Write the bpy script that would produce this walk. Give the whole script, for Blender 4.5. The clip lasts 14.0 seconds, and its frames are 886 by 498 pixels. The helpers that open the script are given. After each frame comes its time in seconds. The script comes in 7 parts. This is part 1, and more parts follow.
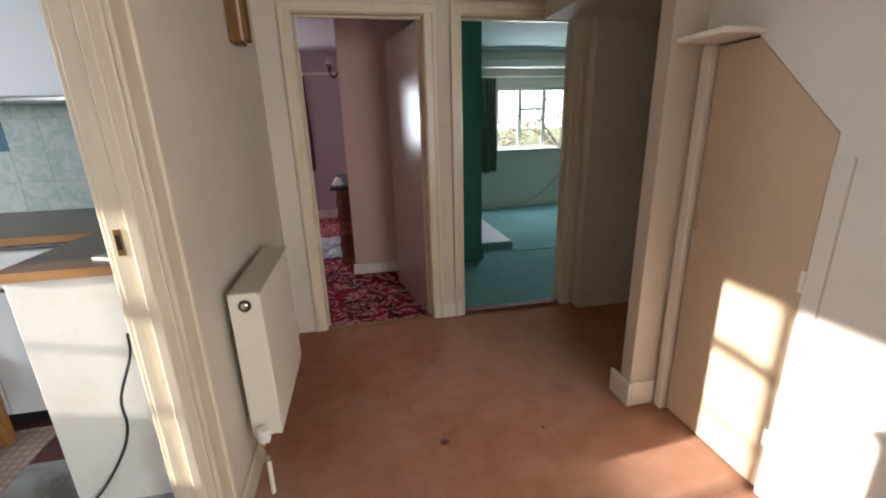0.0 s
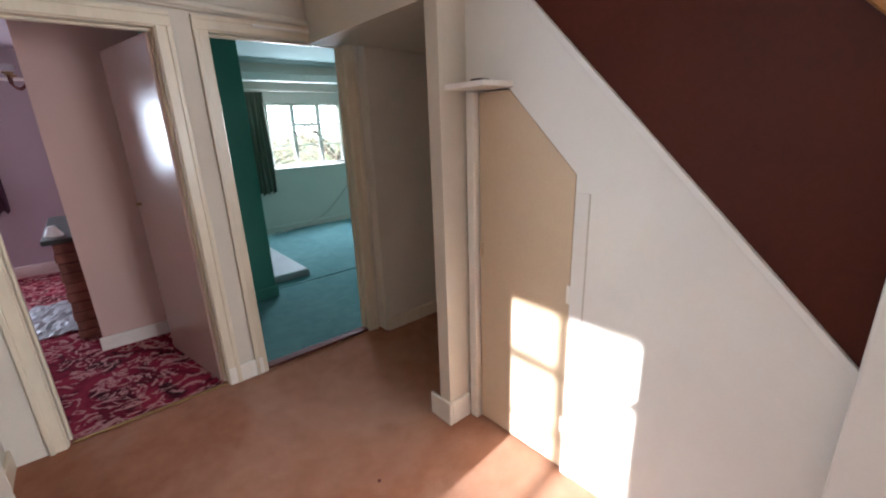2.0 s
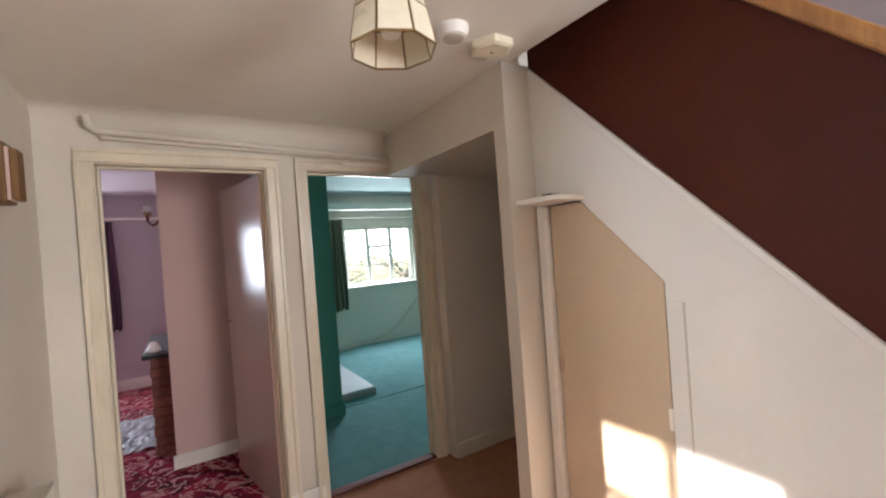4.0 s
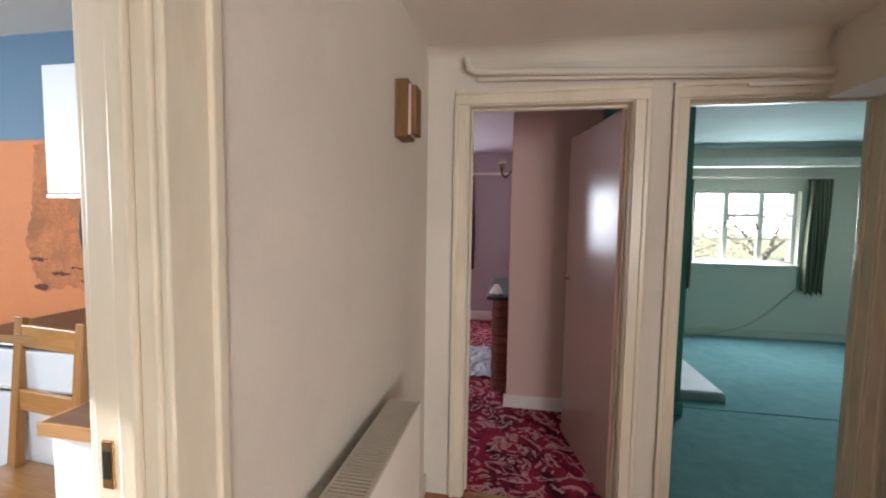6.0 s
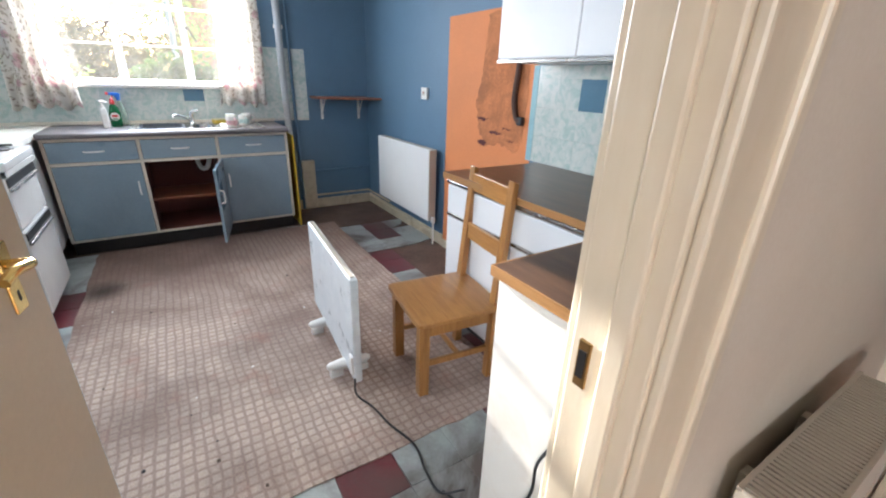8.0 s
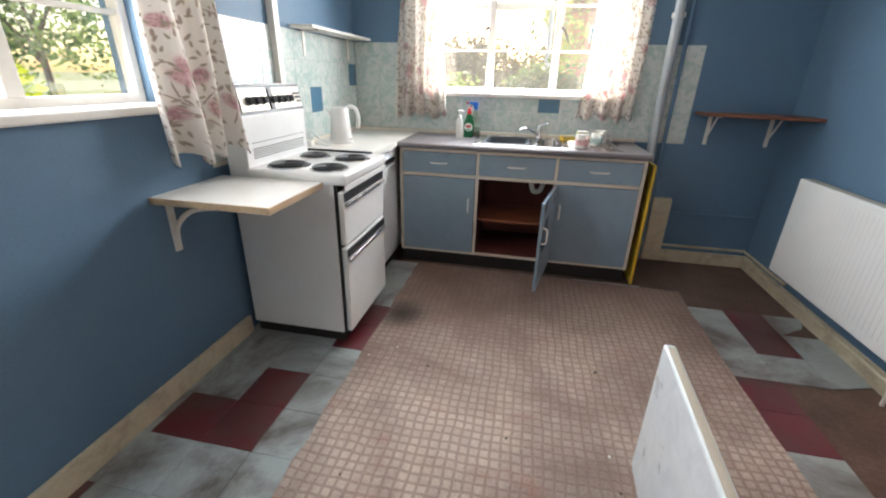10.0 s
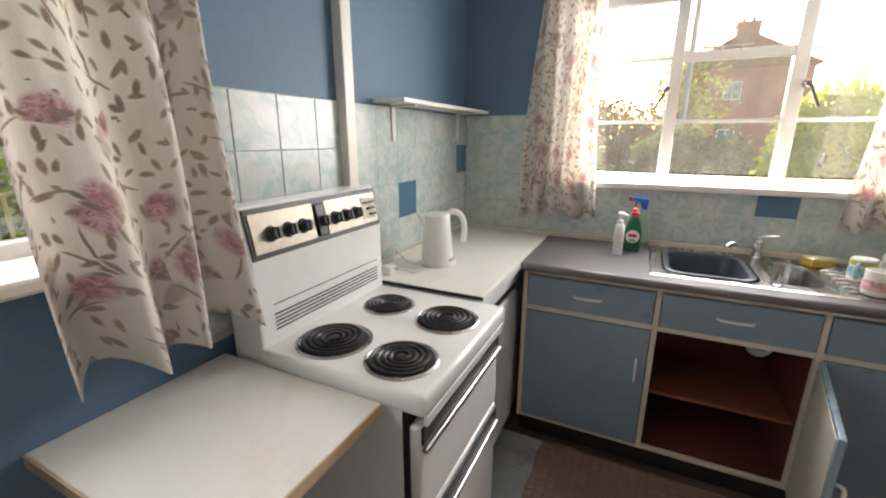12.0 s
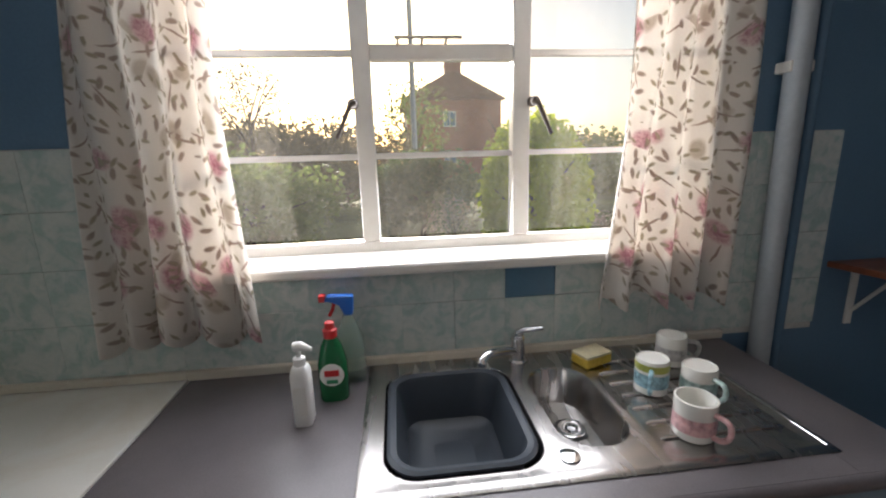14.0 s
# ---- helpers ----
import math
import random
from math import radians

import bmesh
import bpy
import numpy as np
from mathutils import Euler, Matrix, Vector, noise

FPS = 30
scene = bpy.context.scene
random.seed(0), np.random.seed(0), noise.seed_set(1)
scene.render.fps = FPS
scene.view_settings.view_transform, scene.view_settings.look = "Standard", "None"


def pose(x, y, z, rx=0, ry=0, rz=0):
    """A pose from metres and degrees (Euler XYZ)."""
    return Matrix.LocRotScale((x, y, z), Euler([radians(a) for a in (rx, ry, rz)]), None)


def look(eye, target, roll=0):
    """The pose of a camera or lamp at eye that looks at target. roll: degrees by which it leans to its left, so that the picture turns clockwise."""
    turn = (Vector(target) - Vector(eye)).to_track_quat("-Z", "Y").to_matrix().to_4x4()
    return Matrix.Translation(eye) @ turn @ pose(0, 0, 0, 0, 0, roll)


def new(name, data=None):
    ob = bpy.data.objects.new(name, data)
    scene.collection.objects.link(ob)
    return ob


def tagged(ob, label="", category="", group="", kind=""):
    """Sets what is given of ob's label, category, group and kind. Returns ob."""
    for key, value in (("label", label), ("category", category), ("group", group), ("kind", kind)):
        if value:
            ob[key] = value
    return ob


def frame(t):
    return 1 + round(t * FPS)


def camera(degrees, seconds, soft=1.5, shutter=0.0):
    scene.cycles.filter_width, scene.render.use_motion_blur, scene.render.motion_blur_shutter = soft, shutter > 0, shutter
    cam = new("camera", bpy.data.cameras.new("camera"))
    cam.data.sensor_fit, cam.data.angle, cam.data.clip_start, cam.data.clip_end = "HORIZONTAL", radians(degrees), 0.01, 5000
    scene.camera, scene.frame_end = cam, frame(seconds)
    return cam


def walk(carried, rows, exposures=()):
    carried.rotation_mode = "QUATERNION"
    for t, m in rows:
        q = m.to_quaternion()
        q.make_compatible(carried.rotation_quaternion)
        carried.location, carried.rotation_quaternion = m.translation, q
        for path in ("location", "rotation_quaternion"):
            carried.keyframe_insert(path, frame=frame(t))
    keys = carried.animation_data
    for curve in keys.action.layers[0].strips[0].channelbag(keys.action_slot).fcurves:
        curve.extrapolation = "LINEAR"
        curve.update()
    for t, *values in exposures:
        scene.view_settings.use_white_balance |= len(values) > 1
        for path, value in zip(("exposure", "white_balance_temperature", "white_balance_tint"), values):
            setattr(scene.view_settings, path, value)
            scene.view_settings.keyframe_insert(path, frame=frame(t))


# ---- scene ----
cam = camera(94.0, 14.0, soft=2.1)
PATH = [
    (0, (0.242, 0.499, 1.314), (0.603, 2.379, 0.735), -1.6),
    (0.5, (0.233, 0.593, 1.393), (0.744, 2.41, 0.732), -2.2),
    (1, (0.262, 0.626, 1.443), (0.984, 2.345, 0.719), -2.5),
    (1.5, (0.283, 0.651, 1.447), (1.261, 2.241, 0.728), -2.4),
    (2, (0.286, 0.663, 1.444), (1.518, 2.128, 0.863), -2.1),
    (4.5, (0.251, 0.737, 1.414), (1.12, 2.537, 1.489), -1.8),
    (5, (0.267, 0.87, 1.397), (0.75, 2.81, 1.452), -0.8),
    (5.5, (0.244, 1.025, 1.401), (0.318, 3.023, 1.388), -0.0),
    (6, (0.17, 1.156, 1.383), (-0.176, 3.121, 1.244), 0.9),
    (6.5, (0.113, 1.239, 1.384), (-0.617, 3.075, 1.069), 1.6),
    (7, (0.101, 1.252, 1.384), (-0.96, 2.87, 0.877), 2.1),
    (7.5, (0.064, 1.229, 1.4), (-1.274, 2.557, 0.733), 2.2),
    (8, (-0.09, 1.224, 1.369), (-1.647, 2.225, 0.611), 2.0),
    (8.5, (-0.324, 1.264, 1.349), (-2.046, 1.911, 0.562), 1.9),
    (9, (-0.614, 1.331, 1.323), (-2.429, 1.603, 0.528), 1.9),
    (11.5, (-1.904, 0.995, 1.449), (-3.617, 0.164, 0.835), 0.4),
    (12, (-2.185, 0.868, 1.47), (-3.926, 0.03, 0.952), 0.1),
    (12.5, (-2.492, 0.859, 1.489), (-4.285, 0.095, 1.038), -0.2),
    (13, (-2.832, 0.895, 1.545), (-4.699, 0.317, 1.121), -0.5),
    (13.5, (-3.103, 0.922, 1.565), (-5.04, 0.659, 1.141), -1.0),
    (14, (-3.33, 1.034, 1.541), (-5.273, 1.244, 1.113), -1.7),
]
walk(cam, [(t, look(eye, target, roll)) for t, eye, target, roll in PATH], [(0, 1.8, 6100, 10), (2, 2.35, 5550, 10), (4.5, 2.55, 5900, 10), (5.4, 2.7, 5900, 10), (6.2, 2.2, 5950, 10), (7, 2.2, 5900, 10), (8.0, 2.2, 5900, 11), (9, 2.1, 6000, 11), (11.5, 1.45, 6950, 15), (12.0, 1.25, 6950, 15), (12.5, 1.15, 6900, 15), (13.5, .5, 6600, 16), (14, .3, 6450, 15)])

# ---- world, sun, exposure ----
SUN_EL, SUN_AZ = 12.6, 184.8   # degrees; azimuth counted from +x
_w = bpy.data.worlds.new("world")
scene.world = _w
_w.use_nodes = True
_nt = _w.node_tree
_sky = _nt.nodes.new("ShaderNodeTexSky")
_sky.sky_type = 'NISHITA'
_sky.sun_disc = False
_sky.sun_elevation = radians(SUN_EL)
_sky.sun_rotation = radians(90 - SUN_AZ)
_sky.air_density, _sky.dust_density = 1.0, 1.8
_nt.nodes["Background"].inputs[1].default_value = 0.11
_nt.links.new(_sky.outputs[0], _nt.nodes["Background"].inputs[0])


def lamp(name, kind, m, energy, color=(1, 1, 1), **kw):
    d = bpy.data.lights.new(name, kind)
    d.energy, d.color = energy, color
    for k, v in kw.items():
        if k == "size":
            d.size = v
        if k == "size_y":
            d.shape, d.size_y = 'RECTANGLE', v
        if k == "angle":
            d.angle = v
    ob = new(name, d)
    ob.matrix_world = m
    return ob


_e, _a = radians(SUN_EL), radians(SUN_AZ)
SUNDIR = Vector((math.cos(_e) * math.cos(_a), math.cos(_e) * math.sin(_a), math.sin(_e)))
lamp("sun", 'SUN', look(SUNDIR * 20, (0, 0, 0)), 5.0, (1.0, 0.92, 0.80), angle=radians(0.6))
# skylight standing in the kitchen, lounge and bedroom window openings, facing inwards
lamp("sky_west_window", 'AREA', look((-4.61, 1.18, 1.70), (0, 1.16, 1.1)), 19, (0.93, 0.97, 1.0), size=1.35, size_y=0.85)
lamp("sky_south_window", 'AREA', look((-2.0, -0.22, 1.68), (-2.0, 3, 1.2)), 6.5, (0.93, 0.97, 1.0), size=1.25, size_y=0.8)
lamp("sky_lounge_window", 'AREA', look((2.86, 6.80, 1.35), (2.6, 0, 0.5)), 12, (0.95, 0.98, 1.0), size=1.0, size_y=0.8)
lamp("sky_bedroom_window", 'AREA', look((-1.27, 6.87, 1.42), (-0.6, 3, 0.8)), 8.5, (0.93, 0.95, 1.0), size=0.95, size_y=0.85)
# added fill from an unseen, assumed front opening, aimed at the left wall
lamp("hall_fill", 'AREA', look((2.0, -1.72, 1.4), (-0.26, 2.2, 1.6)), 19, (1.0, 0.97, 0.92), size=1.0, size_y=1.25)


# ---- materials ----
def nodes_of(m):
    m.use_nodes = True
    t = m.node_tree
    return t, t.nodes, t.links, t.nodes["Principled BSDF"]


def noise_node(n, l, scale, detail=4.0, rough=0.55, vec=None, dist=0.0):
    q = n.new("ShaderNodeTexNoise")
    q.inputs["Scale"].default_value = scale
    q.inputs["Detail"].default_value = detail
    q.inputs["Roughness"].default_value = rough
    q.inputs["Distortion"].default_value = dist
    if vec is not None:
        l.new(vec, q.inputs["Vector"])
    return q


def ramp_node(n, l, fac, stops):
    r = n.new("ShaderNodeValToRGB")
    e = r.color_ramp.elements
    e[0].position, e[0].color = stops[0][0], (*stops[0][1], 1)
    e[1].position, e[1].color = stops[-1][0], (*stops[-1][1], 1)
    for p, c in stops[1:-1]:
        k = e.new(p)
        k.color = (*c, 1)
    l.new(fac, r.inputs[0])
    return r


def mix_node(n, l, fac, a, b, mode='MIX'):
    x = n.new("ShaderNodeMix")
    x.data_type, x.blend_type = 'RGBA', mode
    for sock, v in ((x.inputs[0], fac), (x.inputs[6], a), (x.inputs[7], b)):
        if hasattr(v, "is_linked"):
            l.new(v, sock)
        elif isinstance(v, (int, float)):
            sock.default_value = v
        else:
            sock.default_value = (*v, 1)
    return x.outputs[2]


def dark(c, k):
    return tuple(min(1.0, max(0.0, v * k)) for v in c)


def surf(name, base, rough=0.6, var=0.10, scale=3.0, grain=90.0, bump=0.08, metal=0.0, stain=None, stain_amt=0.0,
         stain_scale=2.0, coat=0.0, stretch=(1, 1, 1), island=0.0, spec=0.5, rvar=0.12, place=False, stain_from=0.50):
    """Painted or plain surface: broad mottling, fine grain and relief, optional stains."""
    m = bpy.data.materials.new(name)
    t, n, l, b = nodes_of(m)
    co = n.new("ShaderNodeTexCoord")
    mp = n.new("ShaderNodeMapping")
    mp.inputs["Scale"].default_value = stretch
    pos = n.new("ShaderNodeNewGeometry")
    l.new(pos.outputs["Position"] if place else co.outputs["Object"], mp.inputs["Vector"])
    v = mp.outputs["Vector"]
    big = noise_node(n, l, scale, 5, 0.6, v)
    r = ramp_node(n, l, big.outputs["Fac"], [(0.30, dark(base, 1 - var)), (0.70, dark(base, 1 + var))])
    col = r.outputs[0]
    fine = noise_node(n, l, grain, 3, 0.6, v)
    fr = ramp_node(n, l, fine.outputs["Fac"], [(0.3, (0.5 - var * 0.5,) * 3), (0.7, (0.5 + var * 0.5,) * 3)])
    col = mix_node(n, l, 0.6, col, fr.outputs[0], 'OVERLAY')
    if stain:
        s = noise_node(n, l, stain_scale, 6, 0.65, v, 0.6)
        sr = ramp_node(n, l, s.outputs["Fac"], [(stain_from, (0, 0, 0)), (stain_from + 0.2, (stain_amt,) * 3)])
        col = mix_node(n, l, sr.outputs[0], col, stain)
    if island:
        inf = n.new("ShaderNodeObjectInfo")
        ir = ramp_node(n, l, inf.outputs["Random"], [(0.0, (0.5 - island,) * 3), (1.0, (0.5 + island,) * 3)])
        col = mix_node(n, l, 1.0, col, ir.outputs[0], 'OVERLAY')
    l.new(col, b.inputs["Base Color"])
    rr = n.new("ShaderNodeMapRange")
    rr.inputs[3].default_value, rr.inputs[4].default_value = max(0.03, rough - rvar), min(1.0, rough + rvar)
    l.new(big.outputs["Fac"], rr.inputs[0])
    l.new(rr.outputs[0], b.inputs["Roughness"])
    b.inputs["Metallic"].default_value = metal
    b.inputs["Coat Weight"].default_value = coat
    b.inputs["Specular IOR Level"].default_value = spec
    if bump:
        bp = n.new("ShaderNodeBump")
        bp.inputs["Strength"].default_value = bump
        bp.inputs["Distance"].default_value = 0.01
        l.new(fine.outputs["Fac"], bp.inputs["Height"])
        l.new(bp.outputs[0], b.inputs["Normal"])
    return m


def wood(name, light, darkc, rough=0.45, axis='X', scale=1.0, coat=0.15):
    m = bpy.data.materials.new(name)
    t, n, l, b = nodes_of(m)
    co = n.new("ShaderNodeTexCoord")
    mp = n.new("ShaderNodeMapping")
    k = {'X': (2, 22, 22), 'Y': (22, 2, 22), 'Z': (22, 22, 2)}[axis]
    mp.inputs["Scale"].default_value = tuple(q * scale for q in k)
    l.new(co.outputs["Object"], mp.inputs["Vector"])
    a = noise_node(n, l, 1.4, 6, 0.6, mp.outputs[0], 1.2)
    f = noise_node(n, l, 7.0, 4, 0.7, mp.outputs[0])
    r = ramp_node(n, l, a.outputs["Fac"], [(0.28, darkc), (0.52, tuple((p + q) / 2 for p, q in zip(light, darkc))), (0.72, light)])
    fr = ramp_node(n, l, f.outputs["Fac"], [(0.3, (0.4,) * 3), (0.7, (0.58,) * 3)])
    c = mix_node(n, l, 0.6, r.outputs[0], fr.outputs[0], 'OVERLAY')
    l.new(c, b.inputs["Base Color"])
    b.inputs["Roughness"].default_value = rough
    b.inputs["Coat Weight"].default_value = coat
    bp = n.new("ShaderNodeBump")
    bp.inputs["Strength"].default_value = 0.12
    bp.inputs["Distance"].default_value = 0.004
    l.new(a.outputs["Fac"], bp.inputs["Height"])
    l.new(bp.outputs[0], b.inputs["Normal"])
    return m


def carpet_plain(name, c1, c2, stain, pile=260.0, wear=(0.62, 0.55, 0.5), wear_amt=0.25, wear_scale=1.3):
    m = bpy.data.materials.new(name)
    t, n, l, b = nodes_of(m)
    co = n.new("ShaderNodeTexCoord")
    v = co.outputs["Object"]
    big = noise_node(n, l, wear_scale, 5, 0.6, v, 0.4)
    mid = noise_node(n, l, 9, 5, 0.65, v)
    fine = noise_node(n, l, pile, 2, 0.7, v)
    c = ramp_node(n, l, mid.outputs["Fac"], [(0.3, c1), (0.7, c2)]).outputs[0]
    wr = ramp_node(n, l, big.outputs["Fac"], [(0.45, (0, 0, 0)), (0.7, (wear_amt,) * 3)])
    c = mix_node(n, l, wr.outputs[0], c, wear)
    sp = noise_node(n, l, 3.3, 2, 0.4, v)
    sr = ramp_node(n, l, sp.outputs["Fac"], [(0.66, (0, 0, 0)), (0.76, (0.18,) * 3)])
    c = mix_node(n, l, sr.outputs[0], c, stain)
    fr = ramp_node(n, l, fine.outputs["Fac"], [(0.3, (0.36,) * 3), (0.7, (0.62,) * 3)])
    c = mix_node(n, l, 0.8, c, fr.outputs[0], 'OVERLAY')
    l.new(c, b.inputs["Base Color"])
    b.inputs["Roughness"].default_value = 0.95
    b.inputs["Specular IOR Level"].default_value = 0.15
    bp = n.new("ShaderNodeBump")
    bp.inputs["Strength"].default_value = 0.5
    bp.inputs["Distance"].default_value = 0.006
    l.new(fine.outputs["Fac"], bp.inputs["Height"])
    l.new(bp.outputs[0], b.inputs["Normal"])
    return m


def carpet_floral(name):
    """Crimson carpet with pale scrolling leaf figures."""
    m = bpy.data.materials.new(name)
    t, n, l, b = nodes_of(m)
    co = n.new("ShaderNodeTexCoord")
    v = co.outputs["Object"]
    w1 = noise_node(n, l, 3.6, 3, 0.5, v, 2.2)
    w2 = noise_node(n, l, 6.5, 2.5, 0.5, v, 2.6)
    fine = noise_node(n, l, 240, 2, 0.7, v)
    c = ramp_node(n, l, w1.outputs["Fac"], [(0.36, (0.035, 0.004, 0.010)), (0.5, (0.19, 0.010, 0.030)), (0.62, (0.26, 0.018, 0.045))]).outputs[0]
    fr = ramp_node(n, l, w2.outputs["Fac"], [(0.515, (0, 0, 0)), (0.55, (1, 1, 1)), (0.60, (1, 1, 1)), (0.64, (0, 0, 0))])
    c = mix_node(n, l, fr.outputs[0], c, (0.50, 0.25, 0.24))
    gr = ramp_node(n, l, fine.outputs["Fac"], [(0.3, (0.38,) * 3), (0.7, (0.6,) * 3)])
    c = mix_node(n, l, 0.8, c, gr.outputs[0], 'OVERLAY')
    l.new(c, b.inputs["Base Color"])
    b.inputs["Roughness"].default_value = 0.95
    b.inputs["Specular IOR Level"].default_value = 0.1
    bp = n.new("ShaderNodeBump")
    bp.inputs["Strength"].default_value = 0.5
    bp.inputs["Distance"].default_value = 0.006
    l.new(fine.outputs["Fac"], bp.inputs["Height"])
    l.new(bp.outputs[0], b.inputs["Normal"])
    return m


def rug_checked(name):
    """Worn beige carpet woven in a grid of small squares."""
    m = bpy.data.materials.new(name)
    t, n, l, b = nodes_of(m)
    co = n.new("ShaderNodeTexCoord")
    v = co.outputs["Object"]
    br = n.new("ShaderNodeTexBrick")
    br.offset = 0.0
    br.inputs["Scale"].default_value = 1.0
    br.inputs["Brick Width"].default_value = 0.039
    br.inputs["Row Height"].default_value = 0.039
    br.inputs["Mortar Size"].default_value = 0.0075
    br.inputs["Mortar Smooth"].default_value = 0.6
    br.inputs["Color1"].default_value = (0.59, 0.485, 0.41, 1)
    br.inputs["Color2"].default_value = (0.50, 0.40, 0.335, 1)
    br.inputs["Mortar"].default_value = (0.385, 0.29, 0.245, 1)
    wob = noise_node(n, l, 7, 2, 0.5, v)
    vm = n.new("ShaderNodeVectorMath")
    vm.operation = 'MULTIPLY_ADD'
    l.new(wob.outputs["Color"], vm.inputs[0])
    vm.inputs[1].default_value = (0.03, 0.03, 0)
    l.new(v, vm.inputs[2])
    l.new(vm.outputs[0], br.inputs["Vector"])
    big = noise_node(n, l, 1.5, 6, 0.65, v, 0.5)
    wr = ramp_node(n, l, big.outputs["Fac"], [(0.36, (0.85,) * 3), (0.58, (0.0,) * 3)])
    c = mix_node(n, l, wr.outputs[0], br.outputs["Color"], (0.235, 0.17, 0.145))
    red = noise_node(n, l, 4.2, 4, 0.6, v)
    rr = ramp_node(n, l, red.outputs["Fac"], [(0.58, (0, 0, 0)), (0.75, (0.5,) * 3)])
    c = mix_node(n, l, rr.outputs[0], c, (0.38, 0.19, 0.15))
    # darker brown towards the west end, its edge broken up by noise
    sep = n.new("ShaderNodeSeparateXYZ")
    l.new(v, sep.inputs[0])
    west_noise = noise_node(n, l, 2.2, 5, 0.6, v, 0.6)
    ad = n.new("ShaderNodeMath")
    ad.operation = 'MULTIPLY_ADD'
    l.new(west_noise.outputs["Fac"], ad.inputs[0])
    ad.inputs[1].default_value = 1.1
    l.new(sep.outputs[0], ad.inputs[2])
    mr = n.new("ShaderNodeMapRange")
    mr.inputs[1].default_value, mr.inputs[2].default_value = -0.95, 0.65
    mr.inputs[3].default_value, mr.inputs[4].default_value = 0.88, 0.0
    l.new(ad.outputs[0], mr.inputs[0])
    c = mix_node(n, l, mr.outputs[0], c, (0.20, 0.128, 0.105))
    sd = n.new("ShaderNodeVectorMath")
    sd.operation, sd.name = 'DISTANCE', "soot"
    l.new(vm.outputs[0], sd.inputs[0])
    sq = ramp_node(n, l, sd.outputs["Value"], [(0.04, (0.93,) * 3), (0.19, (0, 0, 0))])
    c = mix_node(n, l, sq.outputs[0], c, (0.03, 0.025, 0.022))
    fine = noise_node(n, l, 210, 3, 0.7, v)
    fr = ramp_node(n, l, fine.outputs["Fac"], [(0.3, (0.36,) * 3), (0.7, (0.64,) * 3)])
    c = mix_node(n, l, 0.8, c, fr.outputs[0], 'OVERLAY')
    l.new(c, b.inputs["Base Color"])
    b.inputs["Roughness"].default_value = 0.95
    b.inputs["Specular IOR Level"].default_value = 0.12
    bp = n.new("ShaderNodeBump")
    bp.inputs["Strength"].default_value = 0.5
    bp.inputs["Distance"].default_value = 0.006
    mixh = mix_node(n, l, 0.5, fine.outputs["Fac"], br.outputs["Fac"], 'SUBTRACT')
    l.new(mixh, bp.inputs["Height"])
    l.new(bp.outputs[0], b.inputs["Normal"])
    return m


def tile_marbled(name, c1, c2, c3):
    """Glazed wall tile with a leafy green and white mottle; each tile shifted by its own random."""
    m = bpy.data.materials.new(name)
    t, n, l, b = nodes_of(m)
    co = n.new("ShaderNodeTexCoord")
    inf = n.new("ShaderNodeObjectInfo")
    vm = n.new("ShaderNodeVectorMath")
    vm.operation = 'MULTIPLY_ADD'
    comb = n.new("ShaderNodeCombineXYZ")
    for i in range(3):
        l.new(inf.outputs["Random"], comb.inputs[i])
    l.new(comb.outputs[0], vm.inputs[0])
    vm.inputs[1].default_value = (13, 7, 5)
    l.new(co.outputs["Object"], vm.inputs[2])
    a = noise_node(n, l, 17, 3, 0.5, vm.outputs[0], 1.3)
    d = noise_node(n, l, 60, 3, 0.5, vm.outputs[0], 1.0)
    r = ramp_node(n, l, a.outputs["Fac"], [(0.38, c1), (0.5, c2), (0.62, c3)])
    dr = ramp_node(n, l, d.outputs["Fac"], [(0.35, (0.475,) * 3), (0.65, (0.525,) * 3)])
    c = mix_node(n, l, 1.0, r.outputs[0], dr.outputs[0], 'OVERLAY')
    l.new(c, b.inputs["Base Color"])
    b.inputs["Roughness"].default_value = 0.22
    bp = n.new("ShaderNodeBump")
    bp.inputs["Strength"].default_value = 0.08
    bp.inputs["Distance"].default_value = 0.004
    l.new(a.outputs["Fac"], bp.inputs["Height"])
    l.new(bp.outputs[0], b.inputs["Normal"])
    return m


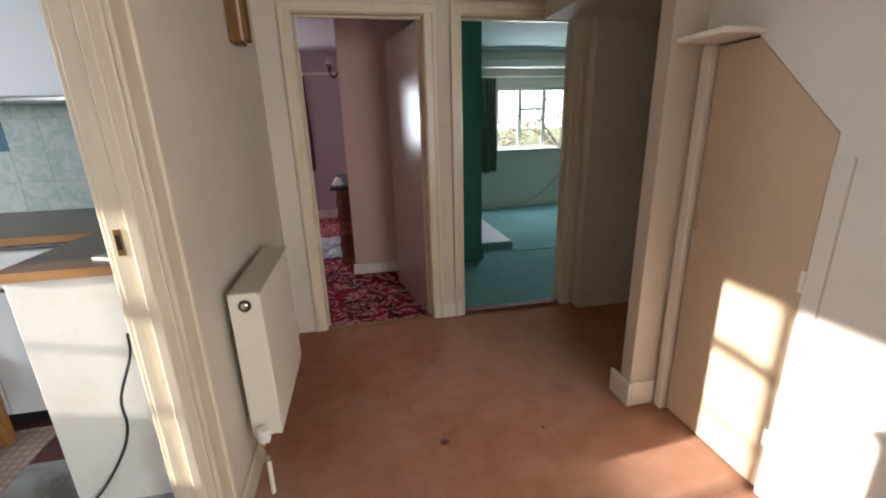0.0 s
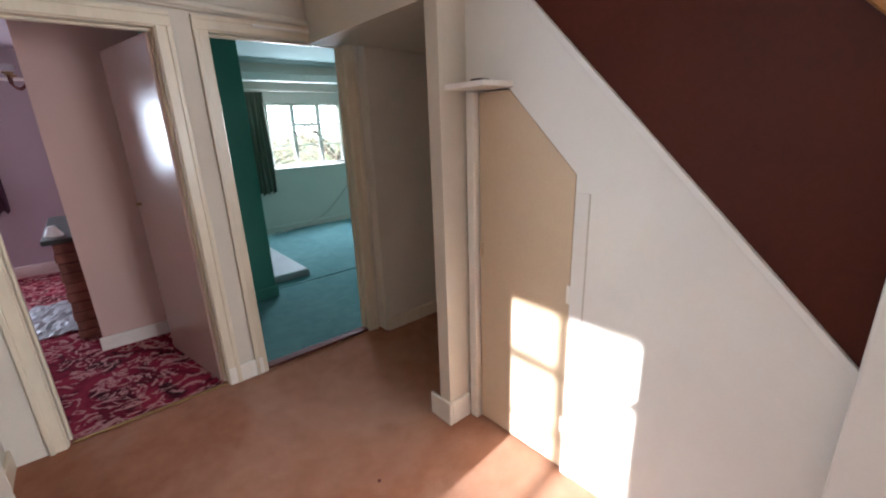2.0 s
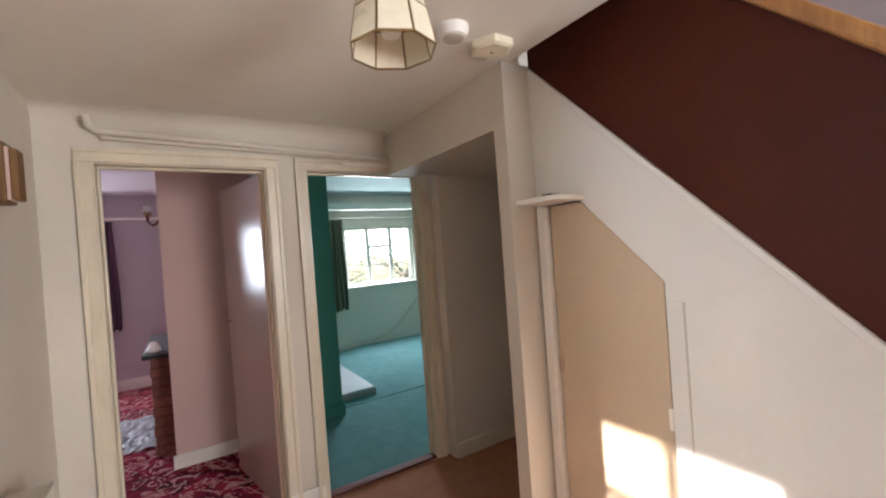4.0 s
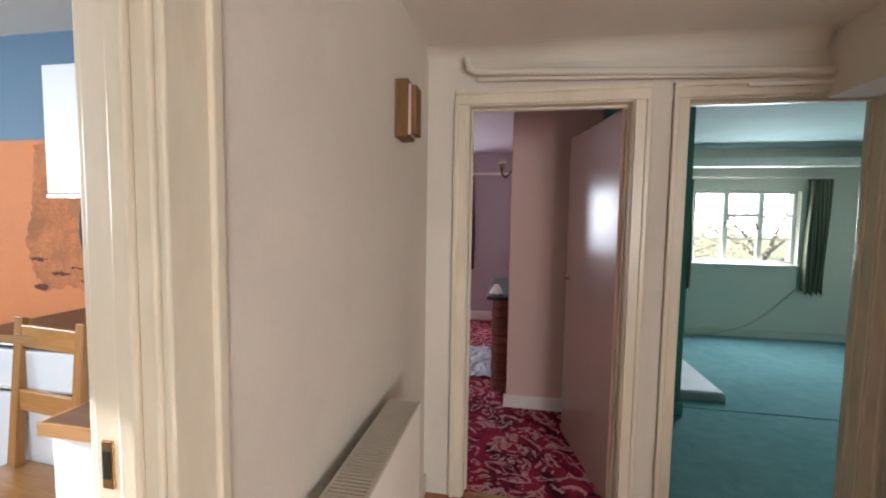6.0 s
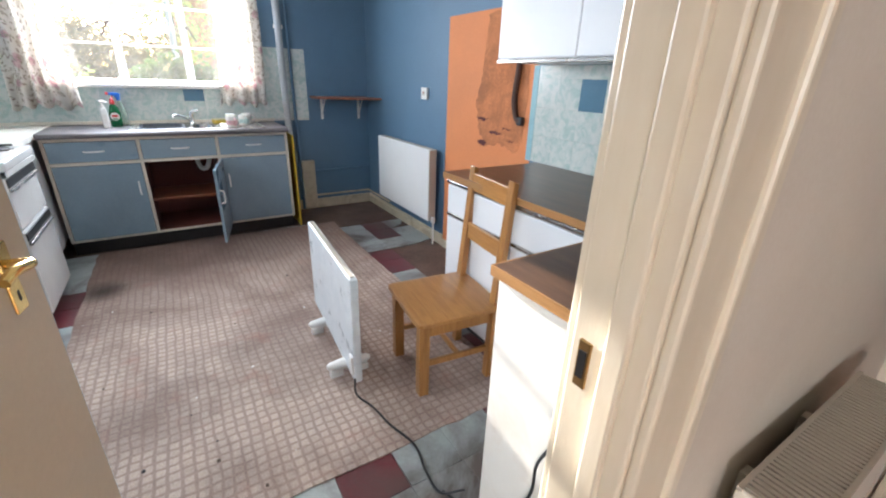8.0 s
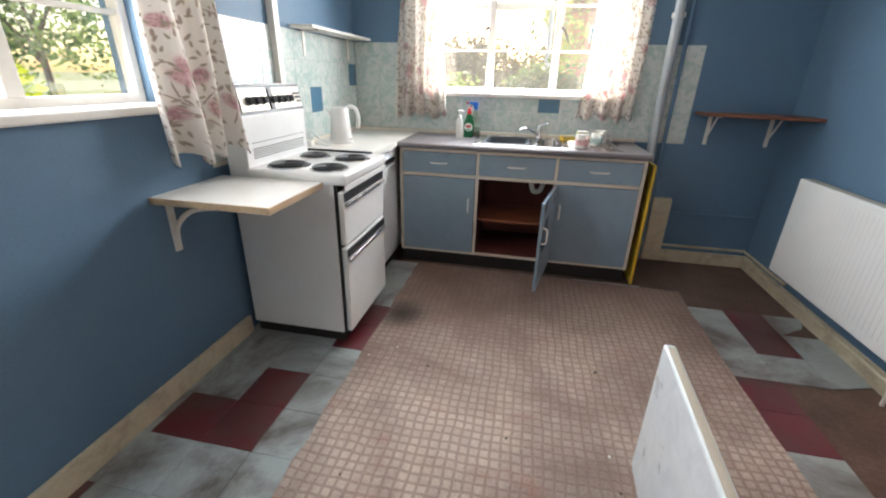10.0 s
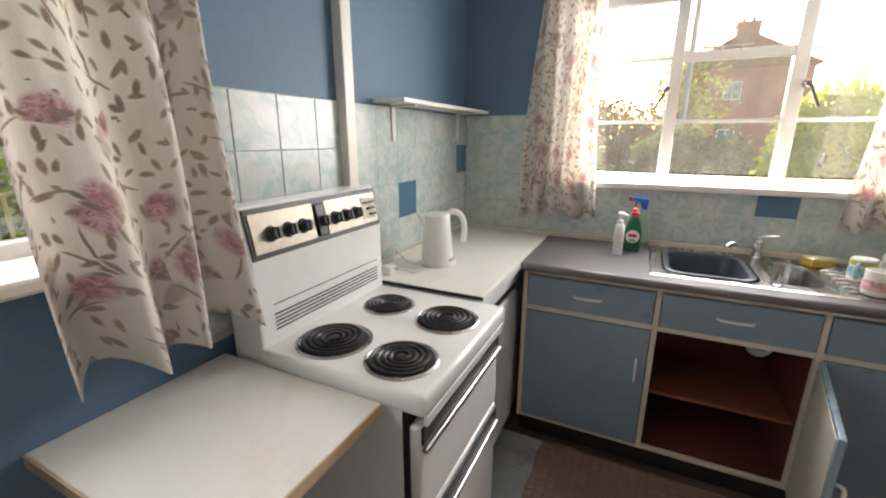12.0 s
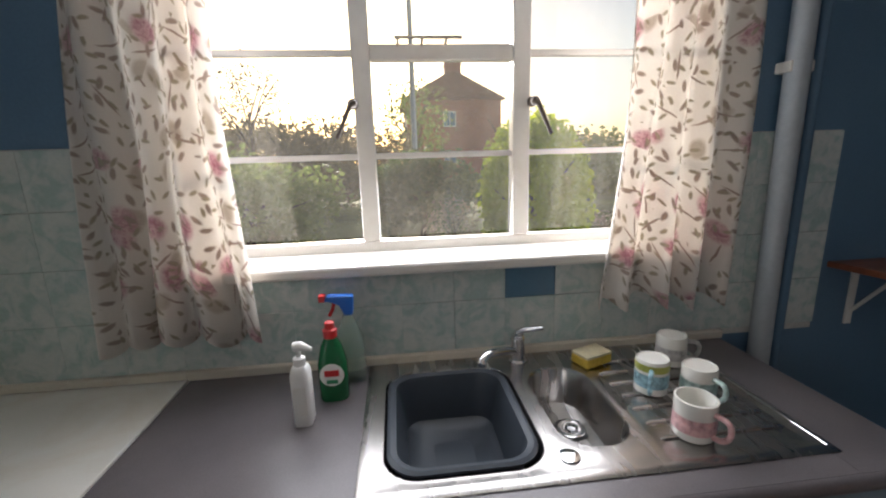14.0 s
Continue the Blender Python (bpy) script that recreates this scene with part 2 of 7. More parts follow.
def fabric_floral(name, ground=(0.83, 0.79, 0.74)):
    """Cream cotton printed with pink roses and brown-green sprigs, letting light through."""
    m = bpy.data.materials.new(name)
    t, n, l, b = nodes_of(m)
    co = n.new("ShaderNodeTexCoord")
    v = co.outputs["UV"]
    wob = noise_node(n, l, 9, 3, 0.6, v)

    def sprigs(scale, length, slim, keep, seed):
        """Leaf shapes, one to a cell, each turned its own way; keep is the share of cells that carry one."""
        vo = n.new("ShaderNodeTexVoronoi")
        vo.inputs["Scale"].default_value = scale
        vo.inputs["Randomness"].default_value = 0.9
        of = n.new("ShaderNodeVectorMath")
        of.operation = 'ADD'
        of.inputs[1].default_value = (seed, seed * 0.7, 0)
        l.new(v, of.inputs[0])
        l.new(of.outputs[0], vo.inputs["Vector"])
        sb = n.new("ShaderNodeVectorMath")
        sb.operation = 'SUBTRACT'
        l.new(of.outputs[0], sb.inputs[0])
        l.new(vo.outputs["Position"], sb.inputs[1])
        wo = n.new("ShaderNodeVectorMath")
        wo.operation = 'MULTIPLY_ADD'
        l.new(wob.outputs["Color"], wo.inputs[0])
        wo.inputs[1].default_value = (0.02, 0.02, 0)
        l.new(sb.outputs[0], wo.inputs[2])
        sh = n.new("ShaderNodeVectorMath")
        sh.operation = 'SUBTRACT'
        l.new(wo.outputs[0], sh.inputs[0])
        sh.inputs[1].default_value = (0.01, 0.01, 0)
        sc = n.new("ShaderNodeSeparateColor")
        l.new(vo.outputs["Color"], sc.inputs[0])
        an = n.new("ShaderNodeMath")
        an.operation = 'MULTIPLY'
        an.inputs[1].default_value = 6.28
        l.new(sc.outputs[0], an.inputs[0])
        ro = n.new("ShaderNodeVectorRotate")
        ro.rotation_type = 'Z_AXIS'
        l.new(sh.outputs[0], ro.inputs["Vector"])
        l.new(an.outputs[0], ro.inputs["Angle"])
        st = n.new("ShaderNodeVectorMath")
        st.operation = 'MULTIPLY'
        l.new(ro.outputs[0], st.inputs[0])
        st.inputs[1].default_value = (1, slim, 0)
        le = n.new("ShaderNodeVectorMath")
        le.operation = 'LENGTH'
        l.new(st.outputs[0], le.inputs[0])
        edge = ramp_node(n, l, le.outputs["Value"], [(length * 0.62, (1, 1, 1)), (length, (0, 0, 0))])
        kp = n.new("ShaderNodeMath")
        kp.operation = 'LESS_THAN'
        kp.inputs[1].default_value = keep
        l.new(sc.outputs[1], kp.inputs[0])
        return mix_node(n, l, 1.0, edge.outputs[0], kp.outputs[0], 'MULTIPLY')
    c = mix_node(n, l, sprigs(9, 0.034, 1.5, 0.35, 2.1), ground, (0.62, 0.56, 0.49))
    pc = ramp_node(n, l, noise_node(n, l, 45, 3, 0.6, v, 1.5).outputs["Fac"], [(0.35, (0.50, 0.27, 0.31)), (0.6, (0.73, 0.56, 0.56))])
    c = mix_node(n, l, sprigs(7, 0.042, 1.25, 0.45, 5.3), c, pc.outputs[0])
    c = mix_node(n, l, sprigs(18, 0.018, 2.5, 0.75, 1.0), c, (0.45, 0.37, 0.32))
    c = mix_node(n, l, sprigs(23, 0.015, 2.6, 0.65, 9.4), c, (0.46, 0.41, 0.32))
    c = mix_node(n, l, sprigs(10, 0.042, 12.0, 0.60, 3.7), c, (0.46, 0.37, 0.32))
    wv = noise_node(n, l, 300, 2, 0.5, v)
    wr = ramp_node(n, l, wv.outputs["Fac"], [(0.3, (0.45,) * 3), (0.7, (0.55,) * 3)])
    c = mix_node(n, l, 1.0, c, wr.outputs[0], 'OVERLAY')
    l.new(c, b.inputs["Base Color"])
    b.inputs["Roughness"].default_value = 0.9
    b.inputs["Specular IOR Level"].default_value = 0.1
    tr = n.new("ShaderNodeBsdfTranslucent")
    l.new(c, tr.inputs["Color"])
    ms = n.new("ShaderNodeMixShader")
    ms.inputs[0].default_value = 0.42
    l.new(b.outputs[0], ms.inputs[1])
    l.new(tr.outputs[0], ms.inputs[2])
    l.new(ms.outputs[0], n["Material Output"].inputs[0])
    return m


def striped_fabric(name, ca, cb, per_m=9.0):
    m = bpy.data.materials.new(name)
    t, n, l, b = nodes_of(m)
    co = n.new("ShaderNodeTexCoord")
    wv = n.new("ShaderNodeTexWave")
    wv.bands_direction = 'X'
    wv.inputs["Scale"].default_value = per_m
    wv.inputs["Distortion"].default_value = 0.3
    l.new(co.outputs["UV"], wv.inputs["Vector"])
    r = ramp_node(n, l, wv.outputs["Fac"], [(0.35, ca), (0.6, cb)])
    l.new(r.outputs[0], b.inputs["Base Color"])
    b.inputs["Roughness"].default_value = 0.9
    return m


def glass(name):
    """Thin window glass with a film of dust that scatters some daylight."""
    m = bpy.data.materials.new(name)
    t, n, l, b = nodes_of(m)
    tr = n.new("ShaderNodeBsdfTransparent")
    tr.inputs[0].default_value = (0.96, 0.97, 0.96, 1)
    gl = n.new("ShaderNodeBsdfGlossy")
    gl.inputs["Roughness"].default_value = 0.03
    du = n.new("ShaderNodeBsdfTranslucent")
    du.inputs[0].default_value = (0.85, 0.84, 0.80, 1)
    co = n.new("ShaderNodeTexCoord")
    mp = n.new("ShaderNodeMapping")
    mp.inputs["Scale"].default_value = (1, 1, 0.35)
    l.new(co.outputs["Object"], mp.inputs["Vector"])
    s = noise_node(n, l, 7, 6, 0.65, mp.outputs[0])
    rr = n.new("ShaderNodeMapRange")
    rr.inputs[1].default_value, rr.inputs[2].default_value = 0.3, 0.75
    rr.inputs[3].default_value, rr.inputs[4].default_value = 0.02, 0.06
    l.new(s.outputs["Fac"], rr.inputs[0])
    ms = n.new("ShaderNodeMixShader")
    ms.inputs[0].default_value = 0.035
    l.new(tr.outputs[0], ms.inputs[1])
    l.new(gl.outputs[0], ms.inputs[2])
    m2 = n.new("ShaderNodeMixShader")
    l.new(rr.outputs[0], m2.inputs[0])
    l.new(ms.outputs[0], m2.inputs[1])
    l.new(du.outputs[0], m2.inputs[2])
    l.new(m2.outputs[0], n["Material Output"].inputs[0])
    return m


def clear_plastic(name, col):
    m = bpy.data.materials.new(name)
    t, n, l, b = nodes_of(m)
    b.inputs["Base Color"].default_value = (*col, 1)
    b.inputs["Transmission Weight"].default_value = 0.75
    b.inputs["Roughness"].default_value = 0.12
    b.inputs["IOR"].default_value = 1.33
    return m


def leaf_mat(name, c1, c2, through_light=0.5):
    m = bpy.data.materials.new(name)
    t, n, l, b = nodes_of(m)
    g = n.new("ShaderNodeNewGeometry")
    r = ramp_node(n, l, g.outputs["Random Per Island"], [(0.0, c1), (1.0, c2)])
    l.new(r.outputs[0], b.inputs["Base Color"])
    b.inputs["Roughness"].default_value = 0.6
    tr = n.new("ShaderNodeBsdfTranslucent")
    l.new(r.outputs[0], tr.inputs["Color"])
    ms = n.new("ShaderNodeMixShader")
    ms.inputs[0].default_value = through_light
    l.new(b.outputs[0], ms.inputs[1])
    l.new(tr.outputs[0], ms.inputs[2])
    l.new(ms.outputs[0], n["Material Output"].inputs[0])
    return m


CREAM = surf("cream_wall_paint", (0.655, 0.60, 0.52), 0.7, 0.06, 1.2, 120, 0.06, stain=(0.42, 0.30, 0.22), stain_amt=0.12, stain_scale=1.6)
CREAMW = surf("white_stair_paint", (0.72, 0.69, 0.645), 0.6, 0.05, 1.2, 120, 0.05, stain=(0.45, 0.36, 0.28), stain_amt=0.10, stain_scale=2.2)
CEIL = surf("ceiling_paint", (0.79, 0.755, 0.68), 0.8, 0.05, 0.9, 150, 0.05, stain=(0.5, 0.4, 0.3), stain_amt=0.08)
GLOSS = surf("old_cream_gloss", (0.68, 0.605, 0.475), 0.32, 0.07, 4, 60, 0.05, stain=(0.45, 0.34, 0.2), stain_amt=0.25, stain_scale=7, stretch=(1, 1, 0.25))
GLOSSW = surf("white_gloss_trim", (0.80, 0.76, 0.70), 0.35, 0.05, 4, 60, 0.04, stain=(0.5, 0.42, 0.32), stain_amt=0.2, stain_scale=8)
DOORC = surf("cream_door_paint", (0.55, 0.42, 0.29), 0.38, 0.05, 1.5, 70, 0.03)
PINKDOOR = surf("pink_door_gloss", (0.40, 0.275, 0.225), 0.23, 0.04, 1.5, 50, 0.02)
LILAC = surf("lilac_wall", (0.47, 0.405, 0.44), 0.75, 0.04, 1.3, 120, 0.05)
PINK = surf("pink_wall", (0.62, 0.44, 0.39), 0.75, 0.04, 1.3, 120, 0.05)
TEAL = surf("teal_wall", (0.080, 0.255, 0.205), 0.7, 0.07, 1.3, 120, 0.05)
LOUNGE = surf("lounge_wall", (0.66, 0.64, 0.56), 0.75, 0.04, 1.3, 120, 0.05)
BLUE = surf("blue_kitchen_paint", (0.106, 0.190, 0.285), 0.55, 0.08, 1.1, 110, 0.07, stain=(0.07, 0.125, 0.18), stain_amt=0.18, stain_scale=2.3)
ORANGE = surf("orange_paint", (0.66, 0.235, 0.085), 0.7, 0.07, 2.0, 70, 0.12)
SCORCH = surf("scorched_plaster", (0.50, 0.185, 0.072), 0.85, 0.28, 7, 60, 0.25, stain=(0.25, 0.10, 0.050), stain_amt=0.7, stain_scale=4)
BROWN = surf("brown_panel_paint", (0.062, 0.012, 0.005), 0.5, 0.14, 2.5, 60, 0.03, stain=(0.065, 0.017, 0.010), stain_amt=0.3, stain_scale=5, spec=0.15)
WHITEMET = surf("white_enamel", (0.80, 0.80, 0.78), 0.22, 0.03, 3, 40, 0.0, stain=(0.55, 0.48, 0.38), stain_amt=0.10, stain_scale=9)
RADM = surf("radiator_enamel", (0.80, 0.76, 0.66), 0.38, 0.03, 3, 40, 0.0)
RADW = surf("white_radiator_enamel", (0.80, 0.80, 0.79), 0.38, 0.03, 3, 40, 0.0)
GRILLE = surf("radiator_grille", (0.52, 0.47, 0.39), 0.5, 0.05, 5, 50, 0.05)
LAMIN = surf("white_laminate", (0.76, 0.74, 0.69), 0.34, 0.04, 2.5, 70, 0.0, stain=(0.55, 0.42, 0.26), stain_amt=0.28, stain_scale=4.5)
GREYTOP = surf("grey_worktop", (0.145, 0.130, 0.137), 0.36, 0.16, 4, 260, 0.05)
CABBLUE = surf("blue_cabinet_paint", (0.215, 0.295, 0.36), 0.30, 0.06, 2, 60, 0.02, stain=(0.10, 0.15, 0.2), stain_amt=0.2, stain_scale=3)
CABTRIM = surf("cabinet_cream_trim", (0.66, 0.60, 0.50), 0.4, 0.06, 5, 60, 0.03)
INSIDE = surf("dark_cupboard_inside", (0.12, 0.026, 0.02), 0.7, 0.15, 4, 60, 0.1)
BLACK = surf("black_plastic", (0.012, 0.012, 0.013), 0.4, 0.1, 5, 60, 0.0)
PLINTH = surf("black_plinth", (0.018, 0.016, 0.016), 0.6, 0.2, 4, 50, 0.05)
CABWHITE = surf("white_cabinet", (0.78, 0.80, 0.82), 0.33, 0.03, 2, 50, 0.0)
STEEL = surf("brushed_steel", (0.44, 0.42, 0.405), 0.27, 0.03, 3, 160, 0.0, metal=1.0, stretch=(1, 6, 1), spec=0.5, rvar=0.05)
CHROME = surf("chrome", (0.75, 0.75, 0.76), 0.08, 0.02, 3, 60, 0.0, metal=1.0, rvar=0.03)
BRASS = surf("polished_brass", (0.80, 0.56, 0.20), 0.22, 0.08, 8, 60, 0.02, metal=1.0)
DIRTYBRASS = surf("tarnished_brass", (0.30, 0.19, 0.08), 0.45, 0.2, 12, 60, 0.05, metal=1.0)
PLASTW = surf("white_plastic", (0.80, 0.79, 0.76), 0.35, 0.03, 4, 60, 0.0)
BASIN = surf("slate_plastic", (0.050, 0.060, 0.075), 0.38, 0.06, 4, 60, 0.02)
SKIRTK = surf("dirty_cream_skirting", (0.58, 0.50, 0.36), 0.5, 0.12, 4, 60, 0.05, stain=(0.2, 0.13, 0.07), stain_amt=0.5, stain_scale=6)
VRED = surf("red_vinyl_tile", (0.115, 0.013, 0.019), 0.36, 0.18, 3, 60, 0.04, stain=(0.075, 0.052, 0.042), stain_amt=0.9, stain_scale=1.9, island=0.05, place=True, stain_from=0.44)
VGREY = surf("grey_vinyl_tile", (0.35, 0.385, 0.38), 0.38, 0.10, 3, 60, 0.04, stain=(0.085, 0.062, 0.05), stain_amt=0.95, stain_scale=1.9, island=0.05, place=True, stain_from=0.44)
SUBFLOOR = surf("dirty_subfloor", (0.12, 0.076, 0.058), 0.85, 0.3, 4, 60, 0.2)
TILEG = tile_marbled("green_glazed_tile", (0.42, 0.525, 0.495), (0.53, 0.59, 0.56), (0.60, 0.63, 0.595))
TILEB = surf("blue_glazed_tile", (0.085, 0.19, 0.28), 0.22, 0.05, 6, 60, 0.02)
GROUT = surf("tile_grout", (0.52, 0.52, 0.48), 0.85, 0.15, 6, 90, 0.1)
CARPB = carpet_plain("rust_brown_carpet", (0.33, 0.140, 0.080), (0.42, 0.192, 0.115), (0.13, 0.05, 0.03), wear=(0.55, 0.38, 0.29), wear_amt=0.75, wear_scale=0.8)
CARPT = carpet_plain("teal_carpet", (0.12, 0.25, 0.26), (0.17, 0.32, 0.33), (0.08, 0.17, 0.18), wear=(0.25, 0.40, 0.42), wear_amt=0.3)
CARPR = carpet_floral("crimson_carpet")
RUG = rug_checked("checked_rug")
FLORAL = fabric_floral("floral_curtain")
STRIPE = striped_fabric("striped_curtain", (0.075, 0.075, 0.05), (0.18, 0.19, 0.13))
PURPLE = striped_fabric("plum_curtain", (0.05, 0.02, 0.04), (0.10, 0.05, 0.08))
GLASS = glass("window_glass")
PINE = wood("pine", (0.44, 0.215, 0.062), (0.30, 0.130, 0.035), 0.38, 'Z')
PINEX = wood("pine_seat", (0.49, 0.245, 0.072), (0.35, 0.155, 0.042), 0.34, 'X')
WTOPB = wood("brown_wood_worktop", (0.125, 0.060, 0.028), (0.065, 0.028, 0.013), 0.35, 'X', 0.7)
EDGEP = wood("pale_edge", (0.62, 0.47, 0.31), (0.48, 0.33, 0.19), 0.5, 'X')
EDGEW = wood("pine_edge", (0.42, 0.22, 0.075), (0.30, 0.14, 0.045), 0.5, 'X')
SHELFW = wood("mahogany_shelf", (0.26, 0.085, 0.040), (0.15, 0.045, 0.022), 0.4, 'Y')
LAMPW = wood("lamp_wood", (0.23, 0.115, 0.030), (0.11, 0.050, 0.014), 0.6, 'Z', coat=0.0)
BRICKM = surf("fireplace_brick", (0.20, 0.075, 0.055), 0.85, 0.25, 7, 80, 0.3, island=0.1)
SLAB = surf("stone_slab", (0.40, 0.42, 0.44), 0.6, 0.08, 4, 80, 0.1)
CAPIZ = surf("capiz_shell", (0.80, 0.73, 0.57), 0.3, 0.10, 12, 60, 0.02)
GRASS = surf("grass_ground", (0.20, 0.225, 0.07), 0.9, 0.4, 0.5, 18, 0.3, stain=(0.13, 0.10, 0.05), stain_amt=0.5, stain_scale=0.25)
HOUSEB = surf("far_house_brick", (0.36, 0.13, 0.08), 0.85, 0.2, 1.0, 12, 0.2)
ROOFT = surf("far_roof_tile", (0.22, 0.09, 0.06), 0.85, 0.2, 1.0, 9, 0.3)
LEAFO = leaf_mat("olive_leaves", (0.15, 0.20, 0.045), (0.33, 0.37, 0.11), 0.6)
LEAFM = leaf_mat("fresh_green_leaves", (0.24, 0.33, 0.08), (0.44, 0.50, 0.17), 0.6)
LEAFG = leaf_mat("bright_leaves", (0.38, 0.50, 0.02), (0.60, 0.66, 0.06), 0.7)
LEAFD = leaf_mat("dark_leaves", (0.07, 0.12, 0.04), (0.18, 0.23, 0.08), 0.6)
LEAFB = leaf_mat("brown_twigs", (0.17, 0.135, 0.07), (0.32, 0.26, 0.14), 0.6)
LEAFP = leaf_mat("pale_blossom", (0.40, 0.32, 0.22), (0.6, 0.5, 0.38), 0.6)
BRONZE = surf("dark_bronze", (0.07, 0.05, 0.035), 0.5, 0.2, 8, 60, 0.05, metal=0.5)
BARK = surf("bark", (0.10, 0.07, 0.05), 0.9, 0.3, 5, 40, 0.5)
FENCEW = surf("pale_fence_paint", (0.52, 0.46, 0.22), 0.7, 0.15, 4, 50, 0.1)
SKYB = surf("pale_plastic", (0.82, 0.82, 0.80), 0.4, 0.02, 3, 50, 0.0)


# ---- mesh helpers ----
WORLD = {}


def thing(name, loc, label, category, rz=0.0, group="", kind=""):
    ob = new(name)
    ob.empty_display_size = 0.1
    m = pose(*loc, 0, 0, rz)
    ob.matrix_world = m
    WORLD[ob] = m.copy()
    return tagged(ob, label, category, group, kind)


def part(name, bm, material, parent=None, label="", local=False, smooth=False, kind=""):
    """Links a bmesh as one mesh under a thing or part. World coordinates unless local."""
    me = bpy.data.meshes.new(name)
    if parent is not None and not local:
        bm.transform(WORLD[parent].inverted())
    bmesh.ops.recalc_face_normals(bm, faces=bm.faces)
    bm.to_mesh(me)
    bm.free()
    me.materials.append(material)
    if smooth:
        for p in me.polygons:
            p.use_smooth = True
        me.set_sharp_from_angle(angle=radians(38))
    ob = new(name, me)
    if parent is not None:
        ob.parent = parent
        WORLD[ob] = WORLD[parent]
    else:
        WORLD[ob] = Matrix.Identity(4)
    if label:
        ob["label"] = label
    if kind:
        ob["kind"] = kind
    return ob


def solid(name, bm, material, label, category="", kind="", group="", smooth=False):
    """A thing that is one mesh, with its origin at its base."""
    xs = [v.co for v in bm.verts]
    c = Vector((sum(p.x for p in xs) / len(xs), sum(p.y for p in xs) / len(xs), min(p.z for p in xs)))
    bmesh.ops.translate(bm, verts=bm.verts, vec=-c)
    ob = part(name, bm, material, None, "", True, smooth)
    ob.location = c
    WORLD[ob] = Matrix.Translation(c)
    return tagged(ob, label, category, group, kind)


def B():
    return bmesh.new()


def box(bm, x0, x1, y0, y1, z0, z1, bevel=0.0, seg=2):
    r = bmesh.ops.create_cube(bm, size=1.0)
    vs = r["verts"]
    for v in vs:
        v.co = Vector(((x0 + x1) / 2 + v.co.x * abs(x1 - x0), (y0 + y1) / 2 + v.co.y * abs(y1 - y0), (z0 + z1) / 2 + v.co.z * abs(z1 - z0)))
    if bevel > 0:
        es = {e for v in vs for e in v.link_edges}
        bmesh.ops.bevel(bm, geom=list(es), offset=bevel, segments=seg, affect='EDGES', profile=0.5)
    return bm


def bx(x0, x1, y0, y1, z0, z1, bevel=0.0, seg=2):
    return box(B(), x0, x1, y0, y1, z0, z1, bevel, seg)


def prism(bm, pts, axis, a, b, bevel=0.0):
    """Extrudes a polygon given in the two other axes from a to b along axis."""
    def P(p, h):
        return {'x': (h, p[0], p[1]), 'y': (p[0], h, p[1]), 'z': (p[0], p[1], h)}[axis]
    va = [bm.verts.new(P(p, a)) for p in pts]
    vb = [bm.verts.new(P(p, b)) for p in pts]
    fs = [bm.faces.new(va), bm.faces.new(vb[::-1])]
    for i in range(len(pts)):
        j = (i + 1) % len(pts)
        fs.append(bm.faces.new((va[i], va[j], vb[j], vb[i])))
    if bevel:
        bmesh.ops.bevel(bm, geom=list({e for f in fs for e in f.edges}), offset=bevel, segments=2, affect='EDGES', profile=0.5)
    return bm


def lathe(bm, prof, c=(0, 0, 0), seg=28, cap=True, sx=1.0, sy=1.0):
    """Turns (radius, height) pairs about z at c."""
    rings = []
    for r, z in prof:
        rings.append([bm.verts.new((c[0] + sx * r * math.cos(2 * math.pi * i / seg), c[1] + sy * r * math.sin(2 * math.pi * i / seg), c[2] + z)) for i in range(seg)])
    for a, b in zip(rings, rings[1:]):
        for i in range(seg):
            j = (i + 1) % seg
            bm.faces.new((a[i], a[j], b[j], b[i]))
    if cap:
        bm.faces.new(rings[0][::-1])
        bm.faces.new(rings[-1])
    return bm


def tube(bm, pts, r, seg=10, closed=False):
    """A round bar through points."""
    pts = [Vector(p) for p in pts]
    rings = []
    n = len(pts)
    up = Vector((0.13, 0.21, 0.97)).normalized()
    for i, p in enumerate(pts):
        if closed:
            d = pts[(i + 1) % n] - pts[i - 1]
        else:
            d = pts[min(i + 1, n - 1)] - pts[max(i - 1, 0)]
        d.normalize()
        s = d.cross(up)
        if s.length < 1e-3:
            s = d.cross(Vector((1, 0, 0)))
        s.normalize()
        u = s.cross(d)
        rr = r[i] if isinstance(r, (list, tuple)) else r
        rings.append([bm.verts.new(p + rr * (math.cos(2 * math.pi * k / seg) * s + math.sin(2 * math.pi * k / seg) * u)) for k in range(seg)])
    rg = range(n) if closed else range(n - 1)
    for i in rg:
        a, b = rings[i], rings[(i + 1) % n]
        for k in range(seg):
            j = (k + 1) % seg
            bm.faces.new((a[k], a[j], b[j], b[k]))
    if not closed:
        bm.faces.new(rings[0][::-1])
        bm.faces.new(rings[-1])
    return bm


def curve_pts(ctrl, n=24):
    """Smooth points through control points (Catmull-Rom)."""
    c = [Vector(p) for p in ctrl]
    c = [c[0] * 2 - c[1]] + c + [c[-1] * 2 - c[-2]]
    out = []
    segs = len(c) - 3
    per = max(2, n // segs)
    for s in range(segs):
        p0, p1, p2, p3 = c[s:s + 4]
        for k in range(per):
            t = k / per
            out.append(0.5 * ((2 * p1) + (p2 - p0) * t + (2 * p0 - 5 * p1 + 4 * p2 - p3) * t * t + (3 * p1 - p0 - 3 * p2 + p3) * t ** 3))
    out.append(c[-2])
    return out


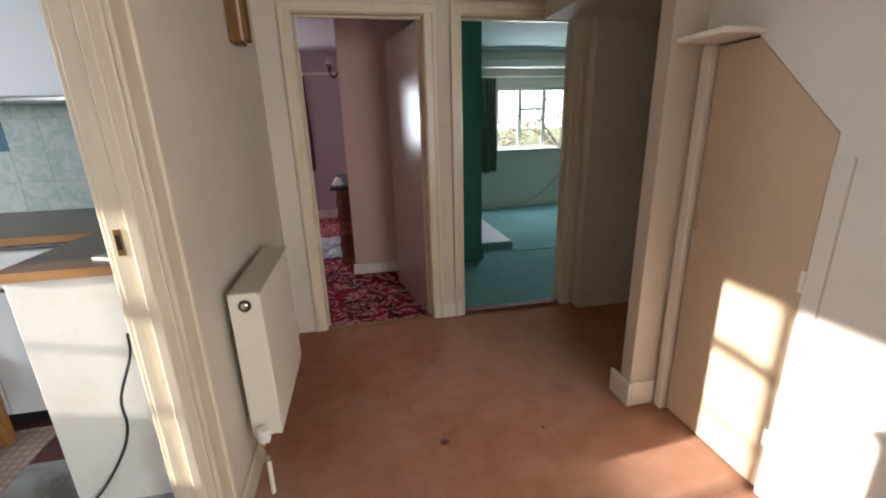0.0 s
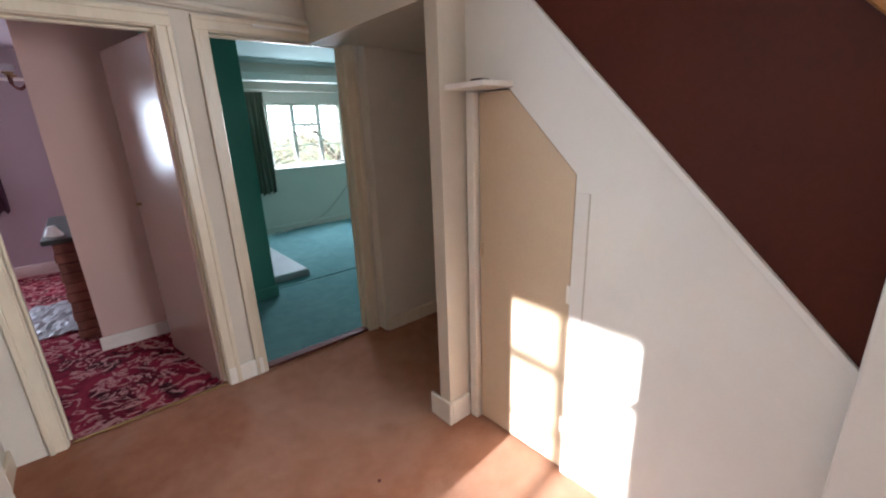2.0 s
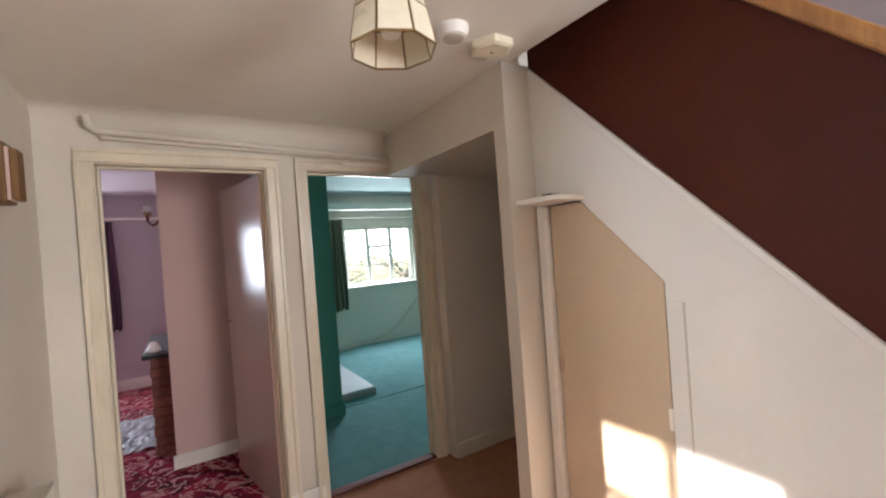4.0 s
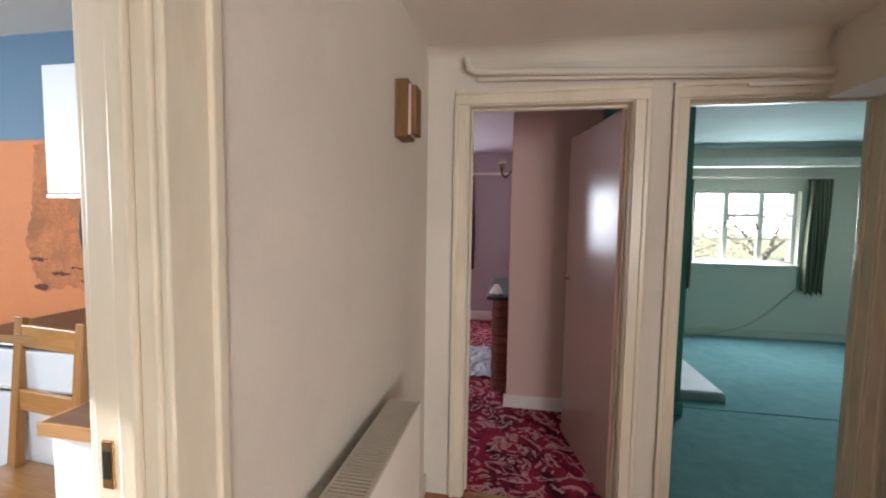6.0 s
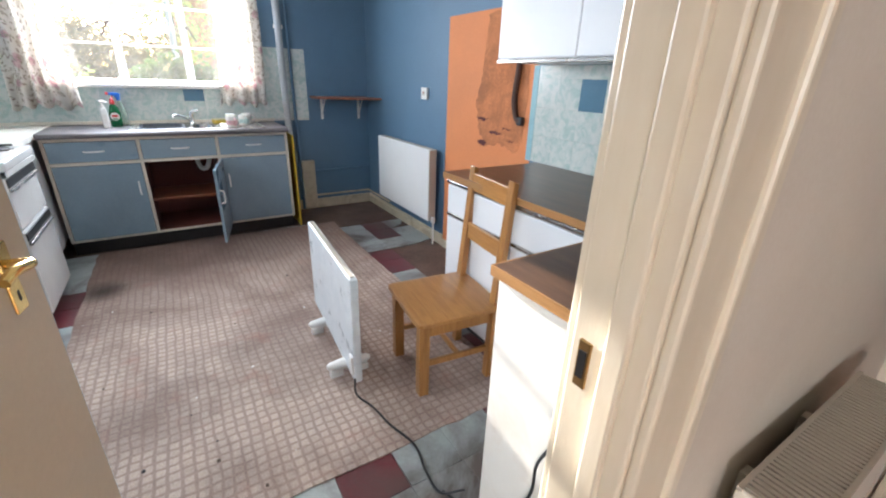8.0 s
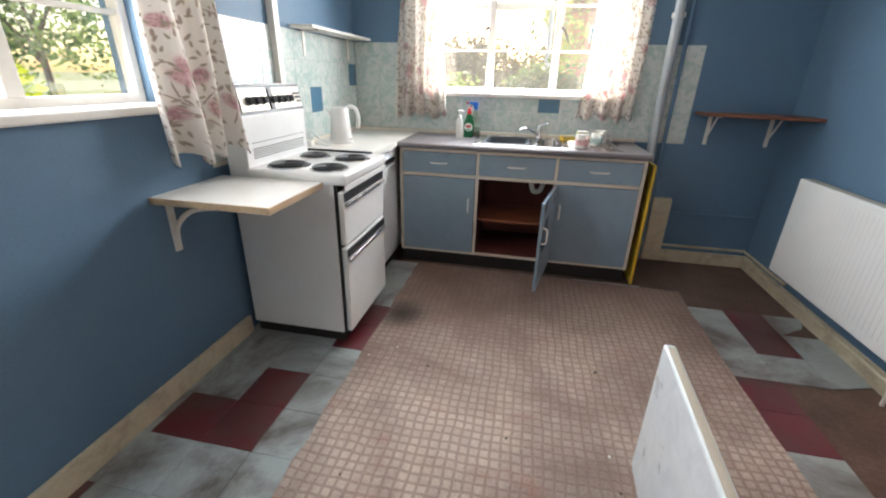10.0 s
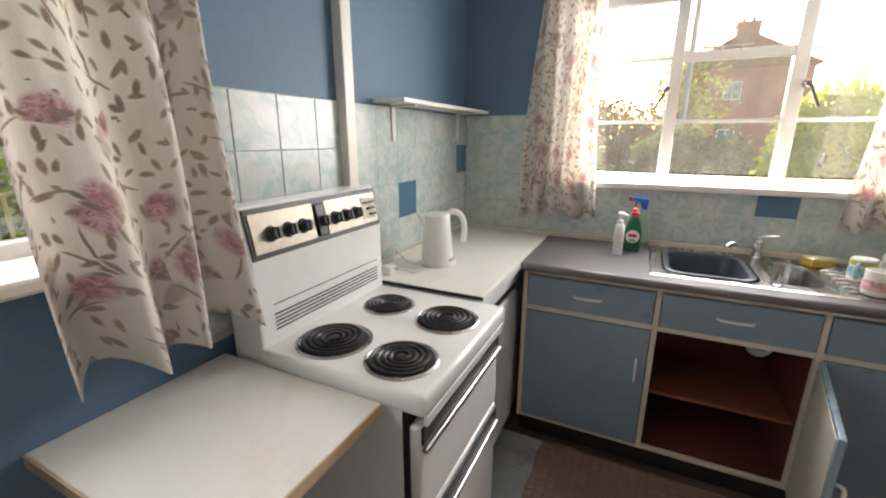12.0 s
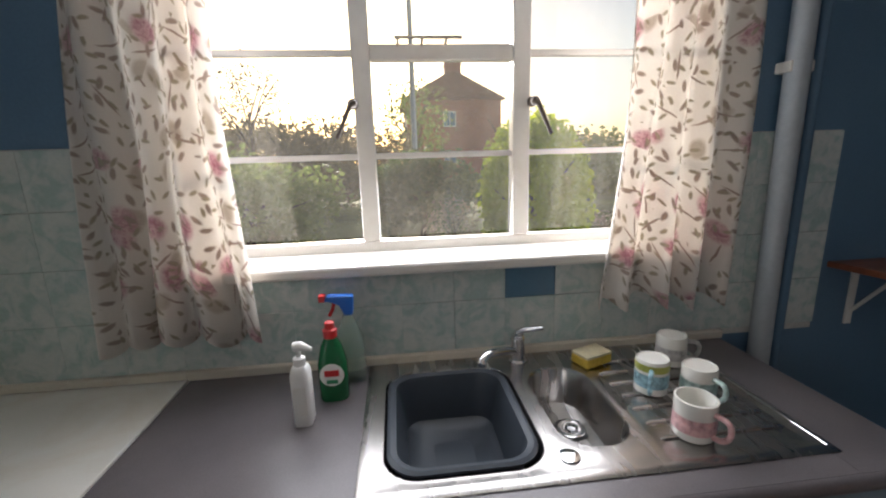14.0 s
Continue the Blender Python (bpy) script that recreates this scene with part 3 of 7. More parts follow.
def wall_with_holes(name, axis, f0, f1, u0, u1, z0, z1, holes, material, label):
    """A wall from face f0 to f1 on its axis, running u0..u1; holes are (ua, ub, za, zb)."""
    bm = B()
    us = sorted({u0, u1, *[h[0] for h in holes], *[h[1] for h in holes]})
    for a, b in zip(us, us[1:]):
        mid = (a + b) / 2
        cuts = sorted([(h[2], h[3]) for h in holes if h[0] < mid < h[1]])
        z = z0
        for ca, cb in cuts + [(z1, z1)]:
            if ca - z > 1e-4:
                if axis == 'x':
                    box(bm, f0, f1, a, b, z, ca)
                else:
                    box(bm, a, b, f0, f1, z, ca)
            z = max(z, cb)
    return tagged(part(name, bm, material), label, "wall", kind="structure")


# ---- structure: floors ----
KF = 0.045          # kitchen floor level
CH, CK = 2.17, 2.35  # hall and kitchen ceilings
solid("floor_hall", bx(-0.31, 2.7, -1.8, 3.16, -0.1, 0.0), CARPB, "worn rust-brown carpet on the hall floor", "floor", "structure")
solid("floor_kitchen", bx(-4.75, -0.31, -0.36, 3.2, -0.1, KF - 0.008), SUBFLOOR, "dirty dark subfloor under the kitchen vinyl", "floor", "structure")
solid("floor_bedroom", bx(-1.9, 0.80, 3.16, 7.0, -0.1, 0.004), CARPR, "crimson floral patterned bedroom carpet", "floor", "structure")
solid("floor_lounge", bx(0.80, 4.5, 3.16, 7.0, -0.1, 0.004), CARPT, "faded teal lounge carpet", "floor", "structure")
solid("threshold_kitchen", bx(-0.37, -0.25, 0.80, 1.57, 0.0, KF + 0.008, 0.006), WTOPB, "dark wooden kitchen threshold", "threshold", "structure")
solid("threshold_lounge", bx(0.90, 1.62, 3.135, 3.20, 0.0, 0.018, 0.005), INSIDE, "dark red carpet threshold strip", "threshold", "structure")
solid("threshold_bedroom", bx(-0.05, 0.665, 3.145, 3.165, 0.0, 0.009, 0.003), DIRTYBRASS, "thin metal carpet edging strip", "threshold", "structure")

# ---- structure: walls ----
wall_with_holes("wall_hall_left", 'x', -0.31, -0.26, -1.8, 3.13, 0, CH, [(0.772, 1.614, 0, 1.983)], CREAM, "cream painted hall wall beside the kitchen door")
wall_with_holes("wall_kitchen_east", 'x', -0.36, -0.31, -0.1, 3.03, 0, CK, [(0.772, 1.614, 0, 1.983)], BLUE, "blue painted kitchen wall round the door")
wall_with_holes("wall_hall_end", 'y', 3.13, 3.18, -0.31, 1.72, 0, CH, [(-0.085, 0.69, 0, 1.945), (0.87, 1.645, 0, 1.945)], CREAM, "cream hall wall with two doorways")
wall_with_holes("wall_bedroom_front", 'y', 3.18, 3.23, -1.9, 0.78, 0, 2.3, [(-0.085, 0.69, 0, 1.945)], PINK, "pink bedroom wall round the doorway")
wall_with_holes("wall_lounge_front", 'y', 3.18, 3.23, 0.78, 4.5, 0, 2.3, [(0.87, 1.645, 0, 1.945)], TEAL, "teal lounge wall round the doorway")
solid("wall_passage_north", bx(1.72, 2.7, 3.04, 3.18, 0, CH), CREAM, "scuffed cream passage wall beside the lounge door", "wall", "structure")
solid("wall_passage_end", bx(2.6, 2.7, 2.06, 3.04, 0, CH), CREAM, "cream wall at the end of the side passage", "wall", "structure")
solid("wall_passage_south", bx(1.60, 2.6, 2.02, 2.06, 0, 1.905), CREAM, "cream passage wall behind the stairs", "wall", "structure")
solid("wall_pier", bx(1.41, 1.60, 1.985, 2.06, 0, CH), CREAM, "cream painted pier at the side passage", "wall", "structure")
solid("wall_bulkhead", bx(1.41, 1.60, 2.06, 3.13, 1.905, CH), CREAM, "cream bulkhead over the side passage", "wall", "structure")
bm = B()
prism(bm, [(0.62, 0), (1.448, 0), (1.448, 1.262), (1.758, 1.566), (1.925, 1.566), (1.925, 0), (1.985, 0), (1.985, 2.155), (0.62, 0.79)], 'x', 1.555, 1.60)
tagged(part("wall_stair", bm, CREAMW), "white painted wall under the stairs", "wall", kind="structure")
solid("wall_stair_far", bx(2.6, 2.7, -1.8, 2.02, 0, 4.4), LILAC, "pale stairwell wall", "wall", "structure")
solid("wall_stairwell_top", bx(1.43, 2.6, 2.06, 2.16, CH, 4.4), CREAM, "cream stairwell wall above", "wall", "structure")
# unseen wall; its opening is assumed, made for the hall fill lamp
wall_with_holes("wall_hall_front", 'y', -1.86, -1.8, -0.31, 2.7, 0, 4.4, [(1.5, 2.5, 0.75, 2.05)], CREAM, "cream hall wall with an assumed, unseen front opening")
solid("wall_landing_side", bx(1.40, 1.45, -1.8, 2.16, CH + 0.10, 4.4), CREAM, "cream landing wall above the hall", "wall", "structure")

WW = (0.46, 1.91, 1.255, 2.14)     # west window opening: y0, y1, z0, z1
SW = (-2.66, -1.32, 1.235, 2.10)   # south window opening: x0, x1, z0, z1
wall_with_holes("wall_west", 'x', -4.76, -4.492, -0.36, 3.2, 0, CK, [WW], BLUE, "blue kitchen wall with the sink window")
wall_with_holes("wall_south", 'y', -0.36, -0.102, -4.492, -0.31, 0, CK, [SW], BLUE, "blue kitchen wall beside the cooker")
wall_with_holes("wall_north", 'y', 3.03, 3.2, -4.492, -0.31, 0, CK, [(-2.905, -1.96, 0, 1.785)], BLUE, "blue kitchen wall with the orange recess")
solid("wall_recess_back", bx(-2.905, -1.96, 3.026, 3.19, 0, 1.785), ORANGE, "orange painted recess with bare plaster", "wall", "structure")
solid("wall_bedroom_side", bx(-1.96, -1.9, 3.18, 7.0, 0, 2.3), LILAC, "lilac bedroom side wall", "wall", "structure")
wall_with_holes("wall_bedroom_far", 'y', 6.85, 7.0, -1.9, 0.78, 0, 2.3, [(-1.78, -0.76, 0.95, 1.88)], LILAC, "lilac bedroom wall with a window")
solid("wall_party", bx(0.74, 0.80, 3.23, 6.85, 0, 2.3), TEAL, "wall between bedroom and lounge", "wall", "structure")
solid("wall_bedroom_breast", bx(0.13, 0.74, 4.20, 6.85, 0, 2.3), PINK, "pink chimney breast in the bedroom", "wall", "structure")
solid("wall_lounge_breast", bx(0.80, 1.37, 4.32, 5.95, 0, 2.3), TEAL, "dark teal chimney breast in the lounge", "wall", "structure")
LW = (2.35, 3.50, 0.91, 1.80)
wall_with_holes("wall_lounge_far", 'y', 6.76, 7.0, 0.78, 4.5, 0, 2.3, [LW], LOUNGE, "off-white lounge wall with the window")
solid("wall_lounge_side", bx(4.4, 4.5, 3.23, 6.76, 0, 2.3), LOUNGE, "off-white lounge side wall", "wall", "structure")

# ---- structure: ceilings ----
solid("ceiling_hall", bx(-0.31, 1.45, -1.8, 3.18, CH, CH + 0.1), CEIL, "cream hall ceiling", "ceiling", "structure")
solid("ceiling_passage", bx(1.60, 2.6, 2.06, 3.04, 1.905, 1.98), CREAM, "low cream passage ceiling", "ceiling", "structure")
solid("ceiling_stairwell", bx(1.4, 2.7, -1.86, 2.16, 4.4, 4.5), CEIL, "stairwell ceiling", "ceiling", "structure")
solid("ceiling_kitchen", bx(-4.76, -0.31, -0.36, 3.2, CK, CK + 0.1), CEIL, "off-white kitchen ceiling", "ceiling", "structure")
solid("ceiling_bedroom", bx(-1.96, 0.78, 3.18, 7.0, 2.3, 2.4), LILAC, "lilac tinted bedroom ceiling", "ceiling", "structure")
solid("ceiling_lounge", bx(0.78, 4.5, 3.18, 7.0, 2.3, 2.4), surf("dull_green_ceiling", (0.25, 0.33, 0.31), 0.85, 0.06, 1.0, 120, 0.05), "dull green-grey lounge ceiling", "ceiling", "structure")


# ---- trims, skirtings, door frames ----
def skirting(name, x0, x1, y0, y1, h, material, label="painted wooden skirting board", z0=0.0):
    return solid(name, bx(x0, x1, y0, y1, z0, z0 + h, 0.006), material, label, "skirting", "structure")


skirting("baseboard_hall_left", -0.26, -0.243, 1.66, 3.13, 0.10, GLOSS)
skirting("baseboard_post", 0.672, 0.868, 3.112, 3.13, 0.11, GLOSSW)
skirting("baseboard_pier_side", 1.392, 1.41, 1.967, 2.12, 0.125, GLOSSW)
skirting("baseboard_pier_front", 1.41, 1.53, 1.967, 1.985, 0.125, GLOSSW)
skirting("baseboard_passage", 1.73, 2.6, 3.022, 3.04, 0.10, GLOSS)
skirting("baseboard_kitchen_south", -2.84, -0.36, -0.102, -0.082, 0.11, SKIRTK, "dirty cream kitchen skirting", KF - 0.01)
skirting("baseboard_kitchen_north", -4.49, -2.905, 3.01, 3.03, 0.10, SKIRTK, "grimy kitchen skirting with pipes", KF - 0.01)
skirting("baseboard_kitchen_recess", -2.905, -1.96, 3.006, 3.026, 0.07, SKIRTK, "grimy skirting below the recess", KF - 0.01)
skirting("baseboard_kitchen_west", -4.492, -4.472, 2.16, 3.01, 0.10, SKIRTK, "grimy kitchen skirting", KF - 0.01)
skirting("baseboard_bedroom_far", -1.9, 0.13, 6.83, 6.85, 0.13, GLOSSW)
skirting("baseboard_breast", 0.11, 0.74, 4.182, 4.20, 0.10, GLOSSW)
skirting("baseboard_lounge_breast", 0.80, 1.388, 4.302, 4.32, 0.10, TEAL)
skirting("baseboard_lounge_far", 1.37, 4.4, 6.742, 6.76, 0.09, LOUNGE)


def door_frame(name, axis, u0, u1, f0, f1, head, material, label, room_side=True, z0=0.0, aw=0.072):
    """Lining with stops and moulded architraves; axis 'y': frame in a wall whose faces are y=f0 and y=f1."""
    fr = thing(name, (0, 0, 0), label, "door frame", kind="structure")

    def bxx(ua, ub, fa, fb, za, zb, bev=0.004):
        return bx(ua, ub, fa, fb, za, zb, bev) if axis == 'y' else bx(fa, fb, ua, ub, za, zb, bev)
    t = 0.027
    part("jamb", bxx(u0 - t, u0, f0, f1, z0, head), material, fr)
    part("jamb", bxx(u1, u1 + t, f0, f1, z0, head), material, fr)
    part("head", bxx(u0 - t, u1 + t, f0, f1, head, head + t), material, fr)
    mid = (f0 + f1) / 2
    part("stop", bxx(u0, u0 + 0.012, mid, mid + 0.028, z0, head - 0.012), material, fr)
    part("stop", bxx(u1 - 0.012, u1, mid, mid + 0.028, z0, head - 0.012), material, fr)
    part("stop", bxx(u0, u1, mid, mid + 0.028, head - 0.012, head), material, fr)
    for fa, fb, fc in ((f0, f0 - 0.014, f0 - 0.022), (f1, f1 + 0.014, f1 + 0.022)):
        for ua, ub in ((u0 - aw, u0 - 0.006), (u1 + 0.006, u1 + aw)):
            inner, outer = (ub, ua) if ua < u0 else (ua, ub)
            s = 1 if outer > inner else -1
            bm = bxx(min(ua, ub), max(ua, ub), min(fa, fb), max(fa, fb), z0, head + 0.006)
            w = sorted((outer, outer - s * 0.022))
            tmp = bxx(w[0], w[1], min(fa, fc), max(fa, fc), z0, head + 0.006)
            me = bpy.data.meshes.new("tmp")
            tmp.to_mesh(me)
            tmp.free()
            bm.from_mesh(me)
            bpy.data.meshes.remove(me)
            part("architrave", bm, material, fr)
        bm = bxx(u0 - aw, u1 + aw, min(fa, fb), max(fa, fb), head + 0.006, head + aw)
        part("architrave", bm, material, fr)
        bm = bxx(u0 - aw, u1 + aw, min(fa, fc), max(fa, fc), head + aw - 0.022, head + aw - 0.0005)
        part("architrave", bm, material, fr)
    return fr


door_frame("door_frame_bedroom", 'y', -0.058, 0.664, 3.13, 3.23, 1.918, GLOSS, "chipped cream gloss bedroom door frame")
door_frame("door_frame_lounge", 'y', 0.896, 1.618, 3.13, 3.23, 1.918, GLOSS, "chipped cream gloss lounge door frame")
kfr = door_frame("door_frame_kitchen", 'x', 0.80, 1.586, -0.36, -0.26, 1.955, GLOSS, "chipped cream gloss kitchen door frame", aw=0.10)
part("latch_plate", bx(-0.347, -0.329, 1.583, 1.588, 1.03, 1.095, 0.002), DIRTYBRASS, kfr, "tarnished brass strike plate")
part("latch_hole", bx(-0.343, -0.333, 1.581, 1.589, 1.045, 1.082), BLACK, kfr)


def steel_window(name, axis, plane, u0, u1, z0, z1, mulls, bars, inward, label, hopper=True):
    """White metal casement with mullions and glazing bars, fasteners and glass."""
    w = thing(name, (0, 0, 0), label, "window", kind="structure")

    def bb(ua, ub, za, zb, d, bev=0.004, off=0.0):
        a, b = plane - d + off, plane + d + off
        return bx(a, b, ua, ub, za, zb, bev) if axis == 'x' else bx(ua, ub, a, b, za, zb, bev)
    f = 0.034
    part("frame", bb(u0, u0 + f, z0, z1, 0.025), GLOSSW, w)
    part("frame", bb(u1 - f, u1, z0, z1, 0.025), GLOSSW, w)
    part("frame", bb(u0 + f, u1 - f, z0, z0 + f, 0.025), GLOSSW, w)
    part("frame", bb(u0 + f, u1 - f, z1 - f, z1, 0.025), GLOSSW, w)
    edges = [u0 + f] + [m for m in mulls] + [u1 - f]
    for m in mulls:
        part("mullion", bb(m - 0.027, m + 0.027, z0 + f, z1 - f, 0.028), GLOSSW, w)
    zs = [z0 + f] + bars + [z1 - f]
    for i, (a, b) in enumerate(zip(edges, edges[1:])):
        a2 = a + (0.027 if i else 0)
        b2 = b - (0.027 if i < len(edges) - 2 else 0)
        for k, zb in enumerate(bars):
            thick = 0.022 if (hopper and i == 1 and k == len(bars) - 1) else 0.009
            part("glazing_bar", bb(a2, b2, zb - thick, zb + thick, 0.02 if thick > 0.01 else 0.012, 0.003), GLOSSW, w)
        for za, zb in zip(zs, zs[1:]):
            g = part("pane", bb(a2 + 0.002, b2 - 0.002, za + 0.01, zb - 0.01, 0.002, 0, -0.006 * inward), GLASS, w)
            g.visible_shadow = False
    return w


win1 = steel_window("window_1", 'x', -4.665, WW[0], WW[1], WW[2], WW[3], [0.950, 1.434], [1.553, 1.851], 1, "white metal casement window over the sink")
win2 = steel_window("window_2", 'y', -0.27, SW[0], SW[1], SW[2], SW[3], [-2.20, -1.76], [1.55, 1.83], 1, "white metal casement window beside the cooker", False)
win3 = steel_window("window_3", 'y', 6.86, LW[0], LW[1], LW[2], LW[3], [2.73, 3.12], [1.21, 1.50], -1, "white metal casement window in the lounge")
win4 = steel_window("window_4", 'y', 6.93, -1.78, -0.76, 0.95, 1.88, [-1.27], [1.26, 1.57], -1, "white metal casement window in the bedroom", False)
for y in (0.920, 1.466):
    s = 1 if y < 1.2 else -1
    part("fastener", tube(B(), [(-4.636, y, 1.705), (-4.60, y, 1.703), (-4.592, y - 0.006 * s, 1.695), (-4.592, y - 0.048 * s, 1.605)], [0.017, 0.014, 0.008, 0.006], 8), BRONZE, win1, "tarnished window fastener", smooth=True)
part("stay", tube(B(), [(-4.605, 1.05, 1.880), (-4.605, 1.245, 1.880)], 0.0045, 8), GRILLE, win1, "tarnished hopper stay", smooth=True)
for y in (1.06, 1.13, 1.20):
    part("stay_leg", tube(B(), [(-4.605, y, 1.880), (-4.64, y, 1.868)], 0.004, 6), GRILLE, win1)
for x in (2.72, 3.05):
    part("fastener", tube(B(), [(x, 6.83, 1.40), (x, 6.80, 1.40), (x + 0.03, 6.80, 1.33)], 0.010, 8), BRONZE, win3, "tarnished window fastener", smooth=True)
solid("window_sill_west", bx(-4.67, -4.452, WW[0] - 0.01, WW[1] + 0.01, 1.225, 1.257, 0.008), GLOSSW, "glossy white window sill over the sink", "window sill", "structure")
solid("window_sill_south", bx(SW[0] - 0.01, SW[1] + 0.01, -0.28, -0.062, 1.205, 1.237, 0.008), GLOSSW, "glossy white window sill", "window sill", "structure")
solid("window_sill_lounge", bx(LW[0] - 0.02, LW[1] + 0.02, 6.72, 6.85, 0.885, 0.912, 0.006), GLOSSW, "white lounge window sill", "window sill", "structure")
solid("trim_lounge_beam", bx(0.80, 4.4, 6.46, 6.60, 2.05, 2.15, 0.01), GLOSSW, "white boxed beam across the lounge", "beam", "structure")

# ---- hall things ----
dr = thing("bedroom_door", (0.655, 3.20, 0.0), "pink-brown gloss painted door standing open", "door", rz=101.5)
part("leaf", box(B(), 0.0, 0.71, -0.02, 0.02, 0.008, 1.905, 0.003), PINKDOOR, dr, local=True)
hb = B()
lathe(hb, [(0.016, 0), (0.016, 0.003), (0.006, 0.005), (0.006, 0.014), (0.011, 0.020), (0.007, 0.026)], seg=16)
hb.transform(pose(0.655, 0.02, 1.03, -90, 0, 0))
part("knob", hb, DIRTYBRASS, dr, "dark metal door knob", local=True, smooth=True)
part("hinge", box(B(), -0.006, 0.02, -0.026, -0.018, 1.62, 1.70), DIRTYBRASS, dr, local=True)
part("hinge", box(B(), -0.006, 0.02, -0.026, -0.018, 0.22, 0.30), DIRTYBRASS, dr, local=True)

cd = thing("understairs_door", (1.57, 1.68, 0.0), "beige painted cupboard door with a slanted top", "door")
part("leaf", prism(B(), [(1.455, 0.012), (1.918, 0.012), (1.918, 1.558), (1.757, 1.558), (1.455, 1.262)], 'x', 1.561, 1.59, 0.002), DOORC, cd)
part("catch", bx(1.550, 1.562, 1.897, 1.914, 0.872, 0.935, 0.004), DOORC, cd, "painted over catch")
part("hinge", bx(1.552, 1.562, 1.448, 1.462, 0.78, 0.85), GLOSSW, cd)
part("hinge", bx(1.552, 1.562, 1.448, 1.462, 0.20, 0.27), GLOSSW, cd)
tr = thing("trim_understairs", (1.55, 1.7, 0), "white painted cupboard door surround", "trim", kind="structure")
part("batten", bx(1.532, 1.556, 1.922, 1.967, 0.0, 1.56, 0.004), GLOSSW, tr)
part("batten", bx(1.5515, 1.5555, 1.3948, 1.447, 0.0, 1.20, 0.001), CREAMW, tr)
part("gap_line", bx(1.5525, 1.5555, 1.390, 1.3945, 0.0, 1.20), GRILLE, tr, "thin dark joint beside the batten")
lg = solid("ledge_board", bx(1.395, 1.56, 1.735, 1.94, 1.566, 1.586, 0.004), GLOSSW, "small white painted ledge over the cupboard", "ledge")
solid("black_clip", bx(1.44, 1.50, 1.80, 1.845, 1.586, 1.598, 0.004), BLACK, "small black plastic clip on the ledge", "clip")

bl = thing("stair_balustrade", (1.57, 1.3, 0.6), "dark red-brown painted hardboard stair panel", "balustrade", kind="structure")
part("panel", prism(B(), [(0.68, 0.855), (1.985, 2.16), (1.985, 2.82), (0.68, 1.515)], 'x', 1.562, 1.592), BROWN, bl)
part("capping", prism(B(), [(0.68, 0.83), (1.98, 2.13), (1.98, 2.16), (0.68, 0.86)], 'x', 1.545, 1.60, 0.003), CREAMW, bl)
part("handrail", prism(B(), [(0.68, 1.515), (1.985, 2.82), (1.985, 2.88), (0.68, 1.575)], 'x', 1.535, 1.615, 0.012), PINE, bl, "wooden handrail")
solid("stair_newel", bx(1.50, 1.66, 0.52, 0.68, 0.0, 1.66, 0.008), CREAMW, "white painted boxed stair newel", "newel", "structure")
st = thing("stairs", (2.1, 1.0, 0), "carpeted stairs rising behind the panel", "stairs", kind="structure")
for i in range(13):
    part("step", bx(1.60, 2.6, 0.05 + i * 0.20, 0.29 + i * 0.20, i * 0.20, (i + 1) * 0.20, 0.01), BROWN, st)

rd = thing("hall_radiator", (-0.19, 2.15, 0.14), "cream double panel radiator on the hall wall", "radiator")
part("panel", bx(-0.140, -0.124, 1.885, 2.432, 0.215, 0.785, 0.006), RADM, rd)
for i in range(16):
    y = 1.905 + i * 0.0335
    part("fin", bx(-0.210, -0.141, y, y + 0.004, 0.25, 0.76), RADM, rd) if i % 3 == 0 else None
part("back_panel", bx(-0.226, -0.212, 1.885, 2.432, 0.215, 0.785, 0.005), RADM, rd)
part("side_cover", bx(-0.226, -0.124, 1.878, 1.886, 0.225, 0.79, 0.003), RADM, rd)
part("side_cover", bx(-0.226, -0.124, 2.431, 2.439, 0.225, 0.79, 0.003), RADM, rd)
bm = B()
for i in range(44):
    y = 1.888 + i * 0.01245
    box(bm, -0.220, -0.130, y, y + 0.0075, 0.784, 0.792)
box(bm, -0.226, -0.218, 1.878, 2.439, 0.784, 0.793)
box(bm, -0.132, -0.124, 1.878, 2.439, 0.784, 0.793)
part("top_grille", bm, GRILLE, rd)
bm = lathe(B(), [(0.021, 0), (0.021, 0.004), (0.014, 0.005)], seg=20)
bm.transform(pose(-0.175, 1.878, 0.748, 90, 0, 0))
part("end_plug", bm, BRONZE, rd, "dark ring of the end plug", smooth=True)
bm = lathe(B(), [(0.012, 0), (0.012, 0.006), (0.008, 0.009)], seg=18)
bm.transform(pose(-0.175, 1.878, 0.748, 90, 0, 0))
part("vent_screw", bm, CHROME, rd, "bright vent screw", smooth=True)
bm = lathe(B(), [(0.012, 0), (0.022, 0.006), (0.024, 0.04), (0.02, 0.052)], seg=18)
bm.transform(pose(-0.175, 1.835, 0.235, 0, 0, 0))
part("valve", bm, PLASTW, rd, "white plastic radiator valve", smooth=True)
part("valve_body", tube(B(), [(-0.175, 1.885, 0.235), (-0.175, 1.835, 0.235), (-0.175, 1.835, 0.15)], 0.011, 10), CHROME, rd, smooth=True)
part("pipe", tube(B(), [(-0.175, 1.835, 0.17), (-0.178, 1.835, -0.01)], 0.0085, 10), GLOSSW, rd, "white painted pipe", smooth=True)
for y in (2.02, 2.30):
    part("bracket", bx(-0.26, -0.224, y, y + 0.03, 0.30, 0.70), RADM, rd)

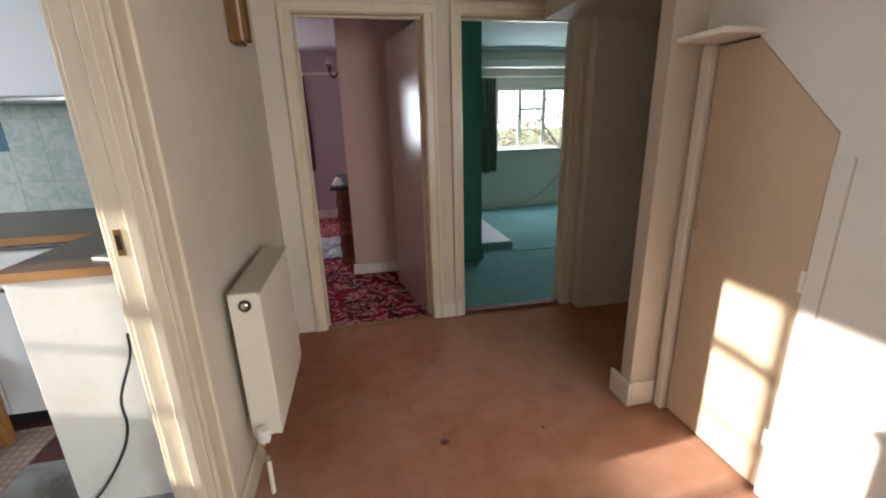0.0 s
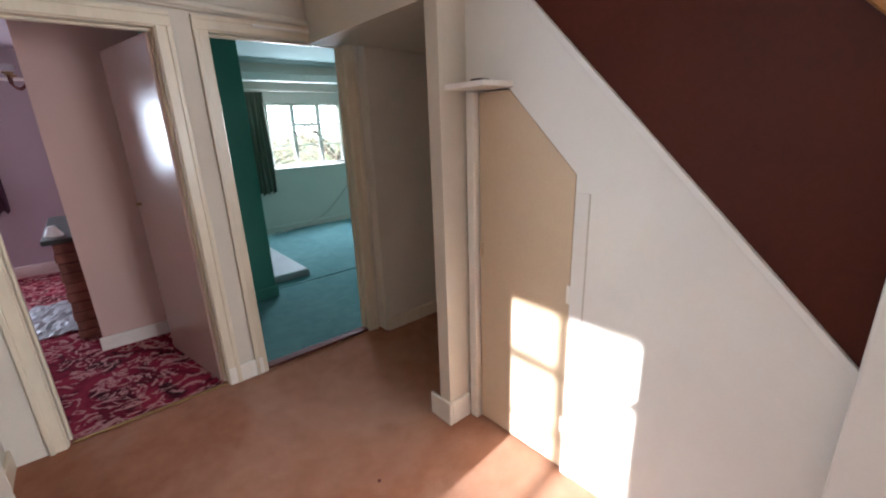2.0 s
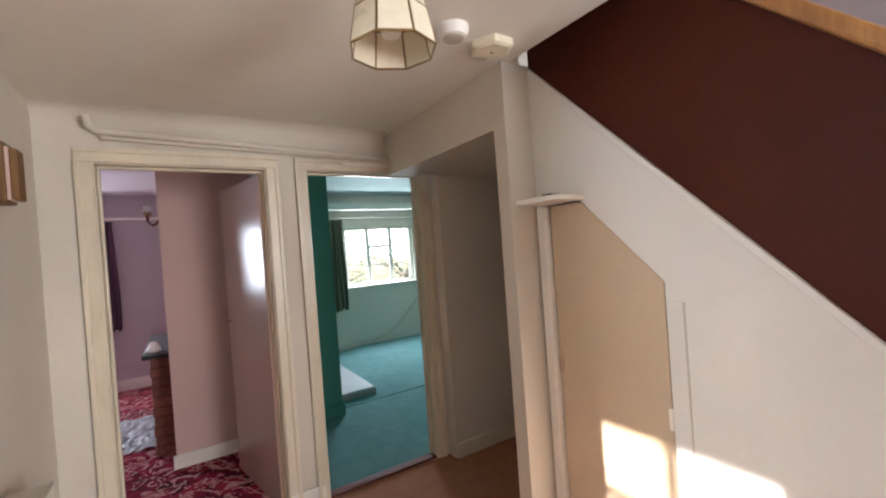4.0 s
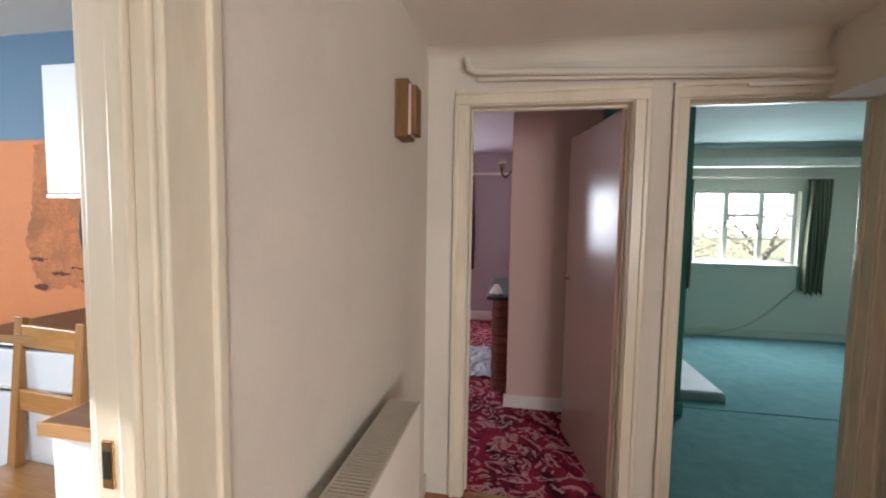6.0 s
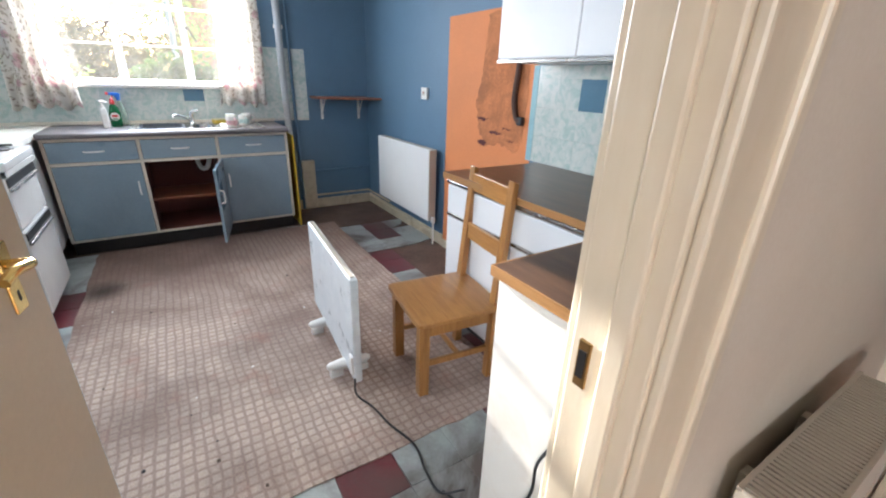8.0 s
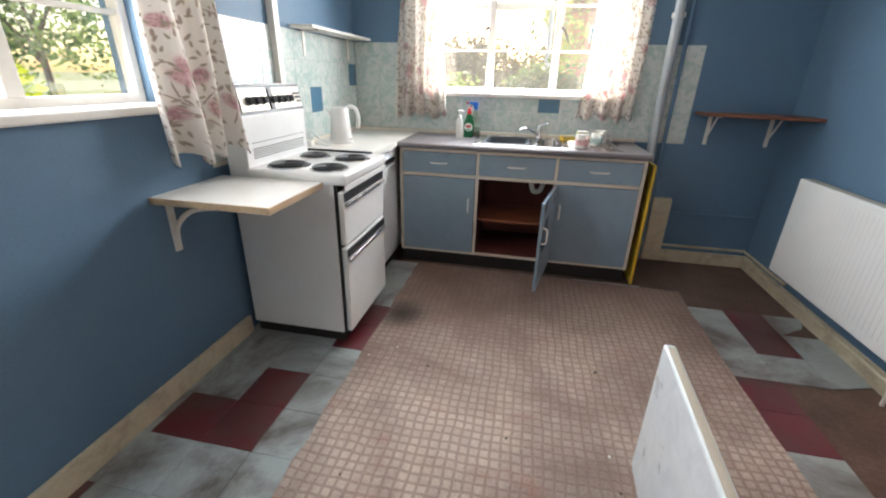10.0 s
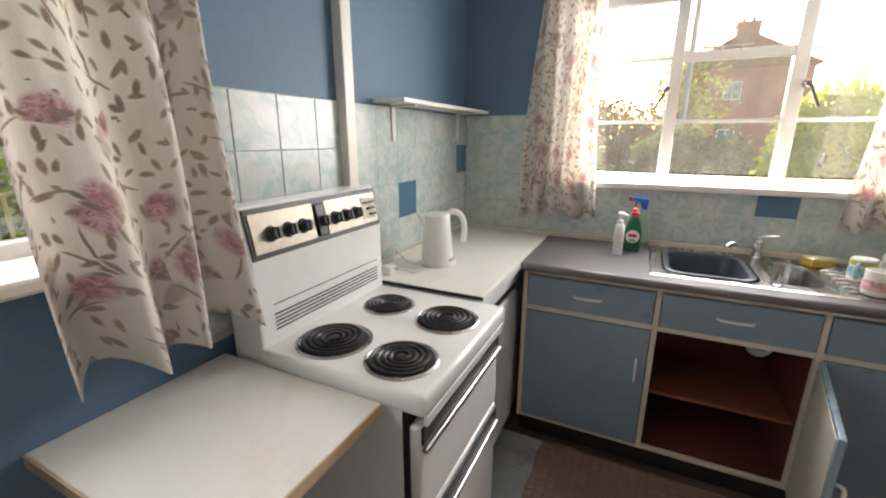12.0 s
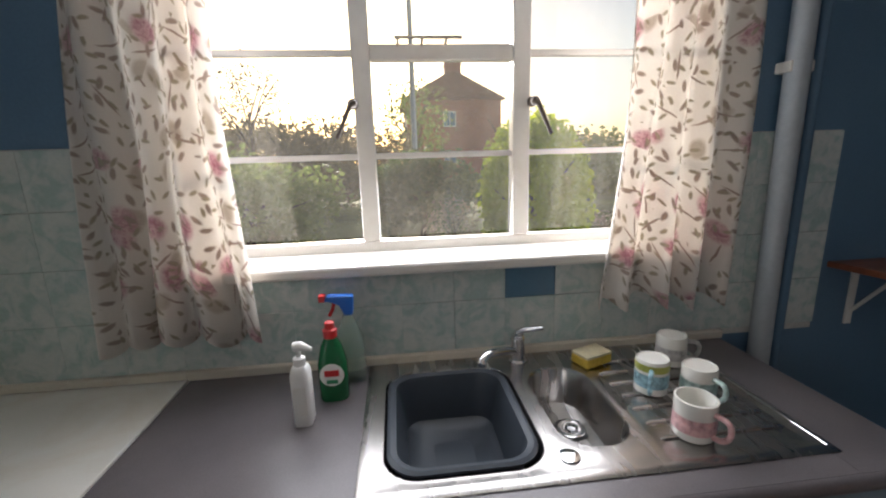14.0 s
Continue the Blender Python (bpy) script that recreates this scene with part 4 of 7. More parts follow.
wl = thing("wall_light", (-0.2, 2.62, 1.67), "brown wooden slatted wall light on the hall wall", "wall light")
part("back_plate", bx(-0.26, -0.212, 2.575, 2.68, 1.672, 1.872, 0.004), LAMPW, wl)
part("shade_strip", bx(-0.212, -0.202, 2.580, 2.660, 1.680, 1.856, 0.003), PINK, wl, "pale strip of the light")
part("front_panel", bx(-0.202, -0.182, 2.582, 2.655, 1.682, 1.850, 0.004), LAMPW, wl)

pe = thing("pendant_light", (0.725, 1.612, CH), "octagonal capiz shell pendant shade with brass frame", "ceiling light")
PX, PY = 0.725, 1.612
part("ceiling_rose", lathe(B(), [(0.045, 0), (0.05, -0.012), (0.02, -0.03)], (PX, PY, CH), 20), PLASTW, pe, smooth=True)
part("flex", tube(B(), [(PX, PY, CH - 0.02), (PX, PY, 1.99)], 0.004, 8), PLASTW, pe)
bmf = B()
for k in range(8):
    a0, a1 = 2 * math.pi * k / 8, 2 * math.pi * (k + 1) / 8
    lv = [(0.062, 2.075), (0.090, 2.005), (0.108, 1.915)]
    for (r0, z0), (r1, z1) in zip(lv, lv[1:]):
        q = []
        for r, a, z in ((r0, a0, z0), (r0, a1, z0), (r1, a1, z1), (r1, a0, z1)):
            q.append(Vector((PX + r * math.cos(a), PY + r * math.sin(a), z)))
        c = sum(q, Vector()) / 4
        bm = B()
        vi = [bm.verts.new(c + (p - c) * 0.93) for p in q]
        out = (c - Vector((PX, PY, c.z))).normalized() * 0.003
        vo = [bm.verts.new(v.co + out) for v in vi]
        bm.faces.new(vi)
        bm.faces.new(vo[::-1])
        for i in range(4):
            bm.faces.new((vi[i], vi[(i + 1) % 4], vo[(i + 1) % 4], vo[i]))
        part("shell_panel", bm, CAPIZ, pe)
    for (r0, z0), (r1, z1) in zip(lv, lv[1:]):
        tube(bmf, [(PX + r0 * math.cos(a0), PY + r0 * math.sin(a0), z0), (PX + r1 * math.cos(a0), PY + r1 * math.sin(a0), z1)], 0.0028, 6)
    for r, z in lv:
        tube(bmf, [(PX + r * math.cos(a0), PY + r * math.sin(a0), z), (PX + r * math.cos(a1), PY + r * math.sin(a1), z)], 0.0028, 6)
part("brass_frame", bmf, DIRTYBRASS, pe, "thin tarnished brass frame")
part("bulb", lathe(B(), [(0.012, 0.06), (0.014, 0.04), (0.03, 0.0), (0.022, -0.022), (0.005, -0.03)], (PX, PY, 1.975), 18), PLASTW, pe, smooth=True)
sa = thing("smoke_alarm", (1.085, 1.855, CH), "round white smoke alarm on the ceiling", "smoke alarm")
part("body", lathe(B(), [(0.055, 0), (0.055, -0.018), (0.045, -0.034), (0.012, -0.038)], (1.085, 1.855, CH), 28), PLASTW, sa, smooth=True)
part("grille_ring", lathe(B(), [(0.036, -0.034), (0.036, -0.040), (0.028, -0.041)], (1.085, 1.855, CH), 24), GRILLE, sa, smooth=True)
hx = thing("junction_box", (1.285, 1.895, CH), "yellowed hexagonal ceiling junction box", "junction box")
part("body", lathe(B(), [(0.085, 0), (0.085, -0.024), (0.070, -0.030)], (1.285, 1.895, CH), 6), CAPIZ, hx)
part("screw", lathe(B(), [(0.006, -0.029), (0.006, -0.033)], (1.285, 1.895, CH), 10), DIRTYBRASS, hx)
cn = thing("cable_conduit", (0.7, 2.9, 2.08), "painted pipe running along the hall ceiling", "pipe")
part("pipe", tube(B(), [(-0.07, 3.07, 2.12), (-0.06, 3.075, 2.075), (-0.03, 3.08, 2.058), (0.35, 3.085, 2.045), (1.40, 3.09, 2.002)], 0.017, 12), CREAM, cn, smooth=True)
part("lower_pipe", tube(B(), [(-0.02, 3.10, 2.032), (1.40, 3.105, 1.995)], 0.010, 10), CREAM, cn, smooth=True)
solid("trim_cove", prism(B(), [(3.13, CH - 0.07), (3.13, CH), (3.06, CH), (3.085, CH - 0.008), (3.108, CH - 0.024), (3.122, CH - 0.045)], 'x', -0.26, 1.39), CREAM, "curved cream cove between ceiling and wall", "cove", "structure", smooth=True)
# light reflected along the door head, modelled as a white strip
solid("trim_lounge_head", bx(1.10, 1.62, 3.10, 3.108, 1.955, 1.972, 0.003), GLOSSW, "white strip standing in for light reflected on the lounge door head", "trim", "structure")


# ---- kitchen: helpers ----
def rrect(cx, cy, hx, hy, r, n=6):
    pts = []
    for qx, qy, a0 in ((1, 1, 0), (-1, 1, 90), (-1, -1, 180), (1, -1, 270)):
        for k in range(n + 1):
            a = radians(a0 + 90 * k / n)
            pts.append((cx + qx * (hx - r) + r * math.cos(a), cy + qy * (hy - r) + r * math.sin(a)))
    return pts


def loft(bm, loops, cap_end=True, cap_start=False):
    """Skins loops of equal length, each a list of 3D points."""
    rings = [[bm.verts.new(p) for p in lp] for lp in loops]
    n = len(rings[0])
    for a, b in zip(rings, rings[1:]):
        for i in range(n):
            j = (i + 1) % n
            bm.faces.new((a[i], a[j], b[j], b[i]))
    if cap_end:
        bm.faces.new(rings[-1])
    if cap_start:
        bm.faces.new(rings[0][::-1])
    return bm


def rr3(cx, cy, hx, hy, r, z, n=6):
    return [(x, y, z) for x, y in rrect(cx, cy, hx, hy, r, n)]


def curtain(name, m, w_top, w_bot, z_top, z_bot, folds, depth, material, label, lean=0.0, seed=1, hem=0.02):
    """A hanging gathered curtain in its own frame (x across, y out of the window), put in place by m."""
    rng = random.Random(seed)
    bm = B()
    uv = bm.loops.layers.uv.new("UVMap")
    nu, nv = folds * 10, 26
    ph = [rng.uniform(0, 6.28) for _ in range(6)]
    grid = []
    full = max(w_top, w_bot) * 1.7
    for j in range(nv + 1):
        t = j / nv
        row = []
        for i in range(nu + 1):
            s = i / nu
            w = w_top + (w_bot - w_top) * t ** 1.4
            wav = math.sin(2 * math.pi * folds * s + 0.6 * math.sin(3 * t + ph[0])) + 0.35 * math.sin(2 * math.pi * folds * 0.47 * s + ph[1] + 1.5 * t)
            x = lean * t + s * w + 0.010 * math.sin(7 * s + 5 * t + ph[2])
            y = depth * (0.55 + 0.55 * t) * wav
            z = z_top + (z_bot - z_top) * t + (hem * math.sin(2 * math.pi * folds * s + ph[3]) + 0.012 * math.sin(9 * s + ph[4])) * t * t
            row.append((bm.verts.new((x, y, z)), (s * full, (1 - t) * (z_top - z_bot))))
        grid.append(row)
    for j in range(nv):
        for i in range(nu):
            q = (grid[j][i], grid[j][i + 1], grid[j + 1][i + 1], grid[j + 1][i])
            f = bm.faces.new([v for v, _ in q])
            for lp, (_, c) in zip(f.loops, q):
                lp[uv].uv = c
    me = bpy.data.meshes.new(name)
    bm.to_mesh(me)
    bm.free()
    me.materials.append(material)
    for p in me.polygons:
        p.use_smooth = True
    ob = new(name, me)
    ob.matrix_world = m
    sm = ob.modifiers.new("cloth", 'SOLIDIFY')
    sm.thickness = 0.002
    WORLD[ob] = m
    return tagged(ob, label, "curtain")


def d_handle(parent, x, y, z, w, axis='y', out=0.022, r=0.0058, material=None, vertical=False, local=False):
    """Bow handle standing off a front that faces +x (axis y) or +/-y."""
    h = w / 2
    if axis == 'y':
        c = [(x, y - h, z), (x + out * 0.8, y - h * 0.8, z), (x + out, y, z), (x + out * 0.8, y + h * 0.8, z), (x, y + h, z)]
        if vertical:
            c = [(x, y, z - h), (x + out * 0.8, y, z - h * 0.8), (x + out, y, z), (x + out * 0.8, y, z + h * 0.8), (x, y, z + h)]
    else:
        c = [(x - h, y, z), (x - h * 0.8, y + out * 0.8, z), (x, y + out, z), (x + h * 0.8, y + out * 0.8, z), (x + h, y, z)]
        if vertical:
            c = [(x, y, z - h), (x, y + out * 0.8, z - h * 0.8), (x, y + out, z), (x, y + out * 0.8, z + h * 0.8), (x, y, z + h)]
    return part("handle", tube(B(), curve_pts(c, 16), r, 8), material or PLASTW, parent, "pale bow handle", smooth=True, local=local)


# ---- kitchen: cooker ----
X0, X1 = -3.394, -2.846
ck = thing("electric_cooker", ((X0 + X1) / 2, 0.2, KF), "white free-standing electric cooker with four coil rings", "cooker")
part("plinth", bx(X0 + 0.02, X1 - 0.02, -0.06, 0.44, KF - 0.004, KF + 0.07), PLINTH, ck)
part("body", bx(X0, X1, -0.07, 0.450, KF + 0.062, 0.905, 0.006), WHITEMET, ck)
part("gap_strip", bx(X0 + 0.003, X1 - 0.003, 0.450, 0.464, KF + 0.065, 0.90), BLACK, ck)
hob = part("hob", bx(X0 - 0.004, X1 + 0.004, 0.020, 0.512, 0.892, 0.945, 0.014, 3), WHITEMET, ck, smooth=True)
part("hob_lip", bx(X0 + 0.008, X1 - 0.008, 0.500, 0.510, 0.868, 0.894, 0.003), WHITEMET, ck)
gd = part("grill_door", bx(X0 + 0.004, X1 - 0.004, 0.464, 0.492, 0.600, 0.862, 0.008), WHITEMET, ck)
part("dark_grip", bx(X0 + 0.012, X1 - 0.012, 0.490, 0.498, 0.812, 0.856, 0.003), BLACK, gd)
part("grip_rail", bx(X0 + 0.012, X1 - 0.012, 0.492, 0.508, 0.792, 0.808, 0.005), STEEL, gd, "steel grip rail")
od = part("oven_door", bx(X0 + 0.004, X1 - 0.004, 0.464, 0.492, KF + 0.075, 0.588, 0.008), WHITEMET, ck)
part("dark_grip", bx(X0 + 0.012, X1 - 0.012, 0.490, 0.498, 0.535, 0.578, 0.003), BLACK, od)
part("grip_rail", bx(X0 + 0.012, X1 - 0.012, 0.492, 0.508, 0.514, 0.530, 0.005), STEEL, od, "steel grip rail")
part("back_guard", prism(B(), [(-0.07, 0.905), (0.040, 0.905), (0.036, 1.172), (0.010, 1.308), (-0.07, 1.308)], 'x', X0, X1, 0.006), WHITEMET, ck)
CTL = pose(0, 0.031, 1.176, math.degrees(math.atan2(0.026, 0.134)), 0, 0)
bm = B()
box(bm, X0 + 0.004, X1 - 0.004, 0.0, 0.008, 0.0, 0.128, 0.002)
bm.transform(CTL)
cp = part("control_panel", bm, BLACK, ck, "black bordered control panel")
for xa, xb in ((X0 + 0.014, X0 + 0.268), (X0 + 0.318, X1 - 0.014)):
    bm = bx(xa, xb, 0.006, 0.0115, 0.014, 0.114, 0.001)
    bm.transform(CTL)
    part("face_plate", bm, surf("control_face", (0.56, 0.50, 0.40), 0.38, 0.12, 9, 60, 0.0, metal=0.25, stain=(0.3, 0.2, 0.1), stain_amt=0.6, stain_scale=9) if "control_face" not in bpy.data.materials else bpy.data.materials["control_face"], cp, "stained silver face plate")
for kx in (0.365, 0.42, 0.477, 0.292, 0.232, 0.182, 0.132):
    bm = B()
    lathe(bm, [(0.021, 0), (0.021, 0.004), (0.0165, 0.006), (0.0155, 0.022), (0.013, 0.024)], seg=20)
    box(bm, -0.003, 0.003, -0.014, 0.014, 0.022, 0.029)
    bm.transform(CTL @ pose(X0 + kx, 0.011, 0.058, -90, 0, 25 * kx))
    part("control_knob", bm, BLACK, cp, "black control knob", smooth=True)
bm = bx(X0 + 0.275, X0 + 0.31, 0.008, 0.016, 0.016, 0.11, 0.003)
bm.transform(CTL)
part("selector", bm, BLACK, cp)
bm = bx(X0 + 0.022, X0 + 0.095, 0.011, 0.013, 0.028, 0.10, 0.001)
bm.transform(CTL)
part("timer_plate", bm, GRILLE, cp)
for i in range(3):
    bm = bx(X0 + 0.03, X0 + 0.06 + 0.012 * i, 0.012, 0.022, 0.038 + 0.02 * i, 0.046 + 0.02 * i, 0.002)
    bm.transform(CTL)
    part("timer_lever", bm, BLACK, cp)
for i in range(5):
    part("vent_slot", bx(X0 + 0.035, X1 - 0.05, 0.0375, 0.0402, 0.980 + i * 0.0105, 0.9835 + i * 0.0105), BLACK, ck)
part("vent_outline", bx(X0 + 0.035, X1 - 0.05, 0.0378, 0.0395, 1.050, 1.0522), BLACK, ck)
for cx, cy, rr in ((-2.968, 0.169, 0.093), (-3.237, 0.167, 0.075), (-3.218, 0.384, 0.089), (-2.960, 0.384, 0.085)):
    rg = part("ring_bowl", lathe(B(), [(rr + 0.009, 0.0), (rr + 0.009, 0.003), (rr + 0.003, 0.006), (rr, 0.003), (rr * 0.9, 0.0012)], (cx, cy, 0.9445), 36), STEEL, hob, "shiny ring surround", smooth=True)
    part("ring_pan", lathe(B(), [(rr * 0.97, 0.0), (rr * 0.97, 0.0025)], (cx, cy, 0.9455), 32), BLACK, hob)
    pts = []
    for i in range(150):
        a = i / 149 * 2 * math.pi * 4.2
        r = rr * 0.20 + (rr * 0.74) * i / 149
        pts.append((cx + r * math.cos(a), cy + r * math.sin(a), 0.9535))
    part("coil", tube(B(), pts, 0.0056, 7), BLACK, hob, "black spiral heating coil", smooth=True)
    part("coil_hub", lathe(B(), [(rr * 0.15, 0.0), (rr * 0.15, 0.009), (rr * 0.10, 0.0105)], (cx, cy, 0.9465), 18), BLACK, hob, smooth=True)

# ---- kitchen: flap table, white worktop and its cabinet ----
fl = thing("fold_down_table", (-2.63, 0.15, 0.88), "white laminate fold-down wall table on a bracket", "table")
part("top", bx(-2.838, -2.424, -0.102, 0.402, 0.880, 0.908, 0.003), LAMIN, fl)
part("edging", bx(-2.838, -2.424, 0.402, 0.406, 0.881, 0.907), EDGEP, fl, "worn wooden edge strip")
part("edging", bx(-2.424, -2.420, -0.10, 0.406, 0.881, 0.907), EDGEP, fl, "worn wooden edge strip")
bm = B()
tube(bm, curve_pts([(-2.50, -0.095, 0.70), (-2.50, -0.07, 0.78), (-2.50, 0.02, 0.845), (-2.50, 0.20, 0.868)], 16), 0.010, 8)
box(bm, -2.515, -2.485, -0.102, -0.092, 0.66, 0.88)
box(bm, -2.515, -2.485, -0.095, 0.24, 0.870, 0.880)
part("bracket", bm, GLOSSW, fl, "white cast iron bracket", smooth=True)
cab = thing("corner_base_cabinet", (-3.7, 0.15, KF), "white base cabinet under the pale worktop", "cabinet")
part("body", bx(-4.49, -3.402, -0.10, 0.385, KF + 0.10, 0.905), CABWHITE, cab)
part("plinth", bx(-4.0, -3.402, -0.10, 0.35, KF - 0.004, KF + 0.10), PLINTH, cab)
part("door", bx(-3.925, -3.410, 0.386, 0.402, KF + 0.11, 0.80, 0.003), CABWHITE, cab)
part("dark_rail", bx(-3.925, -3.405, 0.386, 0.396, 0.815, 0.842), BLACK, cab)
part("top_rail", bx(-3.925, -3.405, 0.386, 0.402, 0.848, 0.904, 0.003), CABWHITE, cab)
pw_ = thing("pale_worktop", (-3.95, 0.16, 0.913), "pale stained laminate worktop by the cooker", "worktop")
part("slab", bx(-4.49, -3.412, -0.10, 0.420, 0.913, 0.949, 0.003), LAMIN, pw_)
part("front_edge", bx(-4.0, -3.412, 0.4203, 0.4242, 0.914, 0.948, 0.001), LAMIN, pw_)
part("end_strip", bx(-3.4118, -3.407, -0.09, 0.428, 0.943, 0.9545), BLACK, pw_, "dark metal end strip")

# ---- kitchen: sink unit ----
su = thing("sink_cabinet", (-4.2, 1.24, KF), "blue painted sink cabinet with cream frame, one door open", "cabinet")
FX = -3.94
part("plinth", bx(-4.45, -3.99, 0.43, 2.035, KF - 0.004, KF + 0.105), PLINTH, su)
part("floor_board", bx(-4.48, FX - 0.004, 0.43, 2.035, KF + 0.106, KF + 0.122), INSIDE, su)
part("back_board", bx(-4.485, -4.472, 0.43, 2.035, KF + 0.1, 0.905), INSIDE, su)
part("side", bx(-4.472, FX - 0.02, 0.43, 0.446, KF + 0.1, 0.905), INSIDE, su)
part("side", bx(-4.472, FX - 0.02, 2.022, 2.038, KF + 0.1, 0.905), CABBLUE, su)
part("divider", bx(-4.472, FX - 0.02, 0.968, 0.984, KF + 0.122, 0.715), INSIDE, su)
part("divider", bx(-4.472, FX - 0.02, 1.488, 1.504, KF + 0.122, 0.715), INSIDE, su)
part("inner_shelf", bx(-4.40, FX - 0.05, 0.985, 1.487, 0.405, 0.420), SHELFW, su, "dark wooden inner shelf")
for y in (0.430, 0.966, 1.486, 2.022):
    part("stile", bx(FX - 0.02, FX + 0.003, y, y + 0.020, KF + 0.108, 0.905, 0.002), CABTRIM, su)
for z, h in ((0.886, 0.019), (0.718, 0.022), (KF + 0.108, 0.016)):
    part("rail", bx(FX - 0.02, FX + 0.0015, 0.43, 2.04, z, z + h, 0.002), CABTRIM, su)
for ya, yb in ((0.453, 0.963), (0.989, 1.483), (1.509, 2.019)):
    d = part("drawer_front", bx(FX - 0.016, FX + 0.010, ya, yb, 0.743, 0.883, 0.004), CABBLUE, su)
    d_handle(d, FX + 0.008, (ya + yb) / 2, 0.815, 0.115)
for ya, yb, hy in ((0.453, 0.963, 0.925), (1.509, 2.019, 1.545)):
    d = part("door", bx(FX - 0.016, FX + 0.008, ya, yb, KF + 0.126, 0.715, 0.004), CABBLUE, su)
    d_handle(d, FX + 0.006, hy, 0.53, 0.10, vertical=True)
bm = bx(0.0, 0.018, -0.49, 0.0, KF + 0.112, 0.715, 0.004)
DM = pose(FX + 0.006, 1.497, 0, 0, 0, 79)
bm.transform(DM)
d = part("open_door", bm, CABBLUE, su, "blue cabinet door standing open")
bm = tube(B(), curve_pts([(0.018, -0.455, 0.46), (0.043, -0.455, 0.47), (0.046, -0.455, 0.51), (0.043, -0.455, 0.55), (0.018, -0.455, 0.56)], 16), 0.006, 8)
bm.transform(DM)
part("handle", bm, PLASTW, d, "pale bow handle", smooth=True)
bm = bx(-0.002, 0.0, -0.47, -0.02, KF + 0.13, 0.70)
bm.transform(DM)
part("inner_face", bm, CABTRIM, d)
part("waste_pipe", tube(B(), curve_pts([(-4.22, 1.34, 0.78), (-4.20, 1.345, 0.67), (-4.18, 1.365, 0.605), (-4.18, 1.41, 0.61), (-4.20, 1.435, 0.68), (-4.40, 1.45, 0.69)], 30), 0.018, 12), PLASTW, su, "white plastic waste trap", smooth=True)

SX0, SX1, SY0, SY1 = -4.472, -3.955, 0.930, 1.892
wt = thing("grey_worktop", (-4.2, 1.24, 0.910), "dark grey laminate worktop round the sink", "worktop")
for a in ((-4.49, -3.902, 0.4245, SY0 + 0.02), (-4.49, -3.902, SY1 - 0.02, 2.052), (-4.49, SX0 + 0.02, SY0 + 0.0205, SY1 - 0.0205), (SX1 - 0.02, -3.902, SY0 + 0.0205, SY1 - 0.0205)):
    part("slab", bx(a[0], a[1], a[2], a[3], 0.910, 0.945), GREYTOP, wt)
part("rounded_edge", tube(B(), [(-3.902, 0.43, 0.9275), (-3.902, 2.05, 0.9275)], 0.0172, 12), GREYTOP, wt, smooth=True)
up = thing("trim_upstand", (-4.47, 1.0, 0.945), "cream sealing strip behind the worktops", "trim", kind="structure")
part("strip", bx(-4.49, -4.468, 0.42, 2.06, 0.9455, 0.972, 0.004), CABTRIM, up)
part("strip", bx(-4.468, -3.40, -0.10, -0.080, 0.9495, 0.970, 0.004), CABTRIM, up)
part("strip", bx(-4.49, -4.468, -0.10, 0.42, 0.9495, 0.972, 0.004), CABTRIM, up)

sk = thing("sink", (-4.23, 1.46, 0.945), "stainless steel sink with half bowl and ribbed drainer", "sink")
holes = [(-4.205, 1.147, 0.205, 0.168, 0.075), (-4.207, 1.441, 0.167, 0.084, 0.080)]


def rr_sdf(x, y, h):
    qx, qy = abs(x - h[0]) - (h[2] - h[4]), abs(y - h[1]) - (h[3] - h[4])
    return math.hypot(max(qx, 0), max(qy, 0)) + min(max(qx, qy), 0) - h[4]


nx, ny = 42, 90
bm = B()
vg = {}
for i in range(nx + 1):
    for j in range(ny + 1):
        x, y = SX0 + (SX1 - SX0) * i / nx, SY0 + (SY1 - SY0) * j / ny
        e = min(x - SX0, SX1 - x, y - SY0, SY1 - y)
        z = 0.9475 + 0.004 * min(1, e / 0.012) - 0.003 * max(0, min(1, (e - 0.02) / 0.012))
        if y > 1.56 and e > 0.03 and x > -4.42:
            z -= 0.0025
        s = min(rr_sdf(x, y, h) for h in holes)
        if s < 0.012:
            z -= 0.0015
        vg[i, j] = [x, y, z, s]
keep = [(i, j) for i in range(nx) for j in range(ny) if not all(vg[i + a, j + b][3] < 0 for a in (0, 1) for b in (0, 1))]
for k, (x, y, z, s) in list(vg.items()):
    if s < 0:
        h = min(holes, key=lambda q: rr_sdf(x, y, q))
        gx = (rr_sdf(x + 1e-4, y, h) - s) / 1e-4
        gy = (rr_sdf(x, y + 1e-4, h) - s) / 1e-4
        vg[k] = [x - gx * s, y - gy * s, z, s]
bv = {}
for i, j in keep:
    q = []
    for a, b in ((0, 0), (1, 0), (1, 1), (0, 1)):
        k = (i + a, j + b)
        if k not in bv:
            bv[k] = bm.verts.new(vg[k][:3])
        q.append(bv[k])
    bm.faces.new(q)
part("top_plate", bm, STEEL, sk, smooth=True)
part("plate_edge", loft(B(), [rr3((SX0 + SX1) / 2, (SY0 + SY1) / 2, (SX1 - SX0) / 2 - 0.001, (SY1 - SY0) / 2 - 0.001, 0.004, z) for z in (0.9455, 0.9476)], False), STEEL, sk)
